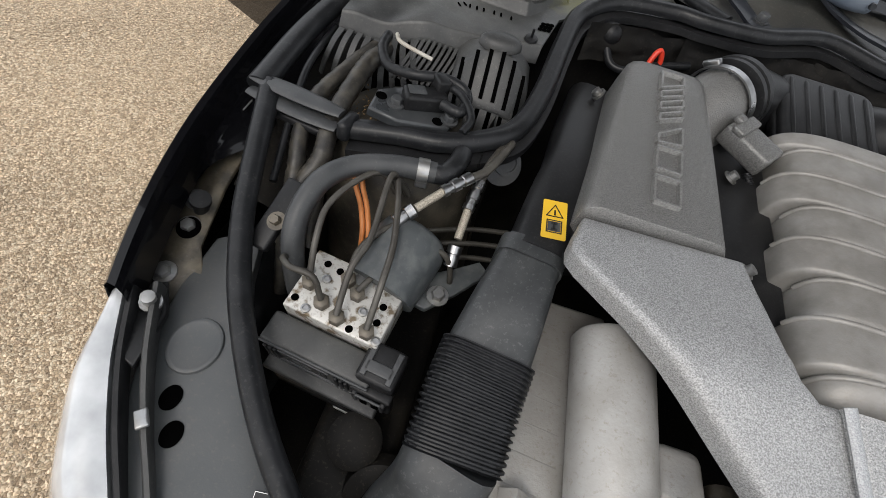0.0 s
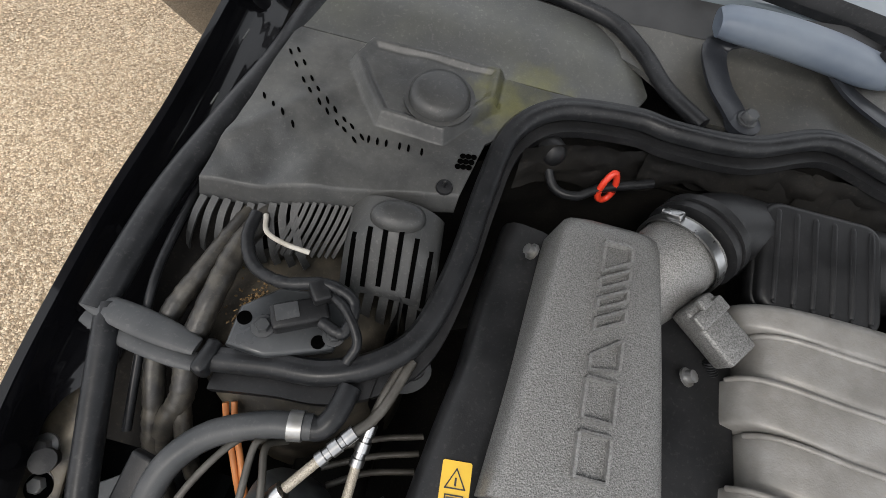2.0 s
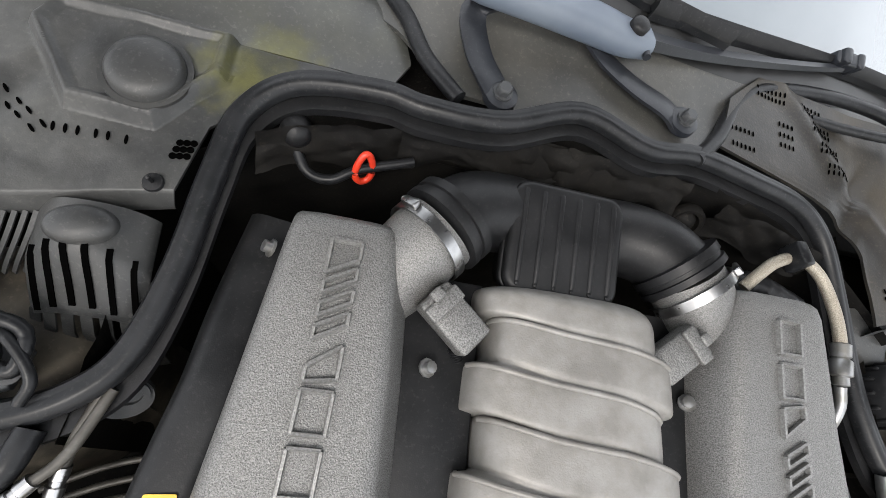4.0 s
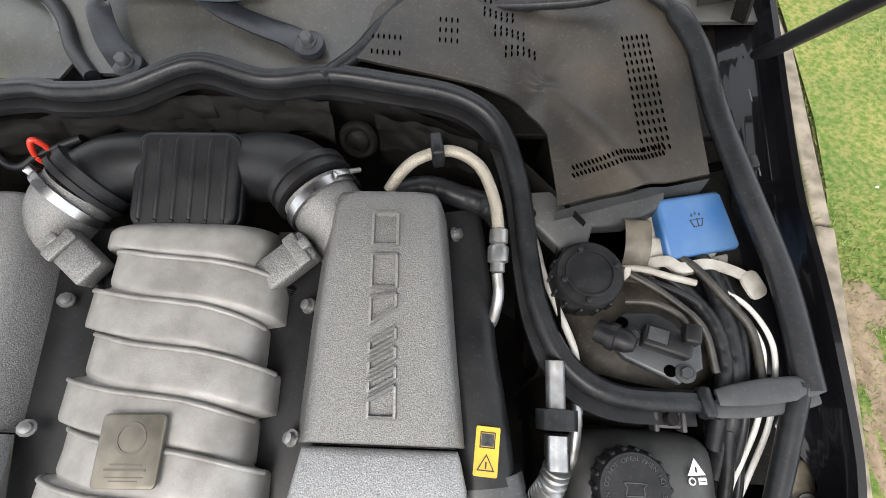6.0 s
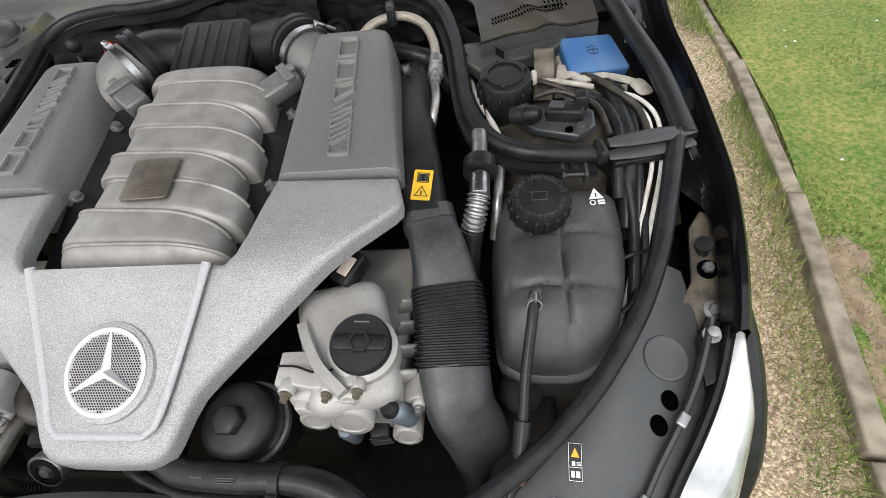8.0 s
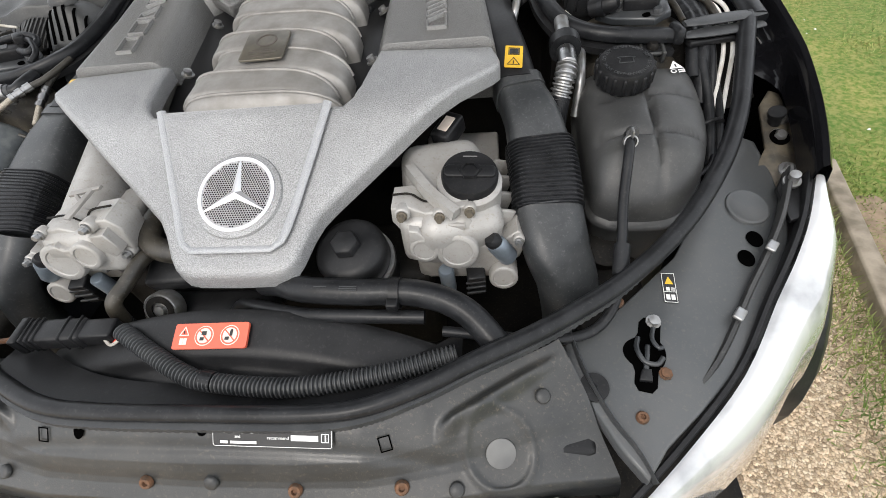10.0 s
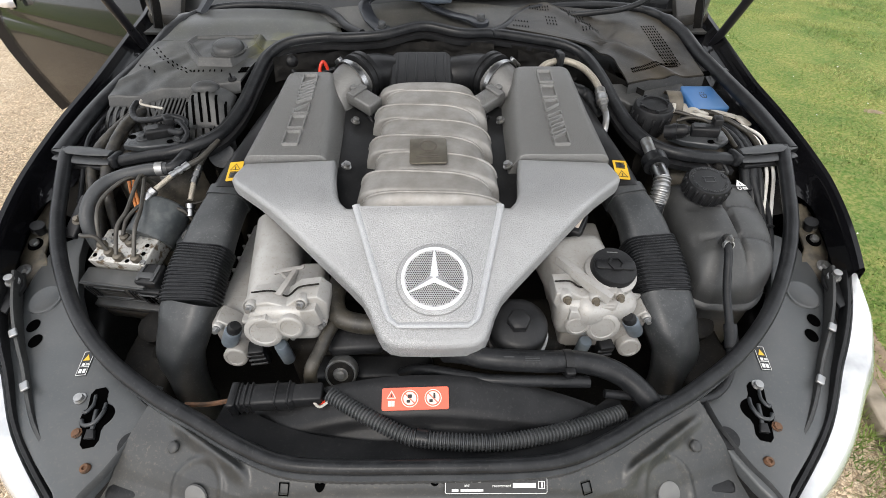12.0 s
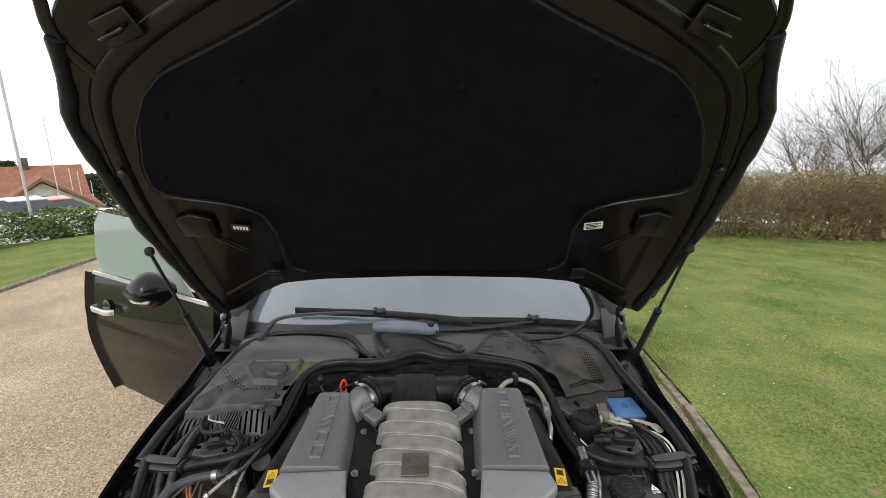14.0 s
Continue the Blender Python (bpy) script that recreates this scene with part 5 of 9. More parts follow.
def intake_top(side):
    loops = []
    for y, k, dz in ((0.5460, 0, -0.024), (0.5460, 0, -0.0015), (0.5472, 0, 0), (0.56, 0, 0), (0.62, 0, 0), (0.68, 0, 0), (0.74, 0, 0), (0.805, 0, 0), (0.818, 0.003, -0.002), (0.826, 0.008, -0.008), (0.829, 0.012, -0.018), (0.83, 0.012, -0.09)):
        x0, x1, z = top_section(side, y)
        z += dz
        drop = 0.10 + (dz if dz > -0.05 else -0.07)
        sec = [(x0 - 0.034, z - drop), (x0 - 0.014, z - 0.036), (x0 - 0.001, z - 0.012), (x0 + 0.004, z - 0.004), (x0 + 0.012 + k, z - 0.0005), (x0 + 0.02 + k, z), (x1 - 0.02 - k, z), (x1 - 0.013 - k, z - 0.0005), (x1 - 0.005, z - 0.004), (x1 + 0.0, z - 0.010), (x1 + 0.004, z - 0.03), (x1 + 0.012, z - drop)]
        loops.append([(side * x, y, zz) for x, zz in sec])
    return loft(loops)


for side in (-1, 1):
    top = part("intake_top", intake_top(side), "grey", engine, "dark grey crackle-finish intake cover with raised shapes", angle=40)
    # plain raised shapes in place of the lettering: four slanted bars and three blocks
    def on_top(s, w):
        y = 0.572 + 0.225 * s
        x0, x1, z = top_section(side, y)
        return (side * (x0 + (x1 - x0) * (0.51 if side > 0 else 0.47) + side * w), y, z)
    w = 0.0145
    order = (lambda s: s) if side > 0 else (lambda s: 1 - s)
    outlines = [[(0.0, -w), (0.075, -w), (0.145, w), (0.0, w)]]
    for k in range(1, 4):
        a = 0.02 + 0.092 * k
        outlines.append([(a, -w), (a + 0.05, -w), (a + 0.12, w), (a + 0.07, w)])
    outlines += [[(0.43, -w), (0.56, -w), (0.58, w), (0.52, w)], [(0.61, -w), (0.77, -w), (0.77, w), (0.61, w)], [(0.82, -w), (0.985, -w), (0.985, w), (0.82, w)]]
    for o in outlines:
        pts = [Vector(on_top(order(s), q if side > 0 else -q)) for s, q in o]
        lines = [sweep([p, p.lerp(q, 0.5), q], [(-0.0026, -0.001), (0.0026, -0.001), (0.0014, 0.0050), (-0.0014, 0.0050)]) for p, q in zip(pts, pts[1:] + pts[:1])]
        part("raised_shape", join(*lines), "grey_highlight", top, "raised outline in the grey cover")
    repeat("flange_bolt", finish(join(revolve([(0.010, 0), (0.010, 0.003), (0.0065, 0.003), (0.0065, 0.010), (0.0005, 0.011)], 10))), "zinc", top, [pose(side * 0.156, y, z, 0, side * -25, 0) for y, z in ((0.550, 0.900), (0.70, 0.915))] + [pose(side * 0.332, 0.80, 0.92, 0, side * 60, 0)])


BANDS = 7.6


def manifold_band(v):
    """Which runner lies at v along the manifold, and how far across its crown."""
    q = v * BANDS + 0.35
    return int(q), q - int(q)


def manifold_point(v, k):
    """A point of the manifold's skin: slanted runners that reach out by turns to either side."""
    a = math.pi * k
    c, sn = math.cos(a), math.sin(a)
    b, ph = manifold_band(v)
    crown = (1 - abs(2 * ph - 1) ** 9)
    reach = 1.0 if (b % 2 == 0) == (c > 0) else 0.0
    w = 0.107 + 0.0185 * reach * min(1, crown * 1.4) + 0.004 * crown - 0.011 * v
    # the front end flares out
    w += 0.018 * max(0, 1 - v / 0.28) ** 1.2 * (1 - 0.6 * reach)
    if v < 0.06:
        w -= 0.008 * (1 - v / 0.06) ** 2
    top = 0.920 + 0.048 * v + 0.0038 * crown
    if v < 0.08:
        top -= 0.035 * (1 - v / 0.08) ** 2
    if v > 0.94:
        top -= 0.02 * ((v - 0.94) / 0.06) ** 2
    slant = 0.020 * c * min(1, v * 6, (1 - v) * 6)
    y = 0.402 + 0.392 * v
    return Vector((w * math.copysign(abs(c) ** 0.6, c) + 0.006, y - slant, top - 0.10 + 0.10 * sn ** 0.36))


man = part("intake_manifold", loft([[manifold_point(i / 190, k / 26) for k in range(27)] for i in range(191)]), "alu", engine, "pale cast intake manifold with broad slanted runners", angle=70)
for n in range(1, 8):
    v = (n - 0.35) / BANDS
    if v < 0.97:
        pts = [manifold_point(v - 0.012, 0.07 + 0.86 * q / 16) + Vector((0, 0, 0.0005)) for q in range(17)]
        part("runner_ridge", sweep(pts, circle(0.0030, 8)), "alu", man)
plate_m = pose(0.003, 0.531, 0.9445, 7, 0, 1.5)
plate = part("builder_plate", prism(rounded(0.068, 0.072, 0.005), 0, 0.003, 0.001), "plate", engine, "dull bronze plate with a ring and fine print", m=plate_m)
part("plate_ring", moved(ring(0.0135, 0.0165, 0.0006), Matrix.Translation((0, 0.012, 0.003))), "plate_dark", plate, m=plate_m)
for y, w, h in ((-0.013, 0.034, 0.0014), (-0.018, 0.044, 0.0022), (-0.025, 0.040, 0.001), (-0.0285, 0.030, 0.001)):
    part("plate_print", bars([(0, y, w, h)], 0.0004), "plate_dark", plate, m=plate_m @ Matrix.Translation((0, 0, 0.003)))
for side in (-1, 1):
    part("valley_cover", prism([(side * x, y) for x, y in ((0.105, 0.42), (0.150, 0.405), (0.168, 0.44), (0.186, 0.56), (0.196, 0.70), (0.196, 0.80), (0.10, 0.80), (0.10, 0.60))], -0.012, 0.0, 0.003, 2, lambda x, y: 0.868 + 0.14 * (y - 0.42)), "plastic", engine, "flat dark plastic valley cover")
box_m = pose(-0.017, 0.849, 0.967, 18, 0, 0)
air = part("resonator_box", join(prism(rounded(0.140, 0.132, 0.022, 6), -0.030, 0.0, 0.0075, 4), prism(rounded(0.120, 0.110, 0.02, 5), -0.075, -0.028, 0.004, 2)), "plastic", engine, "ribbed black plastic intake box", m=box_m, angle=45)
part("box_lip", prism(rounded(0.146, 0.138, 0.025, 6), -0.020, -0.012, 0.0035, 3), "plastic", air, "rounded lip round the box", m=box_m)
for i in range(6):
    x = -0.055 + 0.022 * i
    part("rib", sweep([Vector((x, -0.052, -0.0015)), Vector((x, -0.048, 0.0)), Vector((x, 0.0, 0.0)), Vector((x, 0.050, 0.0)), Vector((x, 0.054, -0.0015))], [(-0.0034, -0.001), (-0.0026, 0.0014), (-0.001, 0.0024), (0.001, 0.0024), (0.0026, 0.0014), (0.0034, -0.001)]), "plastic", air, m=box_m)
    part("pip", revolve([(0.003, 0), (0.0024, 0.0022), (0.0003, 0.003)], 10), "plastic", air, m=box_m @ Matrix.Translation((x, -0.054, -0.0005)))
for side in (-1, 1):
    ex = 0.002 if side < 0 else -0.012
    e = part("rubber_elbow", tube([(ex + side * 0.04, 0.893, 0.925), (ex + side * 0.085, 0.893, 0.932), (ex + side * 0.13, 0.878, 0.942), (ex + side * 0.163, 0.845, 0.946)], 0.048, 24), "plastic", engine, "black rubber intake elbow")
    ax_a, ax_b = Vector((ex + side * 0.150, 0.861, 0.950)), Vector((ex + side * 0.205, 0.795, 0.940))
    part("elbow_collar", revolve([(0.048, -0.014), (0.055, -0.013), (0.055, -0.003), (0.052, -0.002), (0.052, 0.003), (0.055, 0.004), (0.055, 0.012), (0.048, 0.013)], 36), "plastic", e, m=along(ax_a, ax_b, 0.12))
    part("neck", tube([ax_a.lerp(ax_b, 0.25), ax_a.lerp(ax_b, 0.55) - Vector((0, 0, 0.005)), ax_b - Vector((0, 0, 0.026)), Vector((ex + side * 0.235, 0.765, 0.885))], 0.047, 26), "grey", engine, "grey cast intake neck")
    clm = along(ax_a, ax_b, 0.42)
    cl = part("hose_clamp", loft_ring(0.049, 0.0515, 0.012, 40, (0, 0)), "steel", engine, "bright steel hose clamp", m=clm)
    up = (clm.to_3x3().inverted() @ Vector((side * 0.1, 0.75, 0.8))).normalized()
    ang = math.atan2(up.y, up.x)
    part("clamp_screw", box(0.009, 0.022, 0.010, 0.002), "steel", cl, m=clm @ Matrix.Rotation(ang, 4, "Z") @ Matrix.Translation((0.0545, 0, 0.005)))
    part("worm_thread", revolve([(0.0035, -0.018), (0.0035, 0.0), (0.0003, 0.001)], 10, axis="y"), "zinc", cl, m=clm @ Matrix.Rotation(ang, 4, "Z") @ Matrix.Translation((0.0555, -side * 0.012, 0.005)))
    sm = pose(side * 0.134 - 0.004, 0.748, 0.940, 10, side * 8, side * -50)
    sm = sm @ Matrix.Diagonal((1.2, 1.2, 1.1, 1))
    sb = part("sensor_box", box(0.034, 0.058, 0.026, 0.004), "grey", engine, "small grey sensor housing with a clip", m=sm)
    part("sensor_clip", join(box(0.036, 0.014, 0.008, 0.002, at=(0, 0.016, 0.014)), box(0.012, 0.01, 0.008, 0.002, at=(0, 0.026, 0.016))), "grey", sb, m=sm)
    part("sensor_lead", corrugated([(side * 0.128, 0.725, 0.915), (side * 0.118, 0.71, 0.90), (side * 0.12, 0.69, 0.885)], 0.006, 0.003, 0.002, 10), "rubber", sb)
loop = [(0.010 * math.cos(a) * (1 - 0.3 * math.sin(a)), 0, 0.020 * math.sin(a)) for a in [2 * math.pi * i / 12 for i in range(13)]]
part("dipstick_handle", moved(tube(loop, 0.0042, 8, 3), pose(-0.255, 0.910, 0.940, -14, 6, 24)), "red_plastic", engine, "red plastic dipstick loop")

# cylinder heads and front of the engine
def casting(outline, back, front, bevel=0.0025, lean=0):
    """A cast slab whose outline is given across and up, facing the front of the car."""
    return moved(prism(outline, 0, back - front, bevel, 2), pose(0, back, 0, 90 + lean, 0, 0))


def boss(x, y, z, r, length):
    """A round cast boss facing the front, with a shallow rim."""
    return moved(revolve([(r, 0), (r, length - 0.002), (r - 0.002, length), (r * 0.72, length), (r * 0.68, length - 0.0015), (0.0004, length - 0.0015)], 26), pose(x, y, z, 78, 0, 0))


hl = part("cylinder_head_left", join(moved(revolve([(0.030, -0.09), (0.040, -0.088), (0.042, -0.082), (0.042, 0.085), (0.036, 0.092), (0.0005, 0.092)], 34), along((-0.243, 0.255, 0.790), (-0.262, 0.45, 0.835))),
                                     box(0.12, 0.26, 0.06, 0.006, at=(-0.295, 0.39, 0.735))), "alu_dirty", engine, "stained pale cast cylinder head cover")
part("tube_flange", moved(loft_ring(0.040, 0.0455, 0.006, 32, (0, 0)), along((-0.243, 0.255, 0.790), (-0.262, 0.45, 0.835), 0.06)), "alu_dirty", hl)
repeat("rib", finish(box(0.075, 0.005, 0.016, 0.0015)), "alu_dirty", hl, [pose(-0.322, 0.285 + 0.033 * k, 0.757, 0, 0, -6) for k in range(7)])
timing = timing_left = part("timing_cover_left", join(
    casting([(-0.278, 0.765), (-0.279, 0.80), (-0.270, 0.828), (-0.240, 0.834), (-0.217, 0.824), (-0.195, 0.842), (-0.163, 0.847), (-0.150, 0.83), (-0.155, 0.79), (-0.182, 0.757), (-0.215, 0.75), (-0.25, 0.742)], 0.285, 0.243, 0.003),
    casting([(-0.262, 0.795), (-0.260, 0.815), (-0.243, 0.820), (-0.237, 0.812), (-0.218, 0.812), (-0.214, 0.788), (-0.24, 0.782)], 0.25, 0.222), casting([(-0.192, 0.80), (-0.190, 0.83), (-0.166, 0.834), (-0.160, 0.80), (-0.176, 0.79)], 0.25, 0.228),
    moved(box(0.112, 0.05, 0.07, 0.016, 3), pose(-0.222, 0.252, 0.79, -8, 0, 0)), boss(-0.252, 0.242, 0.785, 0.030, 0.024), boss(-0.208, 0.238, 0.798, 0.021, 0.020), boss(-0.187, 0.25, 0.838, 0.010, 0.016), boss(-0.268, 0.25, 0.826, 0.008, 0.012), boss(-0.165, 0.25, 0.785, 0.008, 0.012), boss(-0.215, 0.25, 0.757, 0.008, 0.012)), "alu_dirty", engine, "stepped cast timing cover with round caps and bolt bosses")
repeat("bolt", bolt_mesh(0.0048, 1.4), "zinc", timing, [pose(x, y, z, 78, 0, 0) for x, y, z in ((-0.187, 0.234, 0.841), (-0.268, 0.238, 0.828), (-0.165, 0.238, 0.787), (-0.215, 0.238, 0.759))])
hr = part("cylinder_head_right", join(box(0.12, 0.26, 0.07, 0.006, at=(0.285, 0.39, 0.74)), moved(box(0.118, 0.17, 0.09, 0.026, 4), pose(0.272, 0.335, 0.790, 9, 6, 16)), moved(revolve([(0.044, -0.05), (0.043, 0.0), (0.038, 0.004), (0.0005, 0.004)], 30), pose(0.303, 0.315, 0.84, 8, 4, 0))), "alu_dirty", engine, "stained pale cast cylinder head cover")
timing = timing_right = part("timing_cover_right", join(
    casting([(0.200, 0.825), (0.202, 0.848), (0.225, 0.850), (0.245, 0.838), (0.270, 0.842), (0.300, 0.850), (0.312, 0.82), (0.305, 0.77), (0.27, 0.752), (0.235, 0.755), (0.220, 0.785)], 0.285, 0.243, 0.003),
    casting([(0.222, 0.79), (0.224, 0.828), (0.236, 0.826), (0.242, 0.815), (0.258, 0.815), (0.262, 0.79), (0.245, 0.78)], 0.25, 0.222), casting([(0.268, 0.806), (0.270, 0.83), (0.296, 0.828), (0.296, 0.806)], 0.25, 0.230),
    moved(box(0.10, 0.05, 0.075, 0.016, 3), pose(0.258, 0.252, 0.795, -8, 0, 0)), boss(0.283, 0.240, 0.784, 0.028, 0.022), boss(0.240, 0.240, 0.790, 0.020, 0.022), boss(0.217, 0.25, 0.841, 0.010, 0.016), boss(0.264, 0.25, 0.836, 0.009, 0.014), boss(0.302, 0.25, 0.842, 0.008, 0.012)), "alu_dirty", engine, "stepped cast timing cover with round caps and bolt bosses")
repeat("bolt", bolt_mesh(0.0048, 1.4), "brown_metal", timing, [pose(x, y, z, 78, 0, 0) for x, y, z in ((0.217, 0.234, 0.844), (0.264, 0.236, 0.838), (0.302, 0.238, 0.844))])
part("thin_pipe", tube([(-0.142, 0.285, 0.78), (-0.155, 0.252, 0.785), (-0.168, 0.215, 0.775), (-0.178, 0.190, 0.765), (-0.185, 0.185, 0.72)], 0.0105, 12), "brown_hose", engine, "brown-black coolant pipe")
part("cast_rail", sweep(smooth_path([(0.222, 0.345, 0.842), (0.236, 0.318, 0.846), (0.258, 0.285, 0.845), (0.288, 0.258, 0.838)], 5), [(-0.008, -0.008), (0.008, -0.008), (0.006, 0.006), (-0.006, 0.006)]), "alu_dirty", hr)
part("black_sensor", box(0.03, 0.05, 0.03, 0.004), "plastic", hr, "small black sensor", m=pose(0.27, 0.43, 0.84, 12, 0, -30))
part("sensor_sticker", prism(rounded(0.016, 0.028, 0.001), 0, 0.0006, 0), "label_white", hr, "cream sticker", m=pose(0.27, 0.43, 0.84, 12, 0, -30) @ Matrix.Translation((0, 0, 0.0152)))
for k in range(4):
    part("fin", box(0.03, 0.006, 0.03, 0.002), "alu_dirty", hr, m=pose(0.345, 0.30 + 0.035 * k, 0.785, 0, 25, 18))
for side, x in ((-1, -0.307), (1, 0.333)):
    foot, tip = (x + side * 0.012, 0.235, 0.742 if side < 0 else 0.758), (x - side * 0.012, 0.232, 0.788 if side < 0 else 0.80)
    dz = 0 if side < 0 else 0.014
    sol = part("cam_solenoid", moved(revolve([(0.0125, 0), (0.0135, 0.003), (0.0135, 0.034), (0.012, 0.038), (0.0005, 0.038)], 24), along(foot, tip, 0.0)), "solenoid", engine, "blue-grey metal solenoid can")
    part("solenoid_plug", moved(revolve([(0.0105, 0), (0.0115, 0.010), (0.008, 0.016), (0.0005, 0.017)], 16), along(foot, tip, 0.72)), "plastic", sol)
    part("solenoid_base", join(casting([(x + side * q, z + dz) for q, z in ((0.038, 0.768), (0.024, 0.782), (0.004, 0.765), (-0.012, 0.745), (-0.012, 0.722), (0.008, 0.712), (0.028, 0.73))], 0.28, 0.247, 0.003), boss(x + side * 0.004, 0.25, 0.712 + dz, 0.020, 0.034), boss(x + side * 0.025, 0.25, 0.770 + dz, 0.008, 0.012), boss(x + side * 0.006, 0.25, 0.734 + dz, 0.007, 0.012)), "alu_dirty", sol)
    repeat("bolt", bolt_mesh(0.0045, 1.4), "zinc", sol, [pose(x + side * 0.025, 0.238, 0.772 + dz, 78, 0, 0), pose(x + side * 0.006, 0.238, 0.736 + dz, 78, 0, 0)])
    part("plug_block", box(0.026, 0.024, 0.05, 0.003), "plastic", sol, m=pose(side * 0.276 if side < 0 else 0.298, 0.232, 0.712, 10, 0, 8))
    repeat("plug_rib", finish(box(0.028, 0.003, 0.004, 0.0008)), "rubber_grey", sol, [pose(side * 0.276 if side < 0 else 0.298, 0.2185, 0.70 + 0.012 * k, 10, 0, 8) for k in range(3)])
    shift(sol, -0.010 if side < 0 else 0.012, 0.020 if side < 0 else 0.036, 0.008 if side < 0 else -0.010)
    part("lower_can", revolve([(0.011, 0), (0.011, 0.05), (0.009, 0.053), (0.0005, 0.053)], 20), "solenoid", sol, m=pose(-0.228 if side < 0 else 0.258, 0.228, 0.70, 8, 0, 0))
cap_m = pose(0.303, 0.312, 0.848, 11, 4, 0)
cap = part("oil_filler_cap", revolve([(0.034, -0.01), (0.0365, -0.008), (0.037, 0.006), (0.035, 0.010), (0.0005, 0.011)], 40), "plastic", engine, "black oil filler cap with a raised grip", m=cap_m)
part("grip_bar", prism(rounded(0.066, 0.019, 0.006), 0.010, 0.014, 0.002), "plastic", cap, m=cap_m)
part("hex_socket", join(ring(0.010, 0.014, 0.006, 6)), "plastic", cap, m=cap_m @ Matrix.Translation((0, 0, 0.011)))
part("cap_print", bars([(0, 0.025, 0.018, 0.0018)], 0.0005), "slot_grey", cap, "pale print bar", m=cap_m @ Matrix.Translation((0, 0, 0.0108)))
fm = pose(0.158, 0.215, 0.795, 14, -4, 0)
fil = part("oil_filter_housing", revolve([(0.046, -0.09), (0.046, -0.03), (0.048, -0.028), (0.048, -0.004), (0.044, 0.004), (0.034, 0.009), (0.0005, 0.010)], 44), "plastic", engine, "black oil filter housing with a hex top", m=fm)
part("hex_top", revolve([(0.019, 0.008), (0.0185, 0.022), (0.016, 0.024), (0.0005, 0.024)], 6), "plastic", fil, m=fm)
part("filter_base", revolve([(0.050, -0.034), (0.052, -0.034), (0.052, -0.042), (0.050, -0.042)], 40), "zinc", fil, m=fm)
# pulley, elbow pipe and belt-side clutter
pul = part("idler_pulley", revolve([(0.026, -0.012), (0.026, 0.008), (0.024, 0.010), (0.016, 0.006), (0.008, 0.006), (0.007, 0.012), (0.0005, 0.013)], 36), "zinc", engine, "bright metal idler pulley", m=pose(-0.134, 0.196, 0.713, 58, 0, 0))
part("pulley_groove", ring(0.0125, 0.0215, 0.002, 32), "dark", pul, "dark dished groove", m=pose(-0.134, 0.196, 0.713, 58, 0, 0) @ Matrix.Translation((0, 0, 0.008)))
part("elbow_pipe", tube([(-0.150, 0.350, 0.80), (-0.153, 0.318, 0.803), (-0.151, 0.288, 0.80), (-0.136, 0.266, 0.795), (-0.101, 0.258, 0.79), (-0.06, 0.262, 0.785)], 0.0165, 16), "brown_hose", engine, "dull brown-black coolant elbow")
part("cable_clip", join(prism([(-0.022, -0.004), (0.024, -0.002), (0.026, 0.004), (-0.020, 0.004)], 0, 0.004, 0.001), prism([(0.008, 0.0), (0.016, 0.0), (-0.010, -0.044), (-0.020, -0.040)], 0, 0.004, 0.001), prism([(-0.020, 0.002), (-0.014, 0.002), (0.004, -0.018), (0.0, -0.022)], 0, 0.003, 0.001)), "alu", engine, "bent bright clip bracket", m=pose(-0.216, 0.306, 0.866, 14, -6, 6))
part("thermostat", box(0.05, 0.06, 0.05, 0.012, 3, at=(-0.20, 0.345, 0.795)), "alu_dirty", engine)
part("accessory_box", box(0.09, 0.06, 0.03, 0.008, 2), "plastic", engine, "black plastic box behind the fan", m=pose(-0.118, 0.262, 0.752, 14, 0, 4))
part("belt_cover", box(0.20, 0.05, 0.05, 0.01, at=(-0.09, 0.235, 0.68)), "plastic", engine)
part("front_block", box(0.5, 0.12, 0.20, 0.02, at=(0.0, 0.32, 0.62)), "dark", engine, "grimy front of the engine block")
part("ribbed_pipe", corrugated([(-0.190, 0.196, 0.665), (-0.188, 0.188, 0.70), (-0.184, 0.186, 0.735)], 0.010, 0.006, 0.003, 12), "rubber", engine)

for ob, dx, dy in ((timing_left, -0.001, 0.013), (timing_right, 0.006, 0.034), (hl, -0.012, 0.022), (hr, 0.004, 0.010), (cap, 0.005, 0.012), (fil, -0.010, 0.036), (pul, -0.006, 0.016)):
    shift(ob, dx, dy, 0.009 if ob == pul else 0.013 if ob == timing_left else -0.008 if ob == timing_right else 0)

part("casting_seam", tube([(-0.272, 0.266, 0.832), (-0.238, 0.264, 0.838), (-0.216, 0.262, 0.828), (-0.194, 0.264, 0.846), (-0.163, 0.266, 0.851)], 0.0015, 6), "dark", timing_left, "dark joint line")
part("casting_seam", tube([(0.202, 0.266, 0.852), (0.226, 0.264, 0.854), (0.245, 0.262, 0.842), (0.27, 0.264, 0.846), (0.300, 0.266, 0.854), (0.312, 0.266, 0.822)], 0.0015, 6), "dark", timing_right, "dark joint line")

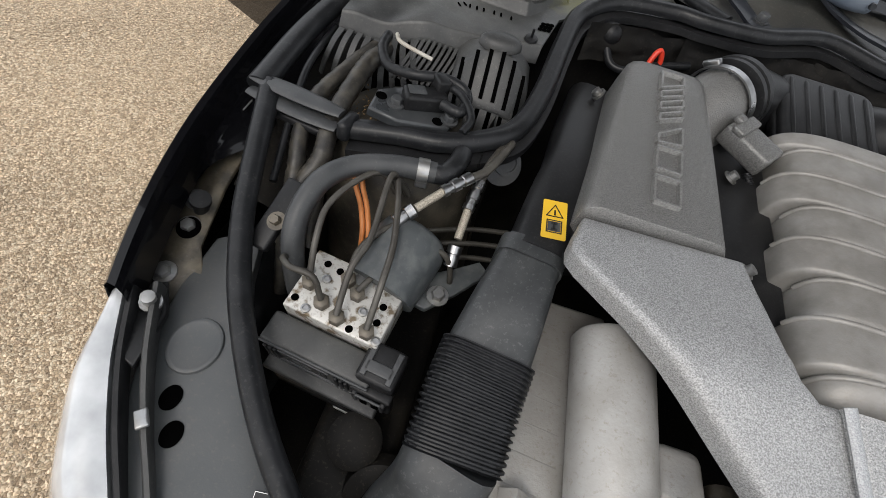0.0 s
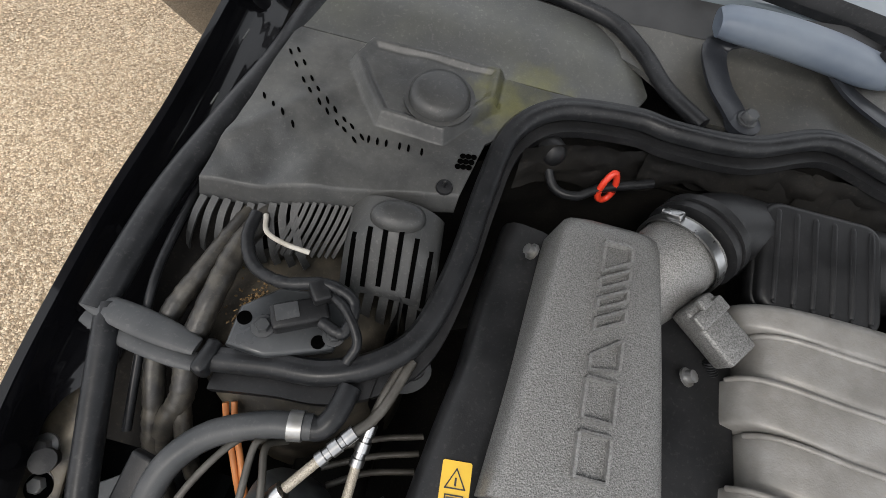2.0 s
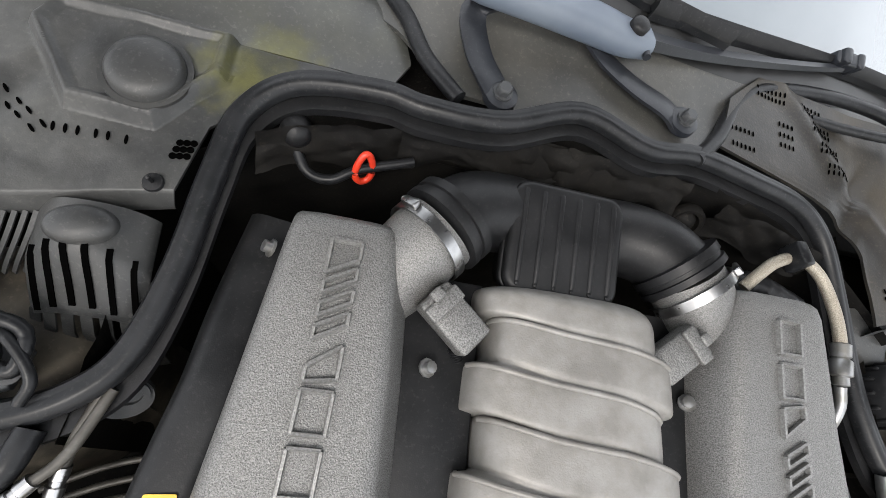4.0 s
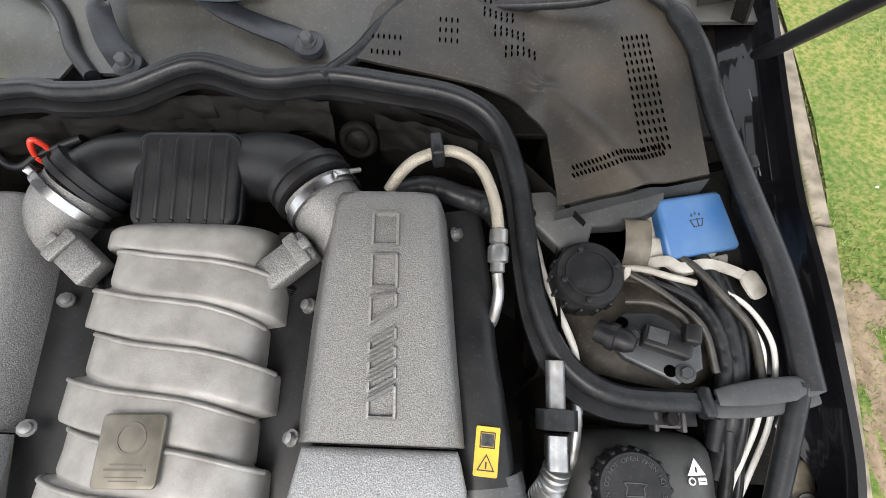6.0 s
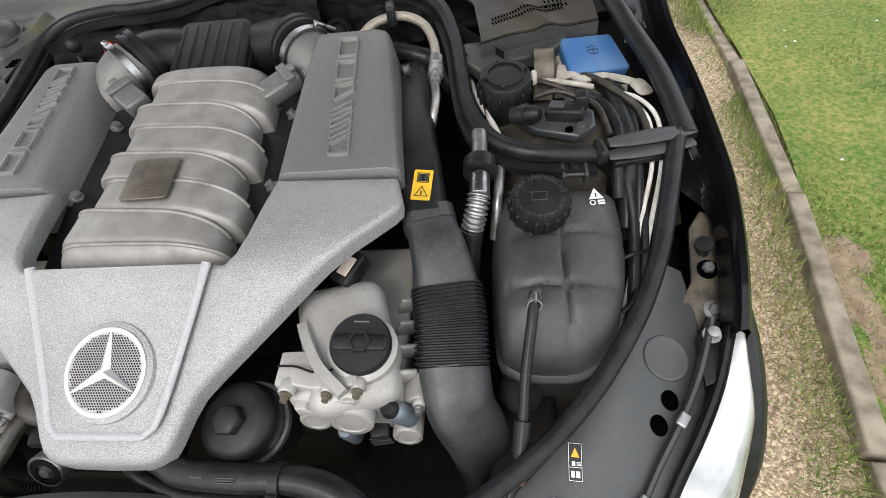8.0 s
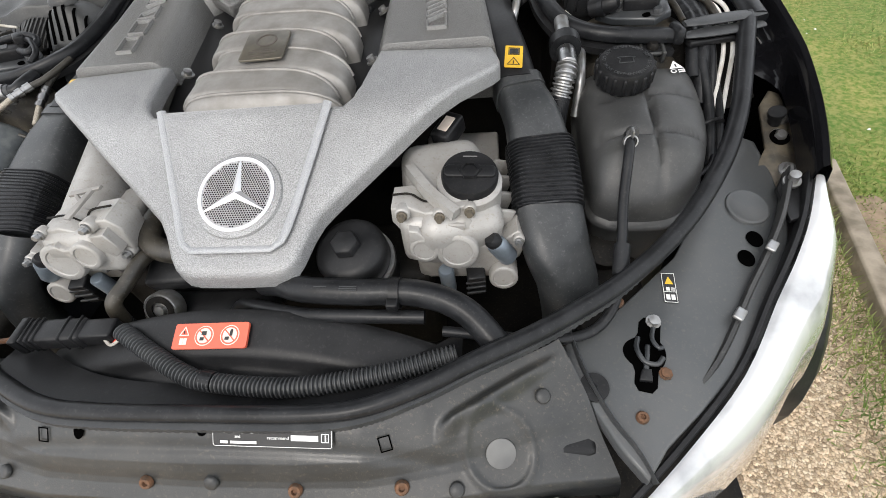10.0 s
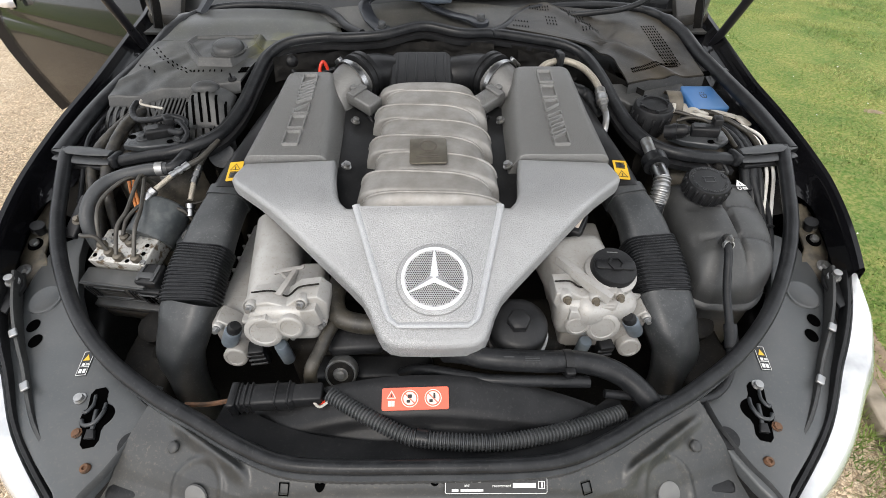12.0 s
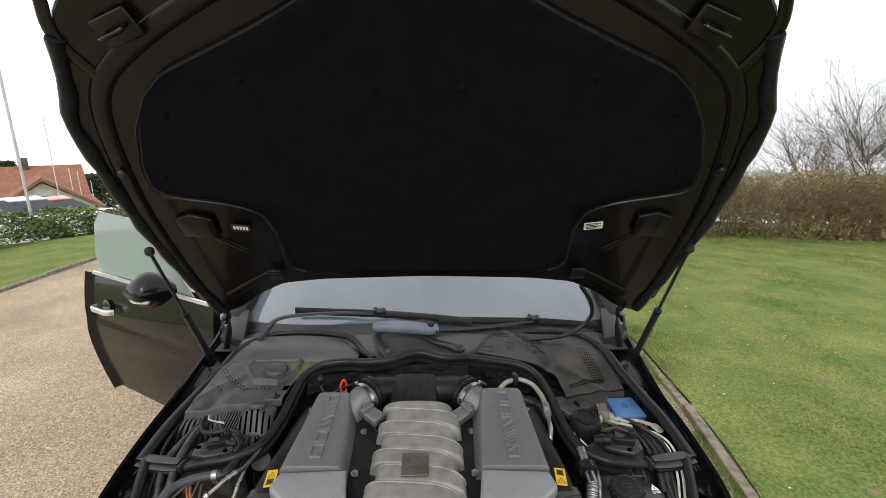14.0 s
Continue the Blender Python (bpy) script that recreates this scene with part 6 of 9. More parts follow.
# ---- intake ducts ----
for side in (-1, 1):
    duct = thing("intake_duct", "black plastic intake duct with a ribbed bellows", "air duct", "pair of intake ducts")
    dx = 0.0 if side < 0 else 0.008
    rot = lambda i, n: (0.80 + 0.25 * i / n, 1.08 - 0.04 * i / n)
    path = [(side * 0.378, 0.518, 0.855), (side * (0.388 + dx), 0.46, 0.840), (side * (0.398 + dx), 0.398 + 2 * dx, 0.815)]
    part("upper_duct", sweep(smooth_path(path, 10), rounded(0.085, 0.05, 0.016), scale=rot), "duct", duct)
    part("duct_collar", sweep([Vector(path[0]) + Vector((0, 0.004, 0.001)), Vector(path[0]).lerp(Vector(path[1]), 0.28)], rounded(0.076, 0.062, 0.02)), "duct", duct)
    pl = smooth_path([(side * (0.397 + dx), 0.404 + 2 * dx, 0.817), (side * (0.402 + dx), 0.36 + 2 * dx, 0.802), (side * (0.404 + dx), 0.308 + 2 * dx, 0.780)], 34)
    part("bellows", sweep(pl, rounded(0.095, 0.060, 0.02), scale=lambda i, n: 1.025 if i % 4 < 2 else 0.955), "rubber", duct, "ribbed rubber bellows", angle=20)
    path = [(side * (0.404 + dx), 0.314 + 2 * dx, 0.782), (side * (0.412 + dx), 0.285, 0.755), (side * (0.430 + dx), 0.262, 0.705), (side * (0.440 + dx), 0.250, 0.62), (side * (0.442 + dx), 0.248, 0.5)]
    part("lower_duct", sweep(smooth_path(path, 10), rounded(0.092, 0.060, 0.024), scale=lambda i, n: (1.0 - 0.14 * i / n, 1.0)), "duct", duct)
    ap = [(side * 0.376, 0.512, 0.8585), (side * 0.372, 0.545, 0.8650), (side * 0.364, 0.60, 0.873), (side * 0.354, 0.66, 0.880), (side * 0.348, 0.74, 0.882), (side * 0.335, 0.84, 0.885)]
    part("air_pipe", sweep(smooth_path(ap, 6), rounded(0.066, 0.056, 0.02)), "plastic", duct, "smooth black air pipe")
    ym = pose(side * (0.368 if side < 0 else 0.374), 0.544, 0.8945, 9, side * 4, side * -4)
    lab = part("yellow_label", prism(rounded(0.027, 0.052, 0.002), 0, 0.0008, 0), "yellow", duct, "yellow warning label with black signs", m=ym)
    up = 1 if side < 0 else -1
    tri = [(-0.009, up * 0.0035), (0.009, up * 0.0035), (0.0, up * 0.0035 + 0.016)] if up > 0 else [(-0.009, -0.0195), (0.009, -0.0195), (0.0, -0.0035)]
    bx = 0.012 if up < 0 else -0.010
    part("label_signs", join(frame_outline(tri, 0.0012, 0.0004), bars([(0, sum(p[1] for p in tri) / 3, 0.0018, 0.007)], 0.0004), frame_outline([(-0.008, bx - 0.008), (0.008, bx - 0.008), (0.008, bx + 0.008), (-0.008, bx + 0.008)], 0.0012, 0.0004)), "black_print", lab, m=ym @ Matrix.Translation((0, 0, 0.0009)))
    part("label_book", bars([(0, bx, 0.014, 0.013)], 0.0003), "rubber_grey", lab, m=ym @ Matrix.Translation((0, 0, 0.0009)))
    part("label_wrench", bars([(0, bx, 0.003, 0.010), (0, bx + 0.004, 0.007, 0.003), (0, bx - 0.004, 0.007, 0.003)], 0.0003), "black_print", lab, m=ym @ Matrix.Translation((0, 0, 0.0013)))
trim = thing("metal_edge_strip", "thin bright sheet-metal edge beside the duct", "edge strip")
part("strip", sweep(smooth_path([(-0.39, 0.60, 0.83), (-0.405, 0.52, 0.80), (-0.425, 0.43, 0.76), (-0.43, 0.38, 0.72)], 6), [(-0.001, -0.03), (0.001, -0.03), (0.001, 0.002), (-0.001, 0.002)]), "zinc", trim)

# ---- coolant tank ----
tank = thing("coolant_tank", "dark grey moulded coolant expansion tank with seams", "coolant tank")
TANK = [(0.485, 0.270), (0.53, 0.266), (0.572, 0.272), (0.602, 0.298), (0.622, 0.335), (0.638, 0.385), (0.648, 0.45), (0.650, 0.53), (0.644, 0.562), (0.62, 0.576), (0.56, 0.58), (0.50, 0.578), (0.472, 0.568), (0.461, 0.54), (0.456, 0.44), (0.456, 0.34), (0.462, 0.29)]
TANK = [(0.456 + (x - 0.456) * 0.94, 0.58 - (0.58 - y) * 0.83) for x, y in TANK]


def tank_top(x, y):
    return 0.853 + 0.13 * (y - 0.42)


def groove(d, w=0.0032):
    return math.exp(-(d / w) ** 2)


def tank_loops():
    """Loops from the foot up over the rounded shoulder and in over the quilted top."""
    cx, cy = 0.545, 0.46
    ring_pts = smooth_path([(x, y, 0) for x, y in TANK + TANK[:1]], 6)[:-1]
    sides = [(0.80, 0.54), (0.95, 0.58), (0.98, 0.70), (0.985, 0.764), (1.035, 0.768), (1.04, 0.772), (1.035, 0.777), (0.99, 0.781)]
    crown = [(0.99 - 0.94 * (1 - math.cos(a)) ** 1.25 / 1.0, math.sin(a)) for a in [math.pi / 2 * i / 40 for i in range(1, 41)]]
    loops = []
    for k, z in sides:
        loops.append([(cx + (p.x - cx) * k, cy + (p.y - cy) * k, z + (0.13 * (p.y - cy) * k if z > 0.76 else 0)) for p in ring_pts])
    for k, q in crown:
        k = max(0.02, k)
        loop = []
        for p in ring_pts:
            x, y = cx + (p.x - cx) * k, cy + (p.y - cy) * k
            z = 0.781 + 0.13 * (y - cy) + 0.082 * q ** 0.62
            quilt = max(groove(x - 0.5455), groove(y - 0.405), groove(y - 0.479 - 0.05 * abs(x - 0.5455)))
            z -= 0.0055 * quilt * min(1, q * 1.4)
            bx, by = (x - (0.50 if x < 0.5455 else 0.585)) / 0.045, (y - (0.365 if y < 0.405 else 0.442 if y < 0.479 else 0.52)) / 0.037
            z += 0.0035 * max(0, 1 - bx * bx) * max(0, 1 - by * by) - 0.30 * max(0, 0.375 - y)
            loop.append((x, y, z))
        loops.append(loop)
    return loops


tb = part("tank_body", loft(tank_loops()), "tank", tank, angle=75)
cap_m = pose(0.519, 0.512, 0.897, 9, 0, 0)
part("filler_neck", revolve([(0.034, -0.06), (0.034, -0.02), (0.0005, -0.02)], 28), "plastic_grey", tb, m=cap_m)
cap = part("tank_cap", revolve([(0.037, -0.030), (0.040, -0.028), (0.040, -0.004), (0.0375, 0.0015), (0.0005, 0.003)], 40), "plastic", tank, "black ridged screw cap with raised words", m=cap_m)
repeat("grip", finish(box(0.006, 0.0062, 0.026, 0.0018, 1)), "plastic", cap, [cap_m @ Matrix.Rotation(2 * math.pi * i / 18, 4, "Z") @ Matrix.Translation((0.0395, 0, -0.015)) for i in range(18)])
words = []
for text, start, direction, r in (("DO NOT OPEN WHEN HOT", 170, -1, 0.031), ("NICHT OEFFNEN WENN HEISS", 190, 1, 0.031)):
    step = 160 / (len(text) - 1)
    for i, ch in enumerate(text):
        if ch == " ":
            continue
        a = radians(start + direction * step * i)
        words.append(moved(letters(ch, 0.0072), Matrix.Translation((r * math.cos(a), r * math.sin(a), 0.0026)) @ Matrix.Rotation(a - math.pi / 2 if direction < 0 else a + math.pi / 2, 4, "Z")))
part("cap_words", join(*words), "rubber_grey", cap, "raised ring of words", m=cap_m, smooth=False)
part("cap_sign", moved(frame_outline([(-0.011, -0.006), (0.009, -0.006), (0.009, 0.003), (0.012, 0.006), (0.006, 0.007), (-0.012, 0.007), (-0.009, 0.003)], 0.0012, 0.0008), Matrix.Translation((0, 0, 0.0028))), "rubber_grey", cap, m=cap_m)
tm = pose(0.598, 0.53, tank_top(0.598, 0.53) + 0.0055, 8, 0, 4)
part("warning_sticker", join(prism([(-0.010, -0.002), (0.010, -0.002), (0, 0.016)], 0, 0.0005, 0), disc(0.0042, 0.0005, 16, at=(-0.006, -0.008)), bars([(0.0055, -0.008, 0.009, 0.007)], 0.0005)), "white", tank, "white triangle sticker", m=tm)
part("sticker_mark", join(bars([(0, 0.004, 0.002, 0.006), (0.0055, -0.0085, 0.007, 0.001)], 0.0004), disc(0.0025, 0.0004, 12, at=(-0.006, -0.008))), "black_print", tank, m=tm @ Matrix.Translation((0, 0, 0.0006)))
ear = part("tank_ear", join(box(0.034, 0.022, 0.006, 0.002), box(0.006, 0.03, 0.02, 0.002, at=(-0.016, 0, -0.004)), box(0.006, 0.03, 0.02, 0.002, at=(0.016, 0, -0.004))), "plastic_grey", tank, m=pose(0.577, 0.588, 0.872, 10, 0, 0))
part("bolt", revolve([(0.009, 0), (0.009, 0.005), (0.006, 0.009), (0.0005, 0.009)], 14), "dark", ear, m=pose(0.577, 0.588, 0.876))
part("vent_spout", tube([(0.505, 0.385, 0.852), (0.505, 0.382, 0.868), (0.503, 0.372, 0.872)], 0.008, 12), "plastic_grey", tank)
vent = thing("overflow_hose", "thin black hose from the coolant tank", "hose")
part("hose", tube([(0.504, 0.378, 0.872), (0.500, 0.35, 0.862), (0.490, 0.30, 0.825), (0.482, 0.24, 0.79), (0.468, 0.185, 0.765), (0.44, 0.155, 0.75), (0.39, 0.14, 0.755), (0.33, 0.145, 0.755), (0.26, 0.15, 0.76)], 0.0065, 10), "rubber", vent)
part("spring_clip", join(moved(ring(0.0075, 0.0092, 0.006, 16), pose(0.503, 0.366, 0.868, 70, 0, 0)), box(0.003, 0.012, 0.01, 0.001, at=(0.504, 0.366, 0.880))), "zinc", vent, "small spring clip")
part("sleeve", tube([(0.484, 0.25, 0.797), (0.478, 0.215, 0.78)], 0.010, 12, 4), "rubber", vent)
part("loop_hose", tube([(0.47, 0.19, 0.70), (0.52, 0.225, 0.72), (0.58, 0.245, 0.715), (0.60, 0.22, 0.68), (0.58, 0.18, 0.64)], 0.0065, 10), "rubber", vent)

# ---- brake control unit ----
unit = thing("brake_control_unit", "brake hydraulic unit with a corroded metal block", "brake unit")
am = pose(-0.556, 0.428, 0.782, 12, 0, -8)
blk = part("valve_block", box(0.108, 0.072, 0.04, 0.002), "block", unit, "corroded bare aluminium valve block", m=am)
repeat("port_nut", finish(join(revolve([(0.0085, 0), (0.0085, 0.010), (0.006, 0.012), (0.0005, 0.012)], 6))), "brown_metal", blk, [am @ Matrix.Translation((x, y, 0.02)) for x, y in ((-0.040, -0.004), (-0.018, -0.018), (0.004, -0.026), (0.038, -0.026), (-0.006, 0.016), (0.010, 0.006))])
repeat("port", finish(disc(0.0040, 0.0006, 16)), "hole_shade", blk, [am @ Matrix.Translation((x, y, 0.0203)) for x, y in ((-0.036, 0.024), (0.040, 0.006), (-0.02, 0.022), (0.042, -0.012), (-0.046, -0.024), (0.02, -0.03))])
part("plug", join(ring(0.006, 0.009, 0.002, 20), disc(0.006, 0.001, 20)), "zinc", blk, m=am @ Matrix.Translation((0.006, 0.022, 0.02)))
mod = part("control_module", box(0.125, 0.034, 0.062, 0.004, at=(0.0, -0.055, -0.028)), "tank", unit, "black plastic control module", m=am)
part("module_flange", box(0.138, 0.046, 0.012, 0.003, at=(0.006, -0.064, -0.060)), "tank", mod, m=am)
part("module_base", box(0.13, 0.05, 0.045, 0.01, at=(0.006, -0.062, -0.085)), "plastic", mod, m=am)
part("module_label", prism(rounded(0.05, 0.022, 0.001), 0, 0.0006, 0), "black_print", mod, m=am @ pose(-0.012, -0.0725, -0.028, 90, 0, 0))
part("module_print", bars([(-0.006, 0.004, 0.032, 0.003), (-0.006, -0.003, 0.026, 0.003), (0.018, 0.004, 0.004, 0.003), (0.018, -0.003, 0.004, 0.003)], 0.0004), "rubber_grey", mod, "faint print bars", m=am @ pose(-0.012, -0.0732, -0.028, 90, 0, 0))
repeat("fin", finish(box(0.004, 0.004, 0.03, 0.001)), "plastic", mod, [am @ Matrix.Translation((x, -0.073, -0.026)) for x in (-0.057, -0.051, -0.045, 0.026, 0.032, 0.038)])
plug = part("module_plug", join(box(0.042, 0.042, 0.05, 0.005, at=(0.066, -0.046, -0.012)), box(0.046, 0.012, 0.05, 0.003, at=(0.066, -0.07, -0.03)), box(0.006, 0.012, 0.022, 0.002, at=(0.05, -0.074, -0.02)), box(0.006, 0.012, 0.022, 0.002, at=(0.082, -0.074, -0.02))), "plastic", unit, "black multi-pin plug", m=am)
for sx, sy, sz, at in ((0.034, 0.003, 0.004, (0.066, -0.0785, -0.012)), (0.004, 0.003, 0.026, (0.051, -0.0785, -0.024)), (0.004, 0.003, 0.026, (0.081, -0.0785, -0.024)), (0.030, 0.012, 0.004, (0.066, -0.052, 0.0145)), (0.006, 0.034, 0.005, (0.052, -0.046, 0.014)), (0.006, 0.034, 0.005, (0.080, -0.046, 0.014))):
    part("latch_bar", box(sx, sy, sz, 0.001, at=at), "rubber_grey", plug, m=am)
repeat("plug_slot", finish(box(0.008, 0.002, 0.012, 0.0005)), "hole_shade", plug, [am @ Matrix.Translation((x, -0.0775, z)) for x in (0.0595, 0.0725) for z in (-0.02, -0.036)])
for w, h, x, z in ((0.125, 0.004, 0.0, 0.0), (0.125, 0.003, 0.0, -0.050), (0.060, 0.0025, -0.012, -0.0125), (0.060, 0.0025, -0.012, -0.043)):
    part("module_rib", box(w, 0.003, h, 0.001, at=(x, -0.0725, z)), "rubber_grey", mod, m=am)
repeat("block_screw", finish(join(revolve([(0.005, 0), (0.005, 0.002), (0.003, 0.0025), (0.003, 0.001), (0.0003, 0.001)], 12))), "zinc", blk, [am @ Matrix.Translation((x, y, 0.02)) for x, y in ((-0.048, 0.010), (-0.028, 0.008), (0.026, 0.024), (0.048, 0.026), (0.024, -0.008), (-0.030, -0.030), (0.05, -0.03))])
part("white_sticker", prism(rounded(0.05, 0.012, 0.001), 0, 0.0006, 0), "white", mod, "white paper sticker", m=am @ pose(0.05, -0.0885, -0.088, 90, 0, 0))
mm = along((-0.530, 0.452, 0.79), (-0.508, 0.528, 0.822), 0)
part("pump_motor", revolve([(0.043, 0.0), (0.043, 0.062), (0.040, 0.074), (0.034, 0.08), (0.0005, 0.082)], 36), "motor_grey", unit, "scuffed grey pump motor", m=mm)
part("mount_bracket", prism([(-0.05, -0.012), (0.0, -0.02), (0.03, 0.012), (0.06, 0.05), (0.045, 0.062), (0.015, 0.04), (-0.03, 0.012)], 0, 0.008, 0.002), "motor_grey", unit, "grey mounting bracket", m=pose(-0.475, 0.475, 0.775, 10, 0, 0))
repeat("bolt", bolt_mesh(0.008, 1.6), "zinc", unit, [pose(-0.466, 0.472, 0.785, 10, 0, 0)])
ports = {k: am @ Vector((x, y, 0.032)) for k, (x, y) in {"a": (-0.040, -0.004), "b": (-0.018, -0.018), "c": (0.004, -0.026), "d": (0.038, -0.026), "e": (-0.006, 0.016), "f": (0.010, 0.006)}.items()}
shift(unit, 0.003, -0.003, 0.012)
LINES = {"a": [(-0.602, 0.452, 0.845), (-0.603, 0.485, 0.862), (-0.585, 0.525, 0.872), (-0.567, 0.550, 0.868), (-0.55, 0.556, 0.84)],
         "c": [(-0.556, 0.43, 0.842), (-0.549, 0.465, 0.855), (-0.555, 0.535, 0.872), (-0.552, 0.551, 0.87), (-0.545, 0.56, 0.84)],
         "d": [(-0.522, 0.425, 0.842), (-0.525, 0.467, 0.855), (-0.538, 0.518, 0.868), (-0.546, 0.546, 0.868), (-0.535, 0.558, 0.84)],
         "e": [(-0.560, 0.462, 0.832), (-0.548, 0.485, 0.842), (-0.535, 0.50, 0.846)],
         "b": [(-0.588, 0.412, 0.835), (-0.612, 0.415, 0.835), (-0.628, 0.43, 0.825), (-0.632, 0.45, 0.80)],
         "f": [(-0.523, 0.468, 0.832), (-0.512, 0.486, 0.838), (-0.482, 0.497, 0.832), (-0.464, 0.497, 0.815), (-0.455, 0.495, 0.77)]}
for k, pts in LINES.items():
    ln = thing("brake_line", "thin bent metal brake line", "brake line", "brake lines")
    part("pipe", tube([ports[k]] + pts, 0.0035, 8, 6), "line", ln)
    shift(ln, 0.003, -0.003, 0.012)
for pts, label in (([(-0.423, 0.66, 0.895), (-0.441, 0.606, 0.888), (-0.462, 0.58, 0.885), (-0.480, 0.558, 0.880), (-0.505, 0.527, 0.868), (-0.530, 0.500, 0.852)], 0), ([(-0.432, 0.655, 0.89), (-0.442, 0.62, 0.882), (-0.447, 0.592, 0.872), (-0.450, 0.565, 0.86), (-0.451, 0.53, 0.84), (-0.450, 0.49, 0.80)], 1)):
    bh = thing("brake_hose", "braided steel brake hose with crimped silver ends", "brake hose", "brake hoses")
    p = [Vector(q) for q in pts]
    part("rubber_end", tube(p[:3], 0.0052, 10), "line", bh)
    shift(bh, -0.010, -0.012, 0.006)
    part("crimp", join(moved(revolve([(0.0056, -0.02), (0.0072, -0.02), (0.0072, -0.009), (0.0060, -0.008), (0.0060, -0.004), (0.0076, -0.003), (0.0076, 0.006), (0.0060, 0.007), (0.0060, 0.012), (0.0072, 0.013), (0.0072, 0.02), (0.0052, 0.02)], 16), along(p[2], p[3], 0.5))), "steel", bh, "crimped silver ferrule")
    part("braid", tube([p[3], p[3].lerp(p[4], 0.5), p[4]], 0.0049, 12), "braid", bh, "braided steel sleeve")
    part("end_crimp", moved(revolve([(0.006, -0.012), (0.0085, -0.012), (0.0085, -0.003), (0.0065, -0.002), (0.008, 0.004), (0.008, 0.012), (0.005, 0.013)], 16), along(p[4], p[5], 0.35)), "steel", bh)
hose = thing("heater_hose", "thick black rubber hose with a steel spring clamp", "hose")
part("hose", tube([(-0.500, 0.583, 0.880), (-0.518, 0.580, 0.880), (-0.545, 0.574, 0.880), (-0.585, 0.556, 0.878), (-0.610, 0.528, 0.872), (-0.620, 0.495, 0.856), (-0.620, 0.470, 0.83), (-0.612, 0.455, 0.78), (-0.60, 0.45, 0.70), (-0.60, 0.44, 0.60)], 0.0124, 18), "rubber_grey", hose)
part("outlet", tube([(-0.504, 0.582, 0.880), (-0.492, 0.584, 0.880), (-0.484, 0.594, 0.884), (-0.480, 0.608, 0.886), (-0.478, 0.625, 0.886)], 0.0116, 16), "rubber", hose, "black plastic outlet elbow")
hm = along((-0.535, 0.577, 0.88), (-0.507, 0.582, 0.88), 0.5)
part("spring_clamp", join(loft_ring(0.0127, 0.0140, 0.013, 28, (0, 0)), moved(box(0.011, 0.010, 0.015, 0.002), Matrix.Translation((0.0, -0.0175, 0.007)))), "zinc", hose, "bright spring clamp", m=hm)

shift(hose, -0.008, -0.015, 0.006)

# ---- left corner of the bay ----
def loom_thing(name, label, category, runs, mat="rubber", group=""):
    t = thing(name, label, category, group)
    for i, (pts, r) in enumerate(runs):
        part("cable" if len(runs) > 1 else "sleeve", tube(pts, r, 12, 12, (lambda i, n: 0.96 + 0.07 * ((i * 0.41) % 1) + 0.02 * math.sin(i * 1.3) + 0.025 * math.sin(i * 4.1)) if r > 0.006 else None), mat, t)
    return t


loom_thing("wiring_loom", "thick taped black wiring loom", "wiring loom", [
    ([(-0.648, 0.80, 0.90), (-0.655, 0.75, 0.905), (-0.668, 0.69, 0.90), (-0.683, 0.64, 0.885), (-0.685, 0.60, 0.865), (-0.675, 0.56, 0.84), (-0.668, 0.52, 0.80), (-0.66, 0.47, 0.70)], 0.0105),
    ([(-0.63, 0.78, 0.905), (-0.642, 0.72, 0.91), (-0.646, 0.66, 0.90), (-0.652, 0.61, 0.875), (-0.648, 0.57, 0.85), (-0.662, 0.54, 0.82), (-0.665, 0.50, 0.76)], 0.0122),
    ([(-0.648, 0.57, 0.85), (-0.64, 0.54, 0.82), (-0.635, 0.51, 0.76)], 0.009)], "loom_tape")
loom_thing("control_cable", "thin black sheathed cable", "cable", [([(-0.725, 0.80, 0.90), (-0.718, 0.72, 0.90), (-0.71, 0.66, 0.895), (-0.702, 0.60, 0.865), (-0.69, 0.53, 0.83)], 0.0045)])
relay = thing("relay_bracket", "flat black plastic relay holder with a screw", "bracket")
part("plate", box(0.024, 0.085, 0.012, 0.003), "plastic", relay, m=pose(-0.656, 0.478, 0.838, 28, 0, -12))
repeat("bolt", bolt_mesh(0.006, 1.8), "brown_metal", relay, [pose(-0.652, 0.468, 0.838, 28, 0, -12)])
loom_thing("orange_cables", "two thin orange cables hanging behind the hose", "cable", [([(-0.605, 0.575, 0.85), (-0.598, 0.558, 0.84), (-0.582, 0.533, 0.835), (-0.570, 0.51, 0.82), (-0.565, 0.49, 0.78)], 0.0032), ([(-0.597, 0.578, 0.85), (-0.589, 0.558, 0.842), (-0.574, 0.533, 0.835), (-0.562, 0.508, 0.82), (-0.556, 0.49, 0.78)], 0.0032)], "orange")
loom_thing("fuel_lines", "thin dark pipes along the inner wall", "pipe", [([(-0.50, 0.56, 0.80), (-0.45, 0.585, 0.80), (-0.40, 0.60, 0.80)], 0.0035), ([(-0.50, 0.545, 0.79), (-0.45, 0.568, 0.79), (-0.40, 0.583, 0.79)], 0.0035), ([(-0.49, 0.53, 0.78), (-0.45, 0.552, 0.78), (-0.40, 0.565, 0.78)], 0.0035)], "line")
rail = thing("chassis_rail", "grimy dark chassis rail below the brake unit", "chassis rail")
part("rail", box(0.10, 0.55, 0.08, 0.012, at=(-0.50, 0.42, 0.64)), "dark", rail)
part("tow_ring", revolve([(0.02, 0), (0.03, 0.01), (0.03, 0.03), (0.02, 0.035), (0.0005, 0.036)], 24), "dark", rail, m=pose(-0.50, 0.33, 0.68, 20, 0, 0))
copy_thing(rail, Matrix.Translation((1.0, 0, 0)))
horn = thing("horn", "dark round horn behind the lamp", "horn")
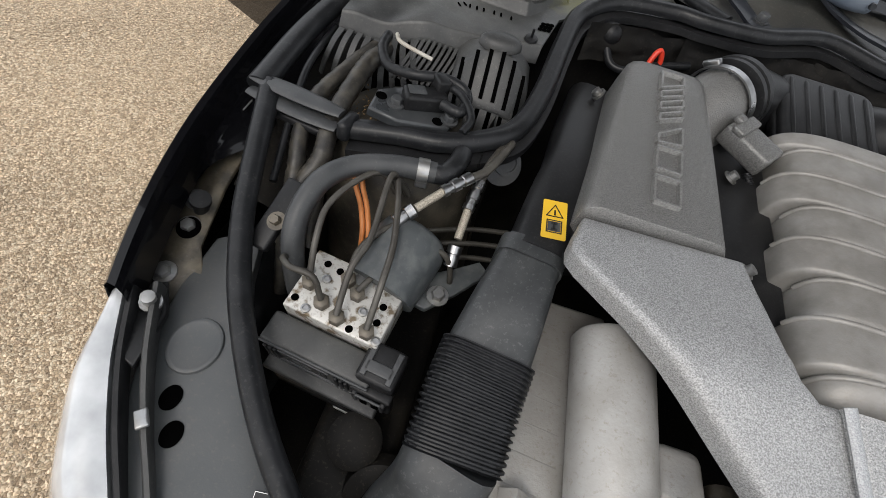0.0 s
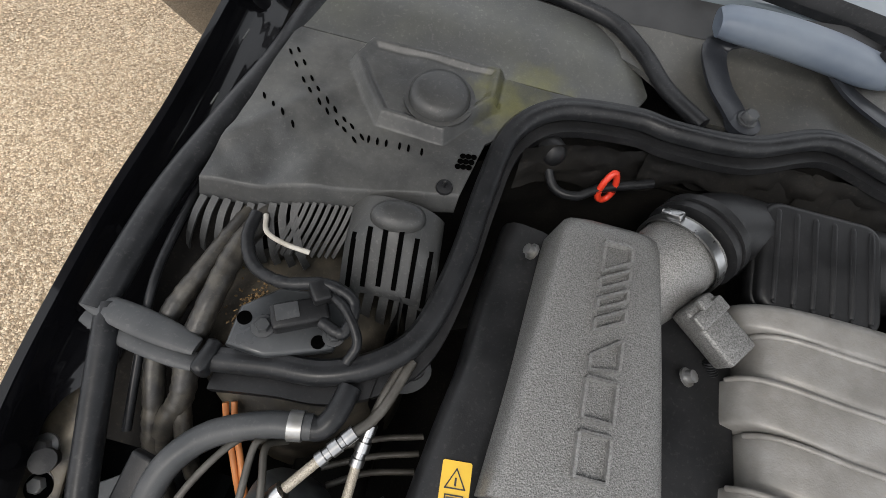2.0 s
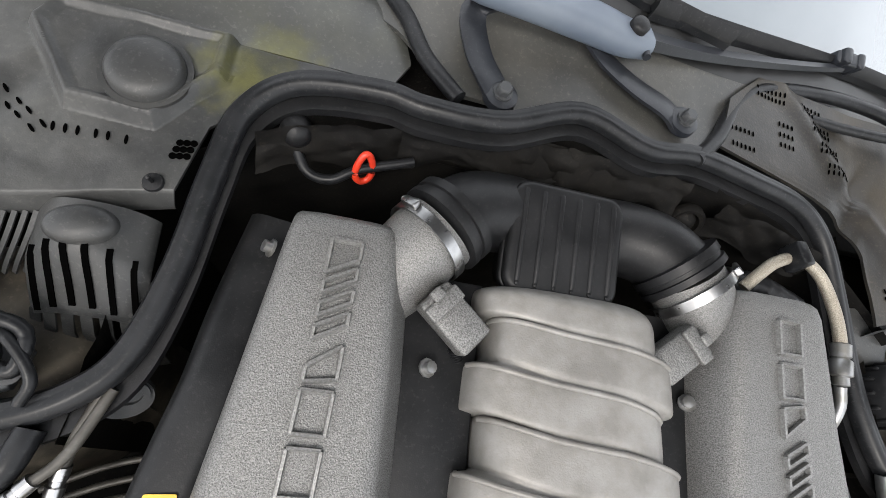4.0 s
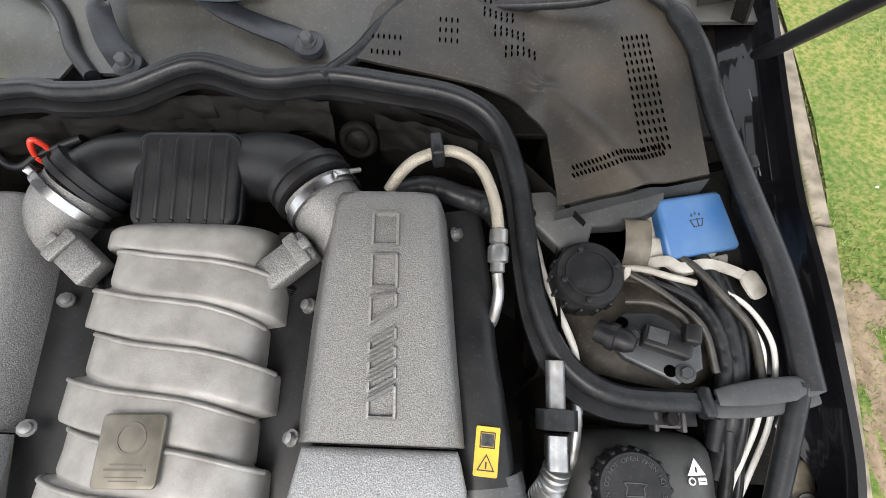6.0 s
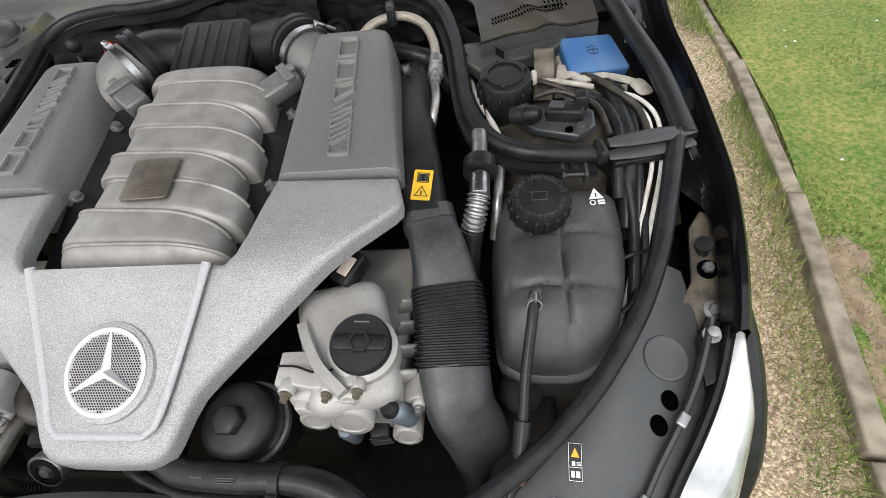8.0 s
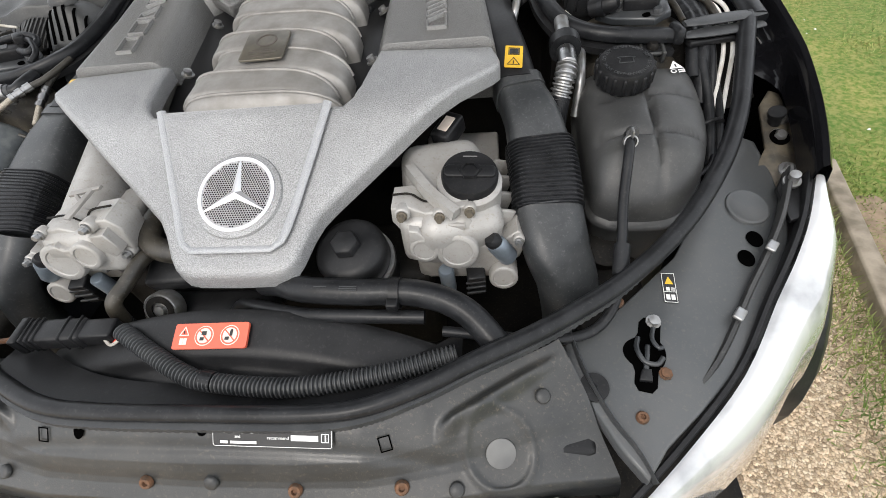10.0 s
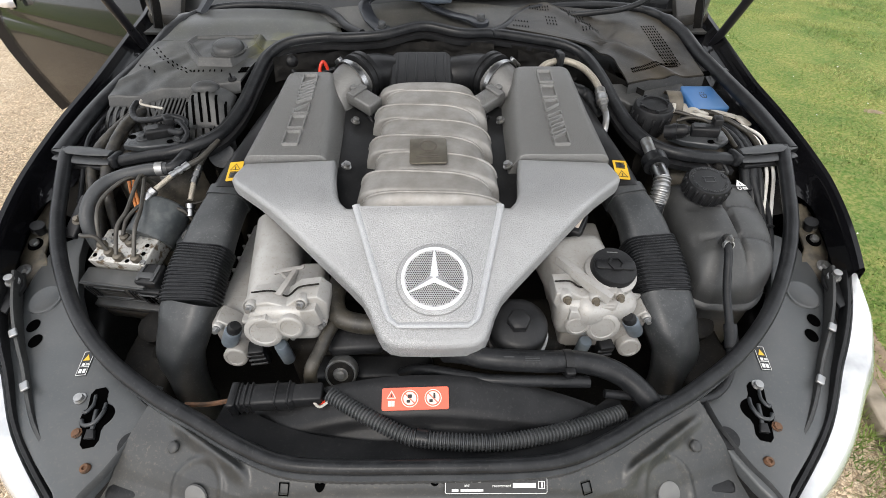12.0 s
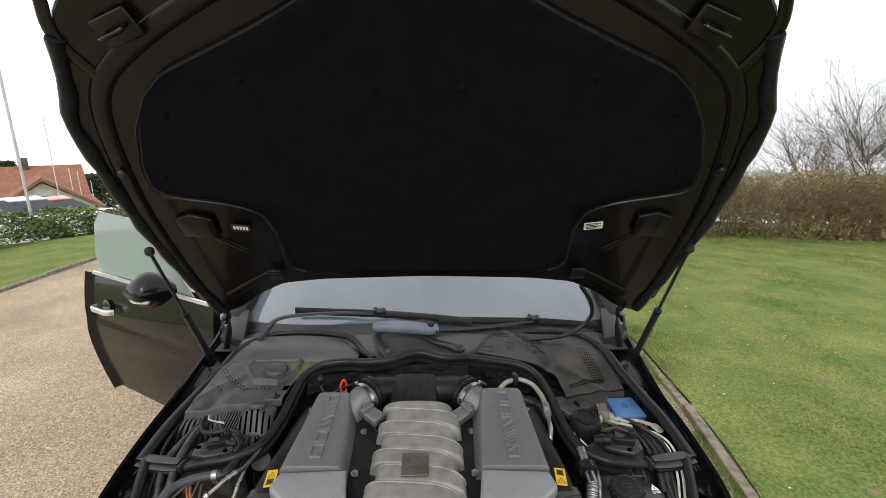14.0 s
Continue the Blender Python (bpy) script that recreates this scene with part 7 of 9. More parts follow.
part("bowl", revolve([(0.035, 0), (0.045, 0.012), (0.04, 0.03), (0.015, 0.036), (0.0005, 0.036)], 28), "dark", horn, m=pose(-0.455, 0.295, 0.66, 40, 0, 0))
for side in (-1, 1):
    apron = thing("inner_apron", "dark stained inner panel beside the engine", "inner panel", "pair of inner panels")
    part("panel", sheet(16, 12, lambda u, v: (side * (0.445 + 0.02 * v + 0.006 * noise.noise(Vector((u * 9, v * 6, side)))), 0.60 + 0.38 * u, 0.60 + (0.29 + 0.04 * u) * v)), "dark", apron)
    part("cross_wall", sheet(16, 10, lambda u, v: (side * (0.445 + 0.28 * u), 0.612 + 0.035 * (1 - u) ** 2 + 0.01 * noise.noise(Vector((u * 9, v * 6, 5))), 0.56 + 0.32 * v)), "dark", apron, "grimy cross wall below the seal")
grom = thing("hose_grommet", "grey rubber grommet round the brake pipes", "grommet")
part("plate", join(disc(0.026, 0.006, 26), ring(0.012, 0.018, 0.009, 20, at=(0.006, 0.004))), "rubber_grey", grom, m=pose(-0.437, 0.648, 0.865, 55, 0, 25))

# ---- strut towers ----
for side in (-1, 1):
    tower = thing("strut_tower", "grimy black suspension strut tower", "strut tower", "pair of strut towers")
    tp = (side * 0.575, 0.70 if side < 0 else 0.70, 0.86)
    part("dome", revolve([(0.13, -0.25), (0.115, -0.04), (0.10, -0.012), (0.06, 0.004), (0.0005, 0.008)], 36), "tower_tan", tower, m=Matrix.Translation(tp))
    shift(tower, 0.010, -0.018, 0.008) if side < 0 else None
    pm = pose(side * 0.575, 0.672, 0.888, 6, side * -6, 18 if side < 0 else -32)
    pl = part("sensor_bracket", prism([(-0.055, -0.022), (-0.02, -0.035), (0.045, -0.03), (0.06, 0.0), (0.045, 0.03), (-0.01, 0.035), (-0.045, 0.016)], 0, 0.012, 0.004), "bracket_steel", tower, "dark painted steel bracket", m=pm)
    part("sensor", box(0.055, 0.026, 0.022, 0.004), "plastic", pl, "black sensor with a plug", m=pm @ pose(0.012, 0.004, 0.02, 0, 0, 12))
    part("sensor_plug", box(0.018, 0.022, 0.024, 0.003), "plastic", pl, m=pm @ pose(0.03, 0.022, 0.032, 0, 0, 20))
    part("sensor_label", prism(rounded(0.022, 0.016, 0.001), 0, 0.0006, 0), "rubber_grey", pl, "grey label", m=pm @ pose(0.0, 0.004, 0.0315, 0, 0, 12))
    repeat("bolt", bolt_mesh(0.0075, 1.5), "rubber_grey", pl, [pm @ Matrix.Translation((-0.022, -0.006, 0.012)), pm @ Matrix.Translation((0.045, -0.016, 0.012))])
    repeat("hole", finish(disc(0.007, 0.0006, 18)), "hole_shade", pl, [pm @ Matrix.Translation((-0.04, 0.003, 0.0122)), pm @ Matrix.Translation((0.03, -0.022, 0.0122))])
lead = loom_thing("sensor_lead", "black cable looping over the strut tower", "cable", [([(-0.64, 0.765, 0.93), (-0.638, 0.735, 0.925), (-0.62, 0.71, 0.918), (-0.585, 0.70, 0.922), (-0.545, 0.708, 0.925), (-0.515, 0.70, 0.918), (-0.515, 0.67, 0.91), (-0.54, 0.675, 0.91)], 0.0065), ([(-0.545, 0.705, 0.92), (-0.52, 0.69, 0.92), (-0.50, 0.665, 0.91), (-0.505, 0.645, 0.90)], 0.005)])
tie = loom_thing("white_tie", "white plastic tie strip", "cable tie", [([(-0.628, 0.762, 0.935), (-0.618, 0.742, 0.937), (-0.597, 0.735, 0.935), (-0.572, 0.735, 0.93)], 0.0026)], "white_plastic")
dirt = thing("leaf_litter", "dry brown leaf crumbs on the strut tower", "debris", kind="stuff")
rnd = random.Random(5)
for ob in (lead, tie, dirt):
    shift(ob, 0.010, -0.018, 0.008)
part("crumbs", join(*[moved(box(rnd.uniform(0.001, 0.0035), rnd.uniform(0.001, 0.002), 0.001, 0), pose(-0.618 + rnd.gauss(0, 0.012), 0.69 + rnd.gauss(0, 0.014), 0.868 + rnd.random() * 0.006, rnd.uniform(-30, 30), rnd.uniform(-30, 30), rnd.uniform(0, 180))) for _ in range(190)]), "dirt", dirt, smooth=False)

# ---- right corner of the bay ----
res = thing("steering_reservoir", "black round fluid reservoir with a flat cap", "reservoir")
rm = pose(0.494, 0.75, 0.915, 6, 0, 0)
part("bottle", revolve([(0.036, -0.10), (0.038, -0.02), (0.0005, -0.02)], 32), "plastic", res, m=rm)
c = part("reservoir_cap", revolve([(0.041, -0.045), (0.043, -0.044), (0.042, 0.002), (0.039, 0.006), (0.0005, 0.007)], 36), "plastic", res, "dusty black cap", m=rm)
part("cap_ring", loft_ring(0.027, 0.030, 0.004, 36, (0, 0)), "plastic", c, m=rm @ Matrix.Translation((0, 0, 0.0055)))
repeat("grip", finish(box(0.006, 0.005, 0.03, 0.0015, 1)), "plastic", c, [rm @ Matrix.Rotation(2 * math.pi * i / 14, 4, "Z") @ Matrix.Translation((0.0425, 0, -0.022)) for i in range(14)])
repeat("cap_stud", finish(revolve([(0.004, 0), (0.004, 0.004), (0.0005, 0.005)], 10)), "plastic", c, [rm @ Matrix.Translation((0.033 * math.cos(a), 0.033 * math.sin(a), 0.006)) for a in (0.3, 1.9, 3.4, 4.6)])
part("valve", revolve([(0.006, 0), (0.006, 0.012), (0.004, 0.02), (0.0005, 0.02)], 12), "white_plastic", res, m=pose(0.54, 0.755, 0.90, 0, 0, 0))
clipb = thing("metal_clip", "bent brown spring-steel clip", "clip")
part("clip", sweep(smooth_path([(0.567, 0.828, 0.905), (0.566, 0.82, 0.928), (0.564, 0.79, 0.925), (0.563, 0.77, 0.905), (0.562, 0.76, 0.87)], 6), [(-0.016, -0.001), (0.016, -0.001), (0.016, 0.001), (-0.016, 0.001)]), "brown_metal", clipb)
wash = thing("washer_bottle", "white washer bottle neck with a blue cap", "washer bottle")
wm = pose(0.647, 0.832, 0.894, 17, 6, 15) @ Matrix.Diagonal((0.94, 0.92, 1, 1))
bc = part("blue_cap", prism([(-0.056, -0.04), (-0.05, -0.044), (0.052, -0.046), (0.058, -0.04), (0.050, 0.036), (0.044, 0.042), (-0.046, 0.044), (-0.052, 0.038)], 0, 0.018, 0.006, 3), "blue", wash, "faded blue plastic cap with a wash symbol", m=wm)
part("wash_symbol", moved(join(frame_outline([(-0.010, 0.0), (0.010, 0.0), (0.006, -0.010), (-0.006, -0.010)], 0.0013, 0.0006), bars([(0.001, -0.004, 0.001, 0.012), (-0.006, 0.007, 0.002, 0.004), (0, 0.009, 0.002, 0.004), (0.006, 0.007, 0.002, 0.004)], 0.0006)), Matrix.Translation((0.0, 0.006, 0.018))), "black_print", bc, m=wm)
part("bottle_neck", join(prism([(-0.062, -0.03), (-0.04, -0.052), (0.03, -0.052), (0.045, -0.04), (0.04, 0.03), (-0.055, 0.03)], -0.05, -0.001, 0.006), box(0.13, 0.02, 0.006, 0.002, at=(0.0, -0.06, -0.02))), "white_plastic", wash, "white bottle neck", m=wm)
part("white_bracket", sweep(smooth_path([(0.585, 0.775, 0.895), (0.605, 0.775, 0.905), (0.625, 0.768, 0.90), (0.66, 0.775, 0.898), (0.70, 0.765, 0.892), (0.722, 0.75, 0.885)], 5), [(-0.007, -0.002), (0.007, -0.002), (0.007, 0.002), (-0.007, 0.002)]), "white_plastic", wash, "chipped white bracket")
part("bracket_tab", prism(rounded(0.03, 0.036, 0.01), 0, 0.004, 0.001), "white_plastic", wash, m=pose(0.716, 0.752, 0.886, 12, 10, 30))
part("white_panel", box(0.035, 0.05, 0.03, 0.004), "white_plastic", wash, m=pose(0.603, 0.79, 0.882, 20, 0, -10))
loom_thing("washer_hoses", "two thin white plastic pipes", "pipe", [([(0.672, 0.75, 0.885), (0.702, 0.72, 0.890), (0.720, 0.68, 0.888), (0.724, 0.64, 0.872), (0.715, 0.59, 0.855), (0.70, 0.54, 0.825), (0.68, 0.47, 0.77), (0.66, 0.40, 0.69)], 0.0034), ([(0.664, 0.745, 0.885), (0.690, 0.715, 0.889), (0.708, 0.675, 0.886), (0.711, 0.64, 0.870), (0.702, 0.59, 0.853), (0.686, 0.54, 0.823), (0.666, 0.47, 0.77), (0.646, 0.40, 0.69)], 0.0034)], "white_pipe")
loom_thing("hose_bundle", "dusty dark hoses beside the washer bottle", "hose bundle", [
    ([(0.655, 0.79, 0.885), (0.668, 0.75, 0.885), (0.675, 0.70, 0.88), (0.678, 0.645, 0.872), (0.672, 0.59, 0.85), (0.665, 0.53, 0.80)], 0.013),
    ([(0.675, 0.785, 0.885), (0.686, 0.74, 0.885), (0.692, 0.69, 0.88), (0.688, 0.64, 0.872), (0.684, 0.58, 0.85), (0.68, 0.52, 0.80)], 0.006),
    ([(0.60, 0.77, 0.885), (0.635, 0.735, 0.885), (0.656, 0.70, 0.885), (0.664, 0.655, 0.878), (0.657, 0.61, 0.865), (0.655, 0.56, 0.83)], 0.010),
    ([(0.57, 0.755, 0.895), (0.61, 0.74, 0.895), (0.645, 0.72, 0.89), (0.66, 0.695, 0.885)], 0.005)], "rubber")
loom_thing("vacuum_hoses", "thin brown and black hoses crossing the strut tower", "hose", [
    ([(0.52, 0.775, 0.905), (0.56, 0.75, 0.91), (0.60, 0.725, 0.905), (0.635, 0.69, 0.90), (0.648, 0.64, 0.885)], 0.0048),
    ([(0.545, 0.72, 0.905), (0.575, 0.715, 0.915), (0.605, 0.70, 0.912), (0.62, 0.675, 0.90)], 0.0042),
    ([(0.61, 0.80, 0.89), (0.64, 0.77, 0.90), (0.668, 0.73, 0.90), (0.70, 0.69, 0.888), (0.705, 0.63, 0.875)], 0.0055)], "brown_hose")
conn = thing("wiring_plug", "small black wiring plug beside the seal", "plug")
part("plug_body", revolve([(0.014, -0.02), (0.015, 0.0), (0.013, 0.018), (0.008, 0.026), (0.0005, 0.027)], 16), "plastic", conn, m=pose(0.525, 0.675, 0.905, 70, 0, 60))
part("plug_collar", revolve([(0.017, -0.004), (0.017, 0.004), (0.014, 0.005)], 16), "rubber", conn, m=pose(0.525, 0.675, 0.905, 70, 0, 60))
loom_thing("pale_tube", "pale yellowed tube over the strut tower", "pipe", [([(0.535, 0.765, 0.90), (0.57, 0.765, 0.902), (0.61, 0.755, 0.90), (0.64, 0.75, 0.895)], 0.0045)], "white_plastic")
loom_thing("lower_wiring", "dark wiring hanging beside the coolant tank", "wiring loom", [([(0.668, 0.58, 0.85), (0.672, 0.52, 0.81), (0.665, 0.45, 0.77), (0.655, 0.38, 0.72)], 0.008), ([(0.69, 0.57, 0.83), (0.685, 0.50, 0.80), (0.675, 0.43, 0.75)], 0.006), ([(0.64, 0.47, 0.80), (0.665, 0.475, 0.81), (0.685, 0.485, 0.80)], 0.003), ([(0.63, 0.40, 0.76), (0.655, 0.42, 0.77), (0.67, 0.45, 0.77)], 0.0035)])
ac = thing("air_conditioning_pipe", "silver pipe fitting with a black rubber collar and hose", "pipe")
part("upper_pipe", tube([(0.453, 0.668, 0.885), (0.453, 0.645, 0.88), (0.452, 0.60, 0.874)], 0.0115, 18), "zinc", ac, "dull silver pipe")
part("collar", moved(revolve([(0.014, -0.012), (0.024, -0.011), (0.024, 0.011), (0.014, 0.012)], 22), along((0.453, 0.62, 0.876), (0.452, 0.585, 0.872), 0.5)), "rubber", ac, "black rubber collar")
part("nut", moved(revolve([(0.012, -0.02), (0.0145, -0.018), (0.0145, 0.018), (0.012, 0.02)], 14), along((0.452, 0.59, 0.873), (0.451, 0.545, 0.868), 0.5)), "steel", ac, "bright steel nut")
part("bellows", corrugated([(0.451, 0.552, 0.868), (0.446, 0.535, 0.855), (0.438, 0.52, 0.83)], 0.0145, 0.007, 0.004, 18), "zinc", ac, "ribbed silver sleeve")
part("hose", tube([(0.44, 0.523, 0.835), (0.434, 0.505, 0.80), (0.43, 0.47, 0.75), (0.43, 0.42, 0.68)], 0.016, 16), "rubber", ac)
loom_thing("white_pipe", "white plastic pipe inside the rear seal", "pipe", [([(0.440, 0.83, 0.875), (0.444, 0.80, 0.885), (0.450, 0.762, 0.887), (0.464, 0.718, 0.886), (0.482, 0.668, 0.882), (0.49, 0.64, 0.86)], 0.0048)], "white_pipe")
loom_thing("silver_pipe", "thin bare aluminium pipe", "pipe", [([(0.486, 0.64, 0.868), (0.484, 0.60, 0.868), (0.478, 0.545, 0.85), (0.472, 0.52, 0.80)], 0.0075)], "zinc")
bh = thing("braided_hose", "braided steel hose arching behind the engine", "hose")
BR = [(0.245, 0.85, 0.945), (0.262, 0.868, 0.96), (0.285, 0.885, 0.968), (0.325, 0.897, 0.968), (0.362, 0.88, 0.96), (0.382, 0.835, 0.95), (0.388, 0.79, 0.94)]
part("braid", tube(BR, 0.0078, 14), "braid", bh, "braided steel sleeve")
part("fitting", join(moved(revolve([(0.008, -0.03), (0.0115, -0.028), (0.0115, -0.012), (0.009, -0.010), (0.013, -0.006), (0.013, 0.012), (0.009, 0.014), (0.0095, 0.024), (0.006, 0.026)], 14), along((0.388, 0.80, 0.942), (0.386, 0.74, 0.925), 0.5))), "zinc", bh, "silver end fitting")
part("pipe", tube([(0.386, 0.745, 0.926), (0.388, 0.72, 0.915), (0.382, 0.695, 0.895), (0.375, 0.69, 0.87), (0.368, 0.70, 0.85)], 0.007, 12), "zinc", bh)
part("rubber_clip", box(0.016, 0.034, 0.034, 0.004), "rubber", bh, "black rubber clip", m=pose(0.308, 0.893, 0.975, 0, 0, 10))
loom_thing("rear_hose", "thick dark hose behind the intake cover", "hose", [([(0.24, 0.87, 0.90), (0.29, 0.875, 0.915), (0.34, 0.86, 0.915), (0.38, 0.85, 0.90), (0.41, 0.83, 0.86)], 0.017)])

for ob, dx, dy, dz in ((ac, 0.002, -0.022, 0.014), (res, 0.004, -0.004, 0.010), (tank, 0.014, 0, -0.006), (vent, 0.012, 0.004, -0.010)):
    shift(ob, dx, dy, dz)

# ---- fan shroud and front hoses ----
shroud = thing("fan_shroud", "black plastic radiator fan shroud", "fan shroud")


def shroud_place(u, v):
    x = -0.27 + 0.55 * u
    y = lerp_table([(0, 0.185), (0.3, 0.175), (0.55, 0.12), (0.75, 0.10), (1, 0.055)], v)[0] - 0.35 * (x - 0.005) ** 2
    z = lerp_table([(0, 0.70), (0.25, 0.752), (0.32, 0.758), (0.55, 0.742), (0.62, 0.728), (0.8, 0.715), (1, 0.705)], v)[0] - 0.75 * (x - 0.005) ** 2
    return (x, y, z)


part("shroud_top", sheet(50, 24, shroud_place, 0.006), "plastic", shroud)
part("radiator_top", box(0.9, 0.12, 0.05, 0.01, at=(0, 0.09, 0.655)), "plastic", shroud)
part("air_guide", sheet(40, 6, lambda u, v: (-0.30 + 0.60 * u, 0.035 + 0.055 * v + 0.6 * abs(u - 0.5) ** 3, 0.735 - 0.015 * v)), "plastic", shroud, "flat black air guide")
rm2 = normal_pose(shroud_place, 0.472, 0.46, lift=0.0045)
lab = part("warning_label", prism(rounded(0.098, 0.032, 0.003), -0.003, 0.0008, 0), "red", shroud, "red warning label with white pictograms", m=rm2)
pic = rm2 @ Matrix.Translation((0, 0, 0.0009))
tri3 = [(-0.041, 0.0012), (-0.029, 0.0012), (-0.035, 0.0115)]
part("pictogram_triangle", frame_outline(tri3, 0.0012, 0.0004), "label_white", lab, m=pic)
for x in (-0.0375, -0.0325):
    part("pictogram_page", bars([(x, -0.0065, 0.0045, 0.008)], 0.0004), "label_white", lab, m=pic)
for x in (-0.008, 0.026):
    part("pictogram_disc", disc(0.0125, 0.0004, 28, at=(x, 0)), "label_white", lab, m=pic)
part("pictogram_lines", join(ring(0.0095, 0.0112, 0.0004, 28, at=(-0.008, 0)), ring(0.0095, 0.0112, 0.0004, 28, at=(0.026, 0)), moved(box(0.02, 0.0014, 0.0004, 0), pose(-0.008, 0, 0.0002, 0, 0, -45)), moved(box(0.02, 0.0014, 0.0004, 0), pose(0.026, 0, 0.0002, 0, 0, -45))), "red", lab, m=pic @ Matrix.Translation((0, 0, 0.0005)))
for q in ((-0.008, 0.003, 0.006, 0.005), (-0.010, -0.004, 0.005, 0.004), (0.023, -0.004, 0.005, 0.004), (0.028, 0.003, 0.003, 0.008), (-0.035, 0.0045, 0.001, 0.004)):
    part("pictogram_shape", bars([q], 0.0004), "black_print", lab, m=pic @ Matrix.Translation((0, 0, 0.001)))
loom = thing("wiring_conduit", "ribbed black wiring conduit across the front of the bay", "conduit")
part("conduit", corrugated([(-0.142, 0.138, 0.760), (-0.095, 0.112, 0.756), (-0.04, 0.085, 0.75), (0.0, 0.075, 0.748), (0.10, 0.070, 0.747), (0.20, 0.086, 0.747), (0.29, 0.112, 0.748)], 0.0105, 0.0052, 0.003), "rubber_grey", loom, "ribbed plastic conduit")
part("tape_band", tube([(-0.012, 0.078, 0.7485), (0.004, 0.0755, 0.748)], 0.0125, 12, 3), "rubber", loom)
repeat("connector_rib", finish(box(0.003, 0.036, 0.028, 0.001, 1)), "plastic", loom, [pose(-0.235, 0.137, 0.757, 0, 0, 3) @ Matrix.Translation((x, 0, 0.001)) for x in (-0.036, -0.028, -0.020, 0.016, 0.034)])
part("connector", join(box(0.085, 0.034, 0.026, 0.005), box(0.045, 0.028, 0.022, 0.003, at=(0.06, 0, 0)), box(0.012, 0.04, 0.03, 0.003, at=(-0.046, 0, 0))), "plastic", loom, "black plug connector", m=pose(-0.235, 0.137, 0.757, 0, 0, 3))
for i, (mt, dy) in enumerate((("rubber", 0.008), ("red_plastic", -0.006), ("white_plastic", -0.010), ("rubber", 0.0))):
    part("wire", tube([(-0.165, 0.139 + dy, 0.757), (-0.155, 0.138 + dy * 1.5, 0.752), (-0.14, 0.136 + dy * 0.5, 0.758)], 0.0022 if mt != "rubber" else 0.0035, 6), mt, loom)
part("wire_left", tube([(-0.28, 0.135, 0.755), (-0.32, 0.13, 0.75), (-0.36, 0.135, 0.74)], 0.004, 6), "rust", loom)
chose = thing("coolant_hose", "thick black coolant hose with a plastic clip", "hose")
part("hose", tube([(0.02, 0.195, 0.765), (0.05, 0.183, 0.778), (0.09, 0.168, 0.785), (0.16, 0.163, 0.785), (0.23, 0.162, 0.783), (0.285, 0.145, 0.775), (0.325, 0.11, 0.755), (0.345, 0.085, 0.72)], 0.0168, 18), "rubber", chose)
part("spring_clamp", moved(loft_ring(0.013, 0.0145, 0.012, 22, (0, 0)), along((0.03, 0.19, 0.77), (0.05, 0.182, 0.778), 0)), "zinc", chose)
part("hose_clip", join(moved(loft_ring(0.0172, 0.0197, 0.012, 22, (0, 0)), along((0.20, 0.162, 0.784), (0.22, 0.162, 0.784), 0)), box(0.014, 0.012, 0.012, 0.002, at=(0.205, 0.14, 0.79))), "plastic", chose, "black plastic clip")
part("hose_print", moved(bars([(0, 0.002, 0.016, 0.0018), (0.035, 0.002, 0.022, 0.0012), (0.035, -0.0005, 0.022, 0.0012), (0.035, -0.003, 0.022, 0.0012)], 0.0003), pose(0.115, 0.158, 0.8018, 10, 0, -1)), "rubber_grey", chose, "faint print bars")
part("lower_hose", tube([(-0.06, 0.20, 0.69), (-0.02, 0.182, 0.735), (0.02, 0.165, 0.752), (0.08, 0.148, 0.76), (0.16, 0.143, 0.762), (0.24, 0.142, 0.76)], 0.009, 12), "rubber", chose)

for ob, dx, dy, dz in ((shroud, -0.004, 0, 0.016), (loom, 0, 0.010, 0.004), (chose, 0.010, 0.026, 0)):
    shift(ob, dx, dy, dz)

# ---- scuttle covers ----
FIELD = [(-0.596, 0.988), (-0.538, 0.907), (-0.456, 0.904), (-0.404, 0.972), (-0.404, 1.03), (-0.58, 1.03)]


def left_cover(u, v):
    y0 = lerp_table([(0, 0.778), (0.4, 0.795), (0.75, 0.822), (1, 0.838)], u)[0]
    y = y0 + (1.025 - y0) * v
    xl, xr = -0.698 + 0.022 * v, lerp_table([(0.83, -0.425), (0.92, -0.408), (0.965, -0.355), (0.985, -0.275), (1.03, -0.235)], y)[0]
    x = xl + (xr - xl) * u
    z = 0.922 + 0.15 * (y - 0.78)
    # raised six-sided field round the dome
    inside = 1.0
    for (ax, ay), (bx, by) in zip(FIELD, FIELD[1:] + FIELD[:1]):
        ln = math.hypot(bx - ax, by - ay)
        inside = min(inside, ((bx - ax) * (y - ay) - (by - ay) * (x - ax)) / ln)
    z += 0.016 * max(0, min(1, (inside + 0.001) / 0.009)) - 0.006 * max(0, min(1, (inside - 0.012) / 0.006))
    z += 0.006 * math.exp(-((x + 0.60 + 0.4 * (y - 0.85)) / 0.03) ** 2) * (1 - v)
    z += 0.007 * math.exp(-((x + 0.655 - 0.9 * (y - 0.88)) / 0.016) ** 2) * (1 - v) - 0.005 * math.exp(-((x + 0.60 - 0.5 * (y - 0.88)) / 0.02) ** 2) * (1 - v)
    z += 0.0035 * noise.noise(Vector((x * 13, y * 13, 2))) + 0.0012 * noise.noise(Vector((x * 40, y * 40, 6)))
    z -= 0.02 * max(0, 0.04 - v) / 0.04
    return (x, y, z)


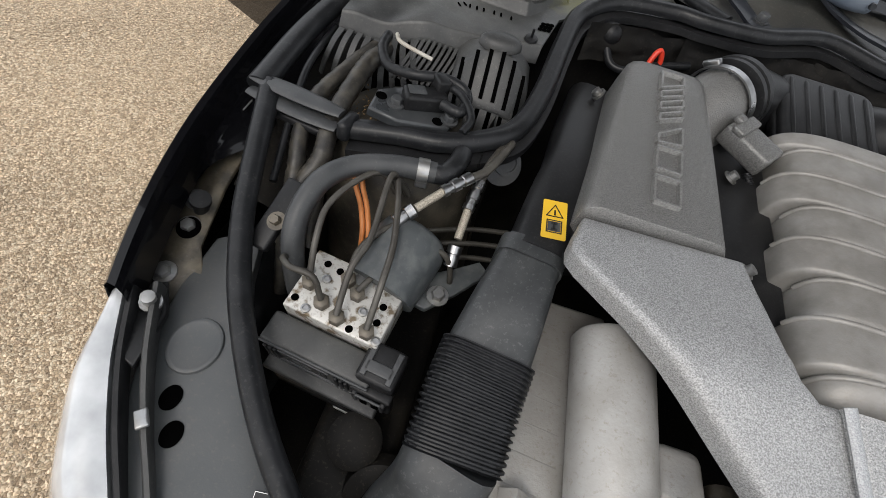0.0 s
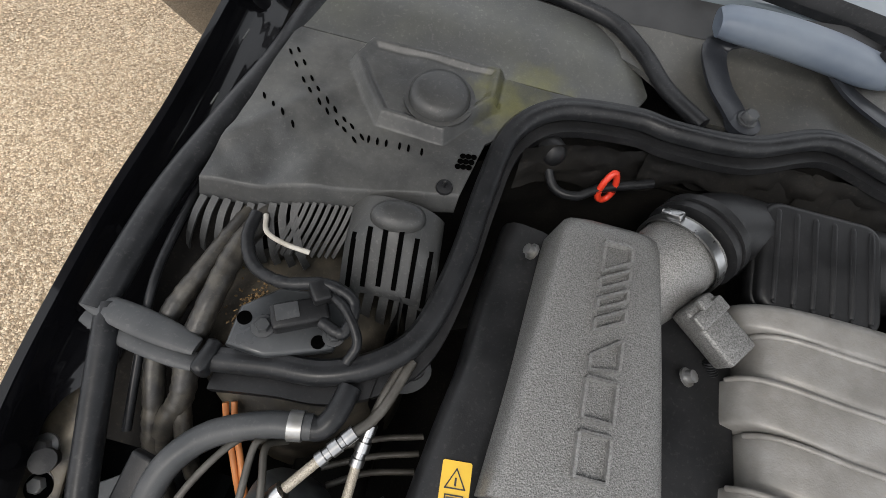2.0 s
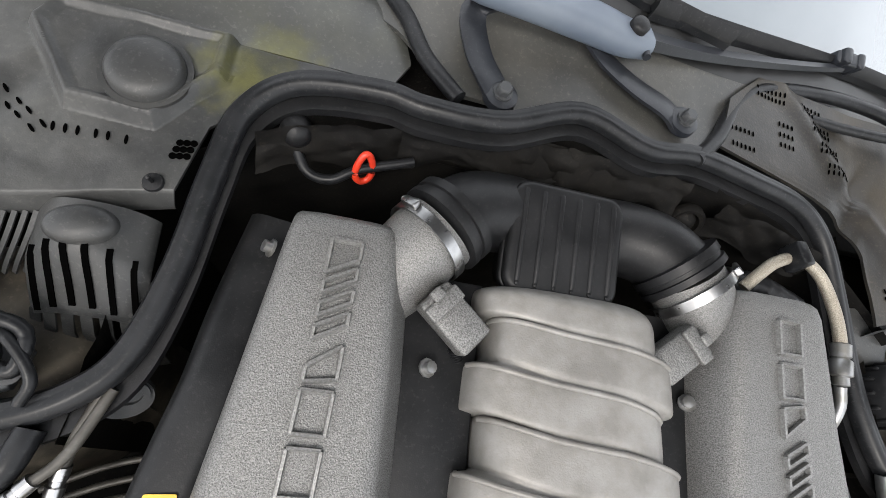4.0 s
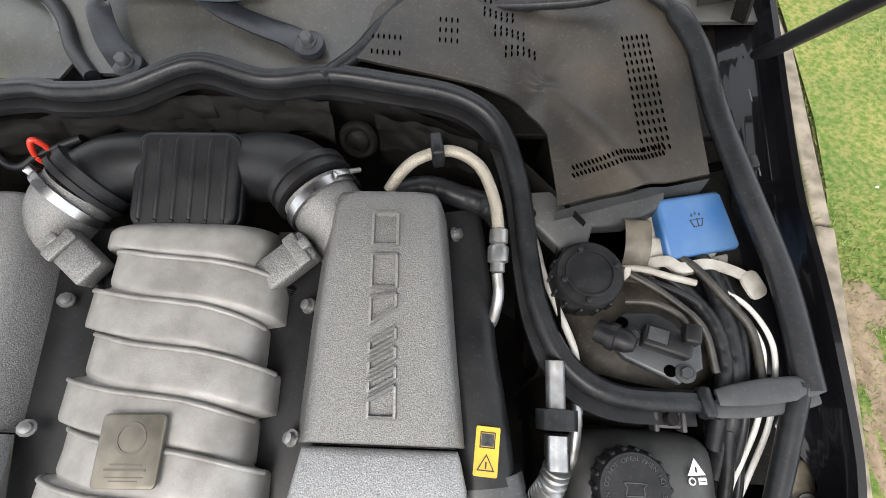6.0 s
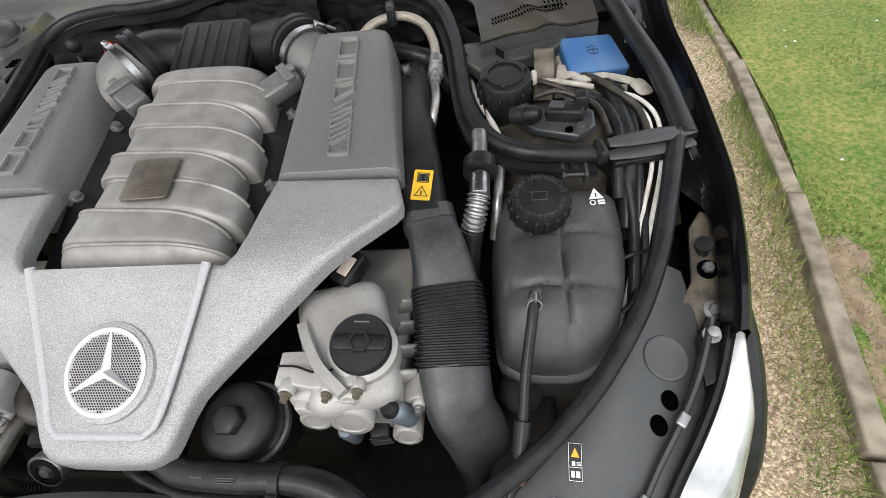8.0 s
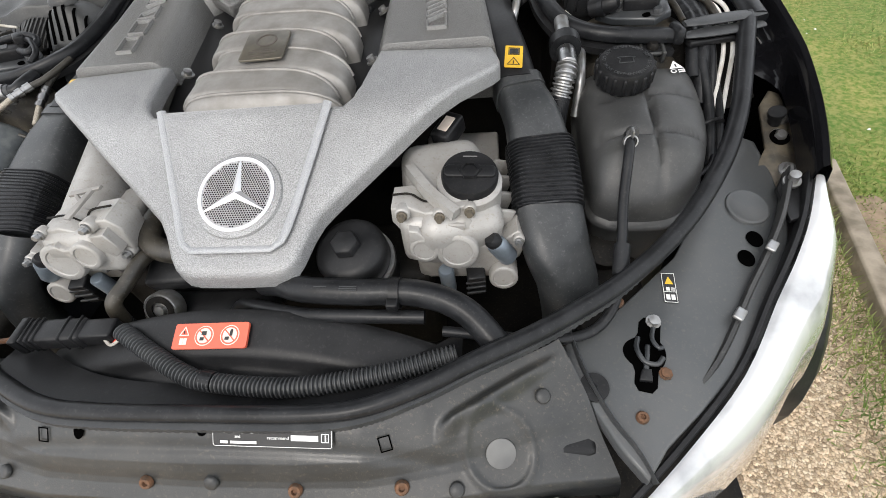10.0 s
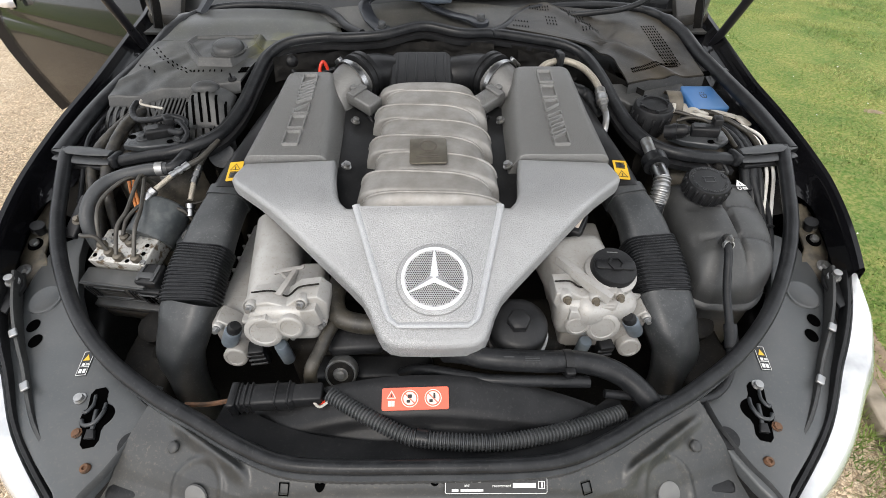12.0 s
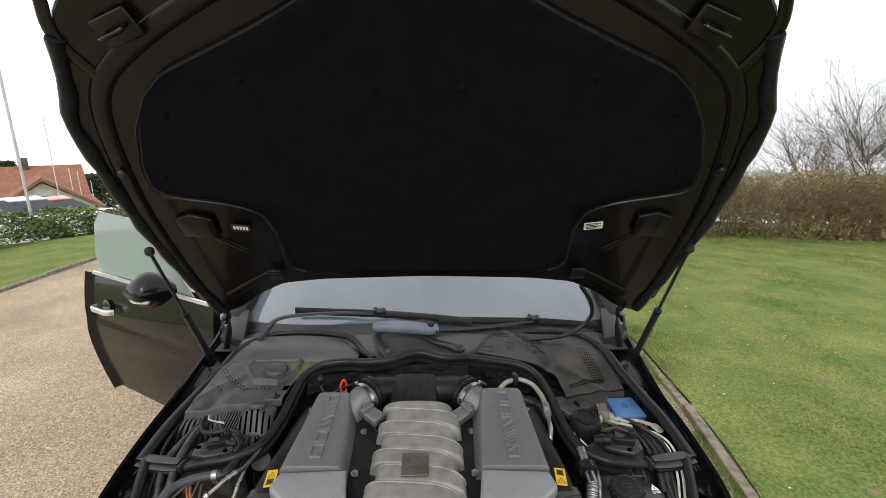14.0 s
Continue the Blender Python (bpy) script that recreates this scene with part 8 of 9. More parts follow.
lbox = thing("cabin_filter_cover", "dusty dark plastic cabin air intake cover with slotted front fingers", "air intake cover")
shell = part("cover_shell", sheet(190, 130, left_cover, 0.004), "cover_left", lbox)
part("dome", revolve([(0.037, 0), (0.036, 0.010), (0.032, 0.016), (0.024, 0.019), (0.0005, 0.0195)], 36), "plastic_grey", shell, m=pose(-0.474, 0.956, 0.9605, 8, 0, 0))
part("dome_rim", loft_ring(0.037, 0.043, 0.004, 36, (0, 0)), "plastic_grey", shell, m=pose(-0.474, 0.956, 0.9605, 8, 0, 0))
slot = finish(moved(revolve([(0.0032, 0), (0.0032, 0.0007), (0.0002, 0.0007)], 10), Matrix.Diagonal((0.5, 1.6, 1, 1))))


def on_left(x, y, turn=0.0):
    """A pose on the cover above a point of the plan."""
    u, v = 0.5, 0.5
    for _ in range(40):
        p, lo, hi = left_cover(u, v), left_cover(u, 0), left_cover(u, 1)
        v = min(1, max(0, v + 0.7 * (y - p[1]) / (hi[1] - lo[1])))
        a, b = left_cover(0, v)[0], left_cover(1, v)[0]
        u = min(1, max(0, u + 0.7 * (x - left_cover(u, v)[0]) / (b - a)))
    return normal_pose(left_cover, u, v, turn, 0.0006)


places = []
for line, n, turn in (([(-0.660, 0.985), (-0.620, 0.937), (-0.584, 0.911), (-0.548, 0.886)], 9, 35), ([(-0.668, 0.979), (-0.628, 0.931), (-0.591, 0.904), (-0.555, 0.879)], 9, 35), ([(-0.540, 0.886), (-0.477, 0.888)], 6, 0), ([(-0.672, 0.906), (-0.626, 0.876)], 4, 25)):
    run = smooth_path([(x, y, 0) for x, y in line], 12)
    places += [on_left(run[int(k * (len(run) - 1) / (n - 1))].x, run[int(k * (len(run) - 1) / (n - 1))].y, turn) for k in range(n)]
repeat("slot", slot, "hole_shade", shell, places)
repeat("round_hole", finish(disc(0.0036, 0.0007, 12)), "hole_shade", shell, [normal_pose(left_cover, 0.94 + 0.022 * i, 0.24 + 0.04 * j, lift=0.0006) for i in range(3) for j in range(3)])
part("clip_pin", join(revolve([(0.010, 0), (0.009, 0.003), (0.002, 0.004), (0.002, 0.016), (0.0003, 0.017)], 16)), "plastic", shell, m=normal_pose(left_cover, 0.93, 0.08, lift=0.001))
fin = []
for i in range(9):
    u = 0.02 + 0.045 * i
    a = Vector(left_cover(u, 0.0))
    part("finger", sweep(smooth_path([a, a + Vector((0.001 * (i - 4), -0.018, -0.010)), a + Vector((0.0035 * (i - 3), -0.034 - 0.001 * i, -0.032)), a + Vector((0.005 * (i - 3), -0.040 - 0.001 * i, -0.052))], 4), [(-0.0042, -0.001), (0.0042, -0.001), (0.0042, 0.001), (-0.0042, 0.001)]), "plastic_grey", shell)
for i in range(9):
    u = 0.40 + 0.028 * i
    a = Vector(left_cover(u, 0.0))
    part("finger", sweep(smooth_path([a, a + Vector((-0.004, -0.02, -0.012)), a + Vector((-0.012, -0.042, -0.030)), a + Vector((-0.016, -0.05, -0.04))], 4), [(-0.0024, -0.001), (0.0024, -0.001), (0.0024, 0.001), (-0.0024, 0.001)]), "plastic_grey", shell)


def bulge_place(u, v):
    x = -0.535 + 0.105 * u
    y = 0.82 - 0.095 * v
    z = 0.928 - 0.012 * v - 0.10 * max(0, v - 0.55) ** 1.3 + 0.018 * math.exp(-(((u - 0.5) / 0.28) ** 2 + ((v - 0.42) / 0.25) ** 2))
    return (x + 0.01 * v, y, z - 0.02 * (2 * abs(u - 0.5)) ** 3)


bul = part("front_bulge", sheet(24, 18, bulge_place, 0.003), "plastic_grey", shell)
part("bulge_dome", moved(revolve([(0.022, 0), (0.021, 0.006), (0.017, 0.011), (0.009, 0.0135), (0.0005, 0.014)], 28), Matrix.Diagonal((1.35, 0.85, 1, 1))), "plastic_grey", bul, m=pose(-0.478, 0.79, 0.938, 8, 0, 10))
# black strips on the skin stand in for the shade between fingers
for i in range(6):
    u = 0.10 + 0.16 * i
    part("gap", sweep([Vector(bulge_place(u, 0.42 + 0.10 * k + 0.06 * abs(i - 2.5) / 2.5)) + Vector((0, -0.001, 0.0015)) for k in range(6)], [(-0.0026, -0.001), (0.0026, -0.001), (0.0026, 0.0004), (-0.0026, 0.0004)]), "hole_shade", bul)
for i in range(7):
    u = 0.04 + 0.153 * i
    a = Vector(bulge_place(u, 1.0))
    part("finger", sweep([a + Vector((0, 0.004, 0.002)), a + Vector((0.001 * (i - 3), -0.012, -0.022)), a + Vector((0.0018 * (i - 3), -0.018, -0.052)), a + Vector((0.002 * (i - 3), -0.020, -0.072))], [(-0.0052, -0.001), (0.0052, -0.001), (0.0052, 0.001), (-0.0052, 0.001)]), "plastic_grey", bul)


def left_rear(u, v):
    y = 1.0268 + 0.136 * v
    xr = lerp_table([(1.02, -0.235), (1.06, -0.215), (1.12, -0.235), (1.17, -0.285)], y)[0]
    x = -0.676 + (xr + 0.676) * u
    return (x, y, 0.9585 + 0.14 * (y - 1.025) + 0.018 * math.sin(math.pi * min(1, max(0, u))) ** 0.5 * math.sin(math.pi * 0.5 * min(1, v * 1.6)) ** 2)


part("rear_panel", sheet(60, 30, left_rear, 0.004), "cover_rear", lbox, "smooth dusty panel with green moss stains", angle=60)


shift(lbox, -0.008, -0.016, 0.018)


def right_cover(u, v):
    y0 = lerp_table([(0, 0.832), (1, 0.886)], u)[0]
    y = y0 + (1.155 - y0) * v
    xl = lerp_table([(0.85, 0.462), (0.93, 0.452), (0.975, 0.42), (0.995, 0.36), (1.02, 0.195), (1.10, 0.215), (1.16, 0.28)], y)[0]
    x = xl + (0.664 - 0.02 * v - xl) * u
    z = 0.938 + 0.20 * (y - 0.86) - 0.10 * (x - 0.55)
    z += 0.008 * max(0, min(1, (x - 0.46) / 0.06))
    z += 0.008 * math.exp(-((x - 0.50 + 0.9 * (y - 0.95)) / 0.022) ** 2)
    z += 0.0022 * noise.noise(Vector((x * 9, y * 9, 0))) + 0.0008 * noise.noise(Vector((x * 35, y * 35, 4)))
    z -= 0.010 * math.exp(-((x - 0.43 - 0.5 * (y - 0.98)) / 0.02) ** 2) * max(0, min(1, (1.10 - y) / 0.05))
    return (x, y, z)


rbox = thing("scuttle_cover", "dirty dark plastic air intake cover with perforated grilles", "air intake cover")
shell = part("cover_shell", sheet(80, 60, right_cover, 0.004), "plastic_dirty", rbox)


def on_right(x, y, turn=0.0):
    """A pose on the cover above a point of the plan."""
    u, v = 0.5, 0.5
    for _ in range(40):
        p, lo, hi = right_cover(u, v), right_cover(u, 0), right_cover(u, 1)
        v = min(1, max(0, v + 0.7 * (y - p[1]) / (hi[1] - lo[1])))
        left, right = right_cover(0, v)[0], right_cover(1, v)[0]
        u = min(1, max(0, u + 0.7 * (x - right_cover(u, v)[0]) / (right - left)))
    return normal_pose(right_cover, u, v, turn, 0.0006)


rows = []
for j in range(14):
    y = 0.912 + 0.0125 * j
    rows += [(0.577 + 0.0072 * i - 0.0014 * j, y + 0.0016 * i, 8) for i in range(6)]
rows += [(0.484 + 0.0050 * i, 0.872 + 0.0016 * i + 0.011 * k, 12) for i in range(25) for k in range(2)]
rows += [(0.215 + 0.0075 * i, 1.032 + 0.024 * k, 0) for i in range(6) for k in range(2)]
rows += [(0.268 + 0.007 * i, 1.126 + 0.011 * k, 0) for i in range(8) for k in range(2)]
rows += [(0.306 + 0.008 * i, 1.058 + 0.016 * k, 0) for i in range(4) for k in range(3)]
for g in range(4):
    rows += [(0.352 + 0.008 * i + 0.015 * g, 1.125 - 0.028 * g + 0.009 * k, -6) for i in range(6) for k in range(2)]
repeat("slot", finish(moved(revolve([(0.0026, 0), (0.0026, 0.0007), (0.0002, 0.0007)], 10), Matrix.Diagonal((0.5, 1.5, 1, 1)))), "hole_shade", shell, [on_right(x, y, t) for x, y, t in rows])
part("front_face", sheet(30, 4, lambda u, v: (right_cover(u, 0)[0], right_cover(u, 0)[1] - 0.006 - 0.006 * v, right_cover(u, 0)[2] - 0.002 - 0.055 * v)), "plastic_grey", rbox, "dark front face of the cover")
part("front_ledge", prism([(0.42, 0.862), (0.61, 0.872), (0.605, 0.845), (0.553, 0.82), (0.512, 0.817), (0.505, 0.792), (0.468, 0.787), (0.44, 0.815), (0.42, 0.82)], 0.905, 0.925, 0.005, 2, lambda x, y: 0.25 * (y - 0.85)), "plastic_grey", rbox, "moulded ledge of the cover")
part("lid_gap", box(0.115, 0.012, 0.008, 0.002), "hole_shade", rbox, m=pose(0.655, 0.894, 0.936, 8, 0, 15))
part("corner_post", box(0.014, 0.02, 0.05, 0.003), "plastic", rbox, m=pose(0.722, 0.905, 0.92, 0, 0, 0))
part("clip_pin", revolve([(0.009, 0), (0.008, 0.004), (0.004, 0.008), (0.0003, 0.008)], 14), "dark", rbox, m=pose(0.432, 0.835, 0.916))

# ---- scuttle, windscreen and wipers ----
def screen_base(x):
    return 1.10 + 0.17 * (abs(x) / 0.72) ** 2


def screen_foot(x):
    """Height of the glass's lower edge, lowest at the corners."""
    return 1.045 - 0.035 * min(1, abs(x) / 0.3) - 0.12 * max(0, abs(x) - 0.3)


def tray_place(u, v):
    x = -0.82 + 1.64 * u
    front_y = lerp_table([(0, 0.995), (0.17, 1.0), (0.25, 1.08), (0.33, 1.135), (0.6, 1.16), (0.82, 1.16)], abs(x))[0]
    y = front_y + (screen_base(x) + 0.024 - front_y) * v
    z0 = 0.998 - 0.05 * max(0, min(1, (abs(x) - 0.25) / 0.35))
    dip = 0.012 * math.sin(math.pi * v) * (1 if abs(x) < 0.2 else 0.3)
    return (x, y, z0 + (screen_foot(x) + 0.005 - z0) * v - dip)


part("scuttle_tray", sheet(60, 14, tray_place, 0.006), "tray", car, "dusty grey plastic scuttle tray")


def screen_place(u, v):
    x = (-0.78 + 1.56 * u) * (1 - 0.15 * v)
    y0, z0 = screen_base(x) + 0.02, screen_foot(x)
    y1 = 1.92 + 0.30 * (abs(x) / 0.72) ** 2
    return (x, y0 + (y1 - y0) * v, z0 + (1.465 - z0) * (1.07 * v - 0.07 * v * v))


part("windscreen", sheet(36, 14, screen_place, 0.005), "screen_glass", car, "large windscreen with the pale sky reflection tinted into its glass")
part("screen_border", sheet(36, 2, lambda u, v: Vector(screen_place(u, 0.055 * v)) + Vector((0, -0.002, 0.0025))), "black_print", car, "black border of the windscreen")
part("roof", sheet(20, 12, lambda u, v: ((-0.66 + 1.32 * u), 2.02 + 1.9 * v, 1.455 + 0.04 * math.sin(math.pi * u) + 0.03 * math.sin(1.8 * v)), 0.02), "paint", car, "gloss black roof")
part("cabin_back", box(1.4, 0.05, 0.9, 0.02, at=(0, 3.2, 0.95)), "interior", car, "dark cabin interior")
part("dashboard", sheet(20, 6, lambda u, v: (-0.7 + 1.4 * u, 1.45 + 0.45 * v, 1.0 + 0.03 * math.sin(3 * v))), "interior", car, "dark dashboard behind the screen")
for side in (-1, 1):
    part("pillar", sweep(smooth_path([(side * 0.80, 1.33, 1.0), (side * 0.775, 1.48, 1.08), (side * 0.72, 1.80, 1.29), (side * 0.66, 2.1, 1.46)], 6), rounded(0.075, 0.05, 0.012)), "paint", car, "gloss black windscreen pillar")
    part("corner_trim", prism([(side * x, y) for x, y in ((0.70, 1.19), (0.80, 1.21), (0.80, 1.36), (0.74, 1.36))], 0.955, 0.982, 0.005, 2, lambda x, y: 0.35 * (y - 1.2)), "plastic_dirty", car, "weathered corner trim below the pillar")


def wiper(name, label, root, tip_pts, blade_pts, hub):
    w = thing(name, label, "wiper", "windscreen wipers")
    part("arm", sweep(smooth_path(root + tip_pts, 5), [(-0.010, -0.005), (0.010, -0.005), (0.007, 0.006), (-0.007, 0.006)], scale=lambda i, n: 1.25 - 0.7 * i / n), "arm", w, "dark painted wiper arm")
    part("blade", sweep(smooth_path(blade_pts, 6), [(-0.006, -0.008), (0.006, -0.008), (0.004, 0.004), (0.0, 0.010), (-0.004, 0.004)]), "plastic", w, "black wiper blade")
    part("rubber_lip", sweep([p + Vector((0, -0.004, -0.012)) for p in smooth_path(blade_pts, 6)], [(-0.0015, -0.006), (0.0015, -0.006), (0.0015, 0.004), (-0.0015, 0.004)]), "rubber", w)
    part("blade_hub", join(box(0.05, 0.022, 0.024, 0.005), box(0.014, 0.024, 0.034, 0.004, at=(-0.014, 0, 0.002)), box(0.012, 0.024, 0.03, 0.004, at=(0.016, 0, 0))), "arm", w, "blade hinge", m=pose(*hub, 24, 0, 0))
    return w


wiper("wiper", "black wiper lying low on the windscreen", [(-0.613, 1.13, 1.005), (-0.59, 1.165, 1.035), (-0.566, 1.20, 1.058)], [(-0.48, 1.215, 1.07), (-0.32, 1.205, 1.082), (-0.168, 1.18, 1.088)], [(-0.52, 1.285, 1.065), (-0.35, 1.235, 1.078), (-0.168, 1.185, 1.09), (0.02, 1.165, 1.083), (0.185, 1.15, 1.070)], (-0.168, 1.182, 1.094))
wiper("wiper", "black wiper crossing the screen behind a grey arm root", [(0.03, 1.108, 1.058), (0.10, 1.12, 1.052), (0.17, 1.137, 1.047)], [(0.224, 1.150, 1.045), (0.33, 1.18, 1.043), (0.427, 1.212, 1.041)], [(0.06, 1.150, 1.078), (0.20, 1.175, 1.064), (0.427, 1.222, 1.040), (0.56, 1.25, 1.020), (0.70, 1.275, 0.996)], (0.427, 1.218, 1.047))
root = thing("wiper_arm_root", "blue-grey rounded root cover of the wiper arm", "wiper")
part("root_cover", sweep(smooth_path([(-0.178, 1.10, 1.066), (-0.16, 1.10, 1.069), (-0.10, 1.098, 1.070), (-0.03, 1.098, 1.065), (0.02, 1.10, 1.058), (0.055, 1.106, 1.055)], 6), rounded(0.052, 0.036, 0.016, 4), scale=lambda i, n: (0.55 + 0.5 * math.sin(math.pi * (0.12 + 0.72 * i / n)), 0.55 + 0.5 * math.sin(math.pi * (0.12 + 0.72 * i / n)))), "bluegrey", root)
part("pivot_cap", revolve([(0.012, -0.004), (0.012, 0.004), (0.009, 0.007), (0.0005, 0.008)], 18), "plastic", root, "black pivot cap", m=pose(0.03, 1.098, 1.078, 12, 0, 0))
part("hinge_pin", revolve([(0.005, -0.03), (0.005, 0.03)], 10, axis="y"), "arm", root, m=pose(0.052, 1.106, 1.057))
for nm, pts, b in (("linkage_bracket", [(-0.115, 1.005, 1.012), (-0.132, 1.022, 1.022), (-0.152, 1.05, 1.032), (-0.165, 1.09, 1.05), (-0.14, 1.105, 1.062), (-0.10, 1.11, 1.065)], (-0.116, 1.006, 1.016)), ("linkage_bracket", [(0.130, 1.035, 1.018), (0.105, 1.047, 1.028), (0.06, 1.062, 1.034), (0.015, 1.078, 1.045), (-0.02, 1.095, 1.06)], (0.131, 1.036, 1.024))):
    lk = thing(nm, "dark pressed-metal wiper linkage bracket with a bolt", "bracket", "wiper linkage brackets")
    part("bar", sweep(smooth_path(pts, 5), [(-0.017, -0.004), (0.017, -0.004), (0.018, 0.001), (0.012, 0.003), (-0.012, 0.003), (-0.018, 0.001)], scale=lambda i, n: 1.05 - 0.25 * i / n), "arm", lk)
    shift(lk, 0, 0, -0.010)
    part("boss", revolve([(0.021, -0.006), (0.020, 0.003), (0.014, 0.005), (0.0005, 0.005)], 26), "arm", lk, m=pose(*b, 8, 0, 0))
    part("bolt", join(revolve([(0.012, 0.004), (0.012, 0.008), (0.0005, 0.008)], 20), revolve([(0.0095, 0.007), (0.0095, 0.016), (0.0075, 0.018), (0.0005, 0.018)], 6)), "rubber_grey", lk, m=pose(*b, 8, 0, 0))
loom_thing("washer_feed", "black washer hose running up to the bonnet", "hose", [([(0.36, 1.13, 1.0), (0.44, 1.115, 1.012), (0.52, 1.11, 1.025), (0.58, 1.12, 1.05), (0.62, 1.12, 1.10), (0.60, 1.08, 1.17), (0.55, 1.04, 1.24)], 0.0075)])

# ---- bonnet ----
bonnet = thing("bonnet", "raised black bonnet with a dark insulation lining", "bonnet")
BA, BO = Vector((0, -0.583, 0.812)), Vector((0.022, 1.17, 1.05))
BN = Vector((0, 0.812, 0.583))
TOP = 1.32


def on_bonnet(x, s, lift=0.0):
    """A point of the raised bonnet: across it, up it from the hinge line, and off its inner face."""
    return BO + Vector((x, 0, 0)) + BA * s + BN * (lift + 0.05 * max(0, 1 - (x / 0.85) ** 2) * min(1, s))


def bonnet_half(s):
    return lerp_table([(0.0, 0.76), (0.1, 0.775), (0.3, 0.81), (0.52, 0.835), (0.70, 0.836), (0.86, 0.828), (0.90, 0.830), (0.925, 0.802), (1.0, 0.776), (1.12, 0.728), (1.22, 0.63), (1.32, 0.40)], s)[0]


def lower_edge(t):
    return lerp_table([(0, 0.262), (0.45, 0.252), (0.62, 0.235), (0.75, 0.18), (0.88, 0.10), (1, 0.06)], abs(t))[0]


def bonnet_surface(inset, lift, edge=0.0):
    def place(u, v):
        t = 2 * u - 1
        s0 = lower_edge(t) + inset
        s = s0 + (TOP - inset - s0) * v
        return on_bonnet(t * (bonnet_half(s) - inset), s, lift - edge * abs(t) ** 8)
    return place


part("outer_skin", sheet(40, 40, bonnet_surface(0.0, 0.055, 0.035), 0.004), "paint", bonnet, "gloss black outer skin")
part("inner_frame", sheet(60, 60, bonnet_surface(0.004, 0.018, 0.0), 0.004), "bonnet_in", bonnet, "black painted inner frame")
INS = [(0.315, 0.40), (0.33, 0.43), (0.36, 0.448), (0.50, 0.445), (0.57, 0.465), (0.605, 0.52), (0.63, 0.61), (0.65, 0.70), (0.68, 0.732), (0.75, 0.722), (0.87, 0.675), (0.95, 0.62), (1.0, 0.56), (1.04, 0.46), (1.10, 0.32), (1.16, 0.20), (1.20, 0.08)]
part("insulation", sheet(60, 70, lambda u, v: on_bonnet((2 * u - 1) * lerp_table(INS, 0.315 + 0.885 * v)[0], 0.315 + 0.885 * v, 0.004 + 0.0015 * math.sin(17 * u) * math.sin(13 * v) + 0.012 * abs(2 * u - 1) ** 14), 0.006), "insulation", bonnet, "black felt insulation lining", angle=70)
rim = [on_bonnet(lerp_table(INS, s)[0], s, -0.002) for s in [0.315 + 0.885 * i / 60 for i in range(61)]]
for side in (-1, 1):
    pts = [Vector((0.022 + side * (p.x - 0.022), p.y, p.z)) for p in rim]
    part("lining_edge", sweep(pts, circle(0.0035, 6)), "rubber", bonnet)
    def bp(x, s, lift=-0.001, side=side):
        return on_bonnet(side * x, s, lift)
    # stiffening ribs of the frame
    for pts_, r in (([(0.79, 0.15), (0.80, 0.4), (0.795, 0.62), (0.76, 0.85), (0.70, 0.98), (0.56, 1.08), (0.36, 1.18)], 0.022), ([(0.50, 0.30), (0.60, 0.24), (0.70, 0.17)], 0.016), ([(0.70, 0.98), (0.74, 1.08), (0.72, 1.16)], 0.014), ([(0.56, 0.40), (0.64, 0.47), (0.72, 0.52)], 0.010)):
        part("frame_rib", sweep(smooth_path([bp(x, s, 0.014) for x, s in pts_], 6), circle(r, 12, r * 0.34), up=BN), "bonnet_in", bonnet)
    part("side_gasket", sweep([bp(bonnet_half(s) - 0.006, s, 0.012) for s in [0.08 + 1.0 * i / 24 for i in range(25)]], circle(0.016, 8), up=BN, scale=lambda i, n: 1.0 + 0.18 * math.sin(i * 1.9)), "rubber", bonnet, "black rubber edge gasket")
    fr = Matrix((Vector((1, 0, 0)), BA, -BN)).transposed().to_4x4()
    part("pod_plate", prism([(-0.05, -0.04), (0.05, -0.055), (0.055, 0.03), (0.0, 0.05), (-0.05, 0.035)], 0, 0.012, 0.004), "bonnet_in", bonnet, m=Matrix.Translation(bp(0.67, 0.53, 0.01)) @ fr)
    part("grille_block", join(*[box(0.045, 0.006, 0.008, 0.001, at=(0, -0.02 + 0.011 * k, 0.004)) for k in range(5)]), "plastic", bonnet, m=Matrix.Translation(bp(0.50, 0.30, 0.0)) @ fr)
    lb = part("paper_label", prism(rounded(0.055, 0.03, 0.002), 0, 0.0008, 0), "white" if side > 0 else "black_print", bonnet, "small label with fine print", m=Matrix.Translation(bp(0.503 if side > 0 else 0.548, 0.515, 0.006)) @ fr @ pose(0, 0, 0, 0, 0, 8 * side))
    part("label_print", bars([(0, 0.009, 0.045, 0.003), (-0.004, 0.003, 0.036, 0.003), (0, -0.003, 0.045, 0.003), (-0.006, -0.009, 0.03, 0.003)] if side > 0 else [(-0.018 + 0.009 * k, 0, 0.006, 0.014) for k in range(5)], 0.0005), "black_print" if side > 0 else "white", lb, m=WORLD[lb] @ Matrix.Translation((0, 0, 0.0009)))
    lc = part("striker", join(box(0.09, 0.06, 0.012, 0.004), moved(tube([(-0.025, 0, 0.006), (-0.025, 0, 0.035), (0.025, 0, 0.035), (0.025, 0, 0.006)], 0.005, 8, 4), Matrix())), "bonnet_in", bonnet, "bonnet lock striker loop", m=Matrix.Translation(bp(0.60, 1.10, 0.0)) @ fr @ pose(0, 0, 0, 0, 0, -20 * side))
    repeat("clip", finish(revolve([(0.0095, 0), (0.008, 0.002), (0.003, 0.003), (0.0003, 0.003)], 16)), "insulation", bonnet, [Matrix.Translation(bp(x, s, 0.0)) @ fr for x, s in ((0.10, 0.95), (0.40, 0.98), (0.20, 0.40), (0.38, 0.37), (0.60, 0.90), (0.68, 0.72))])
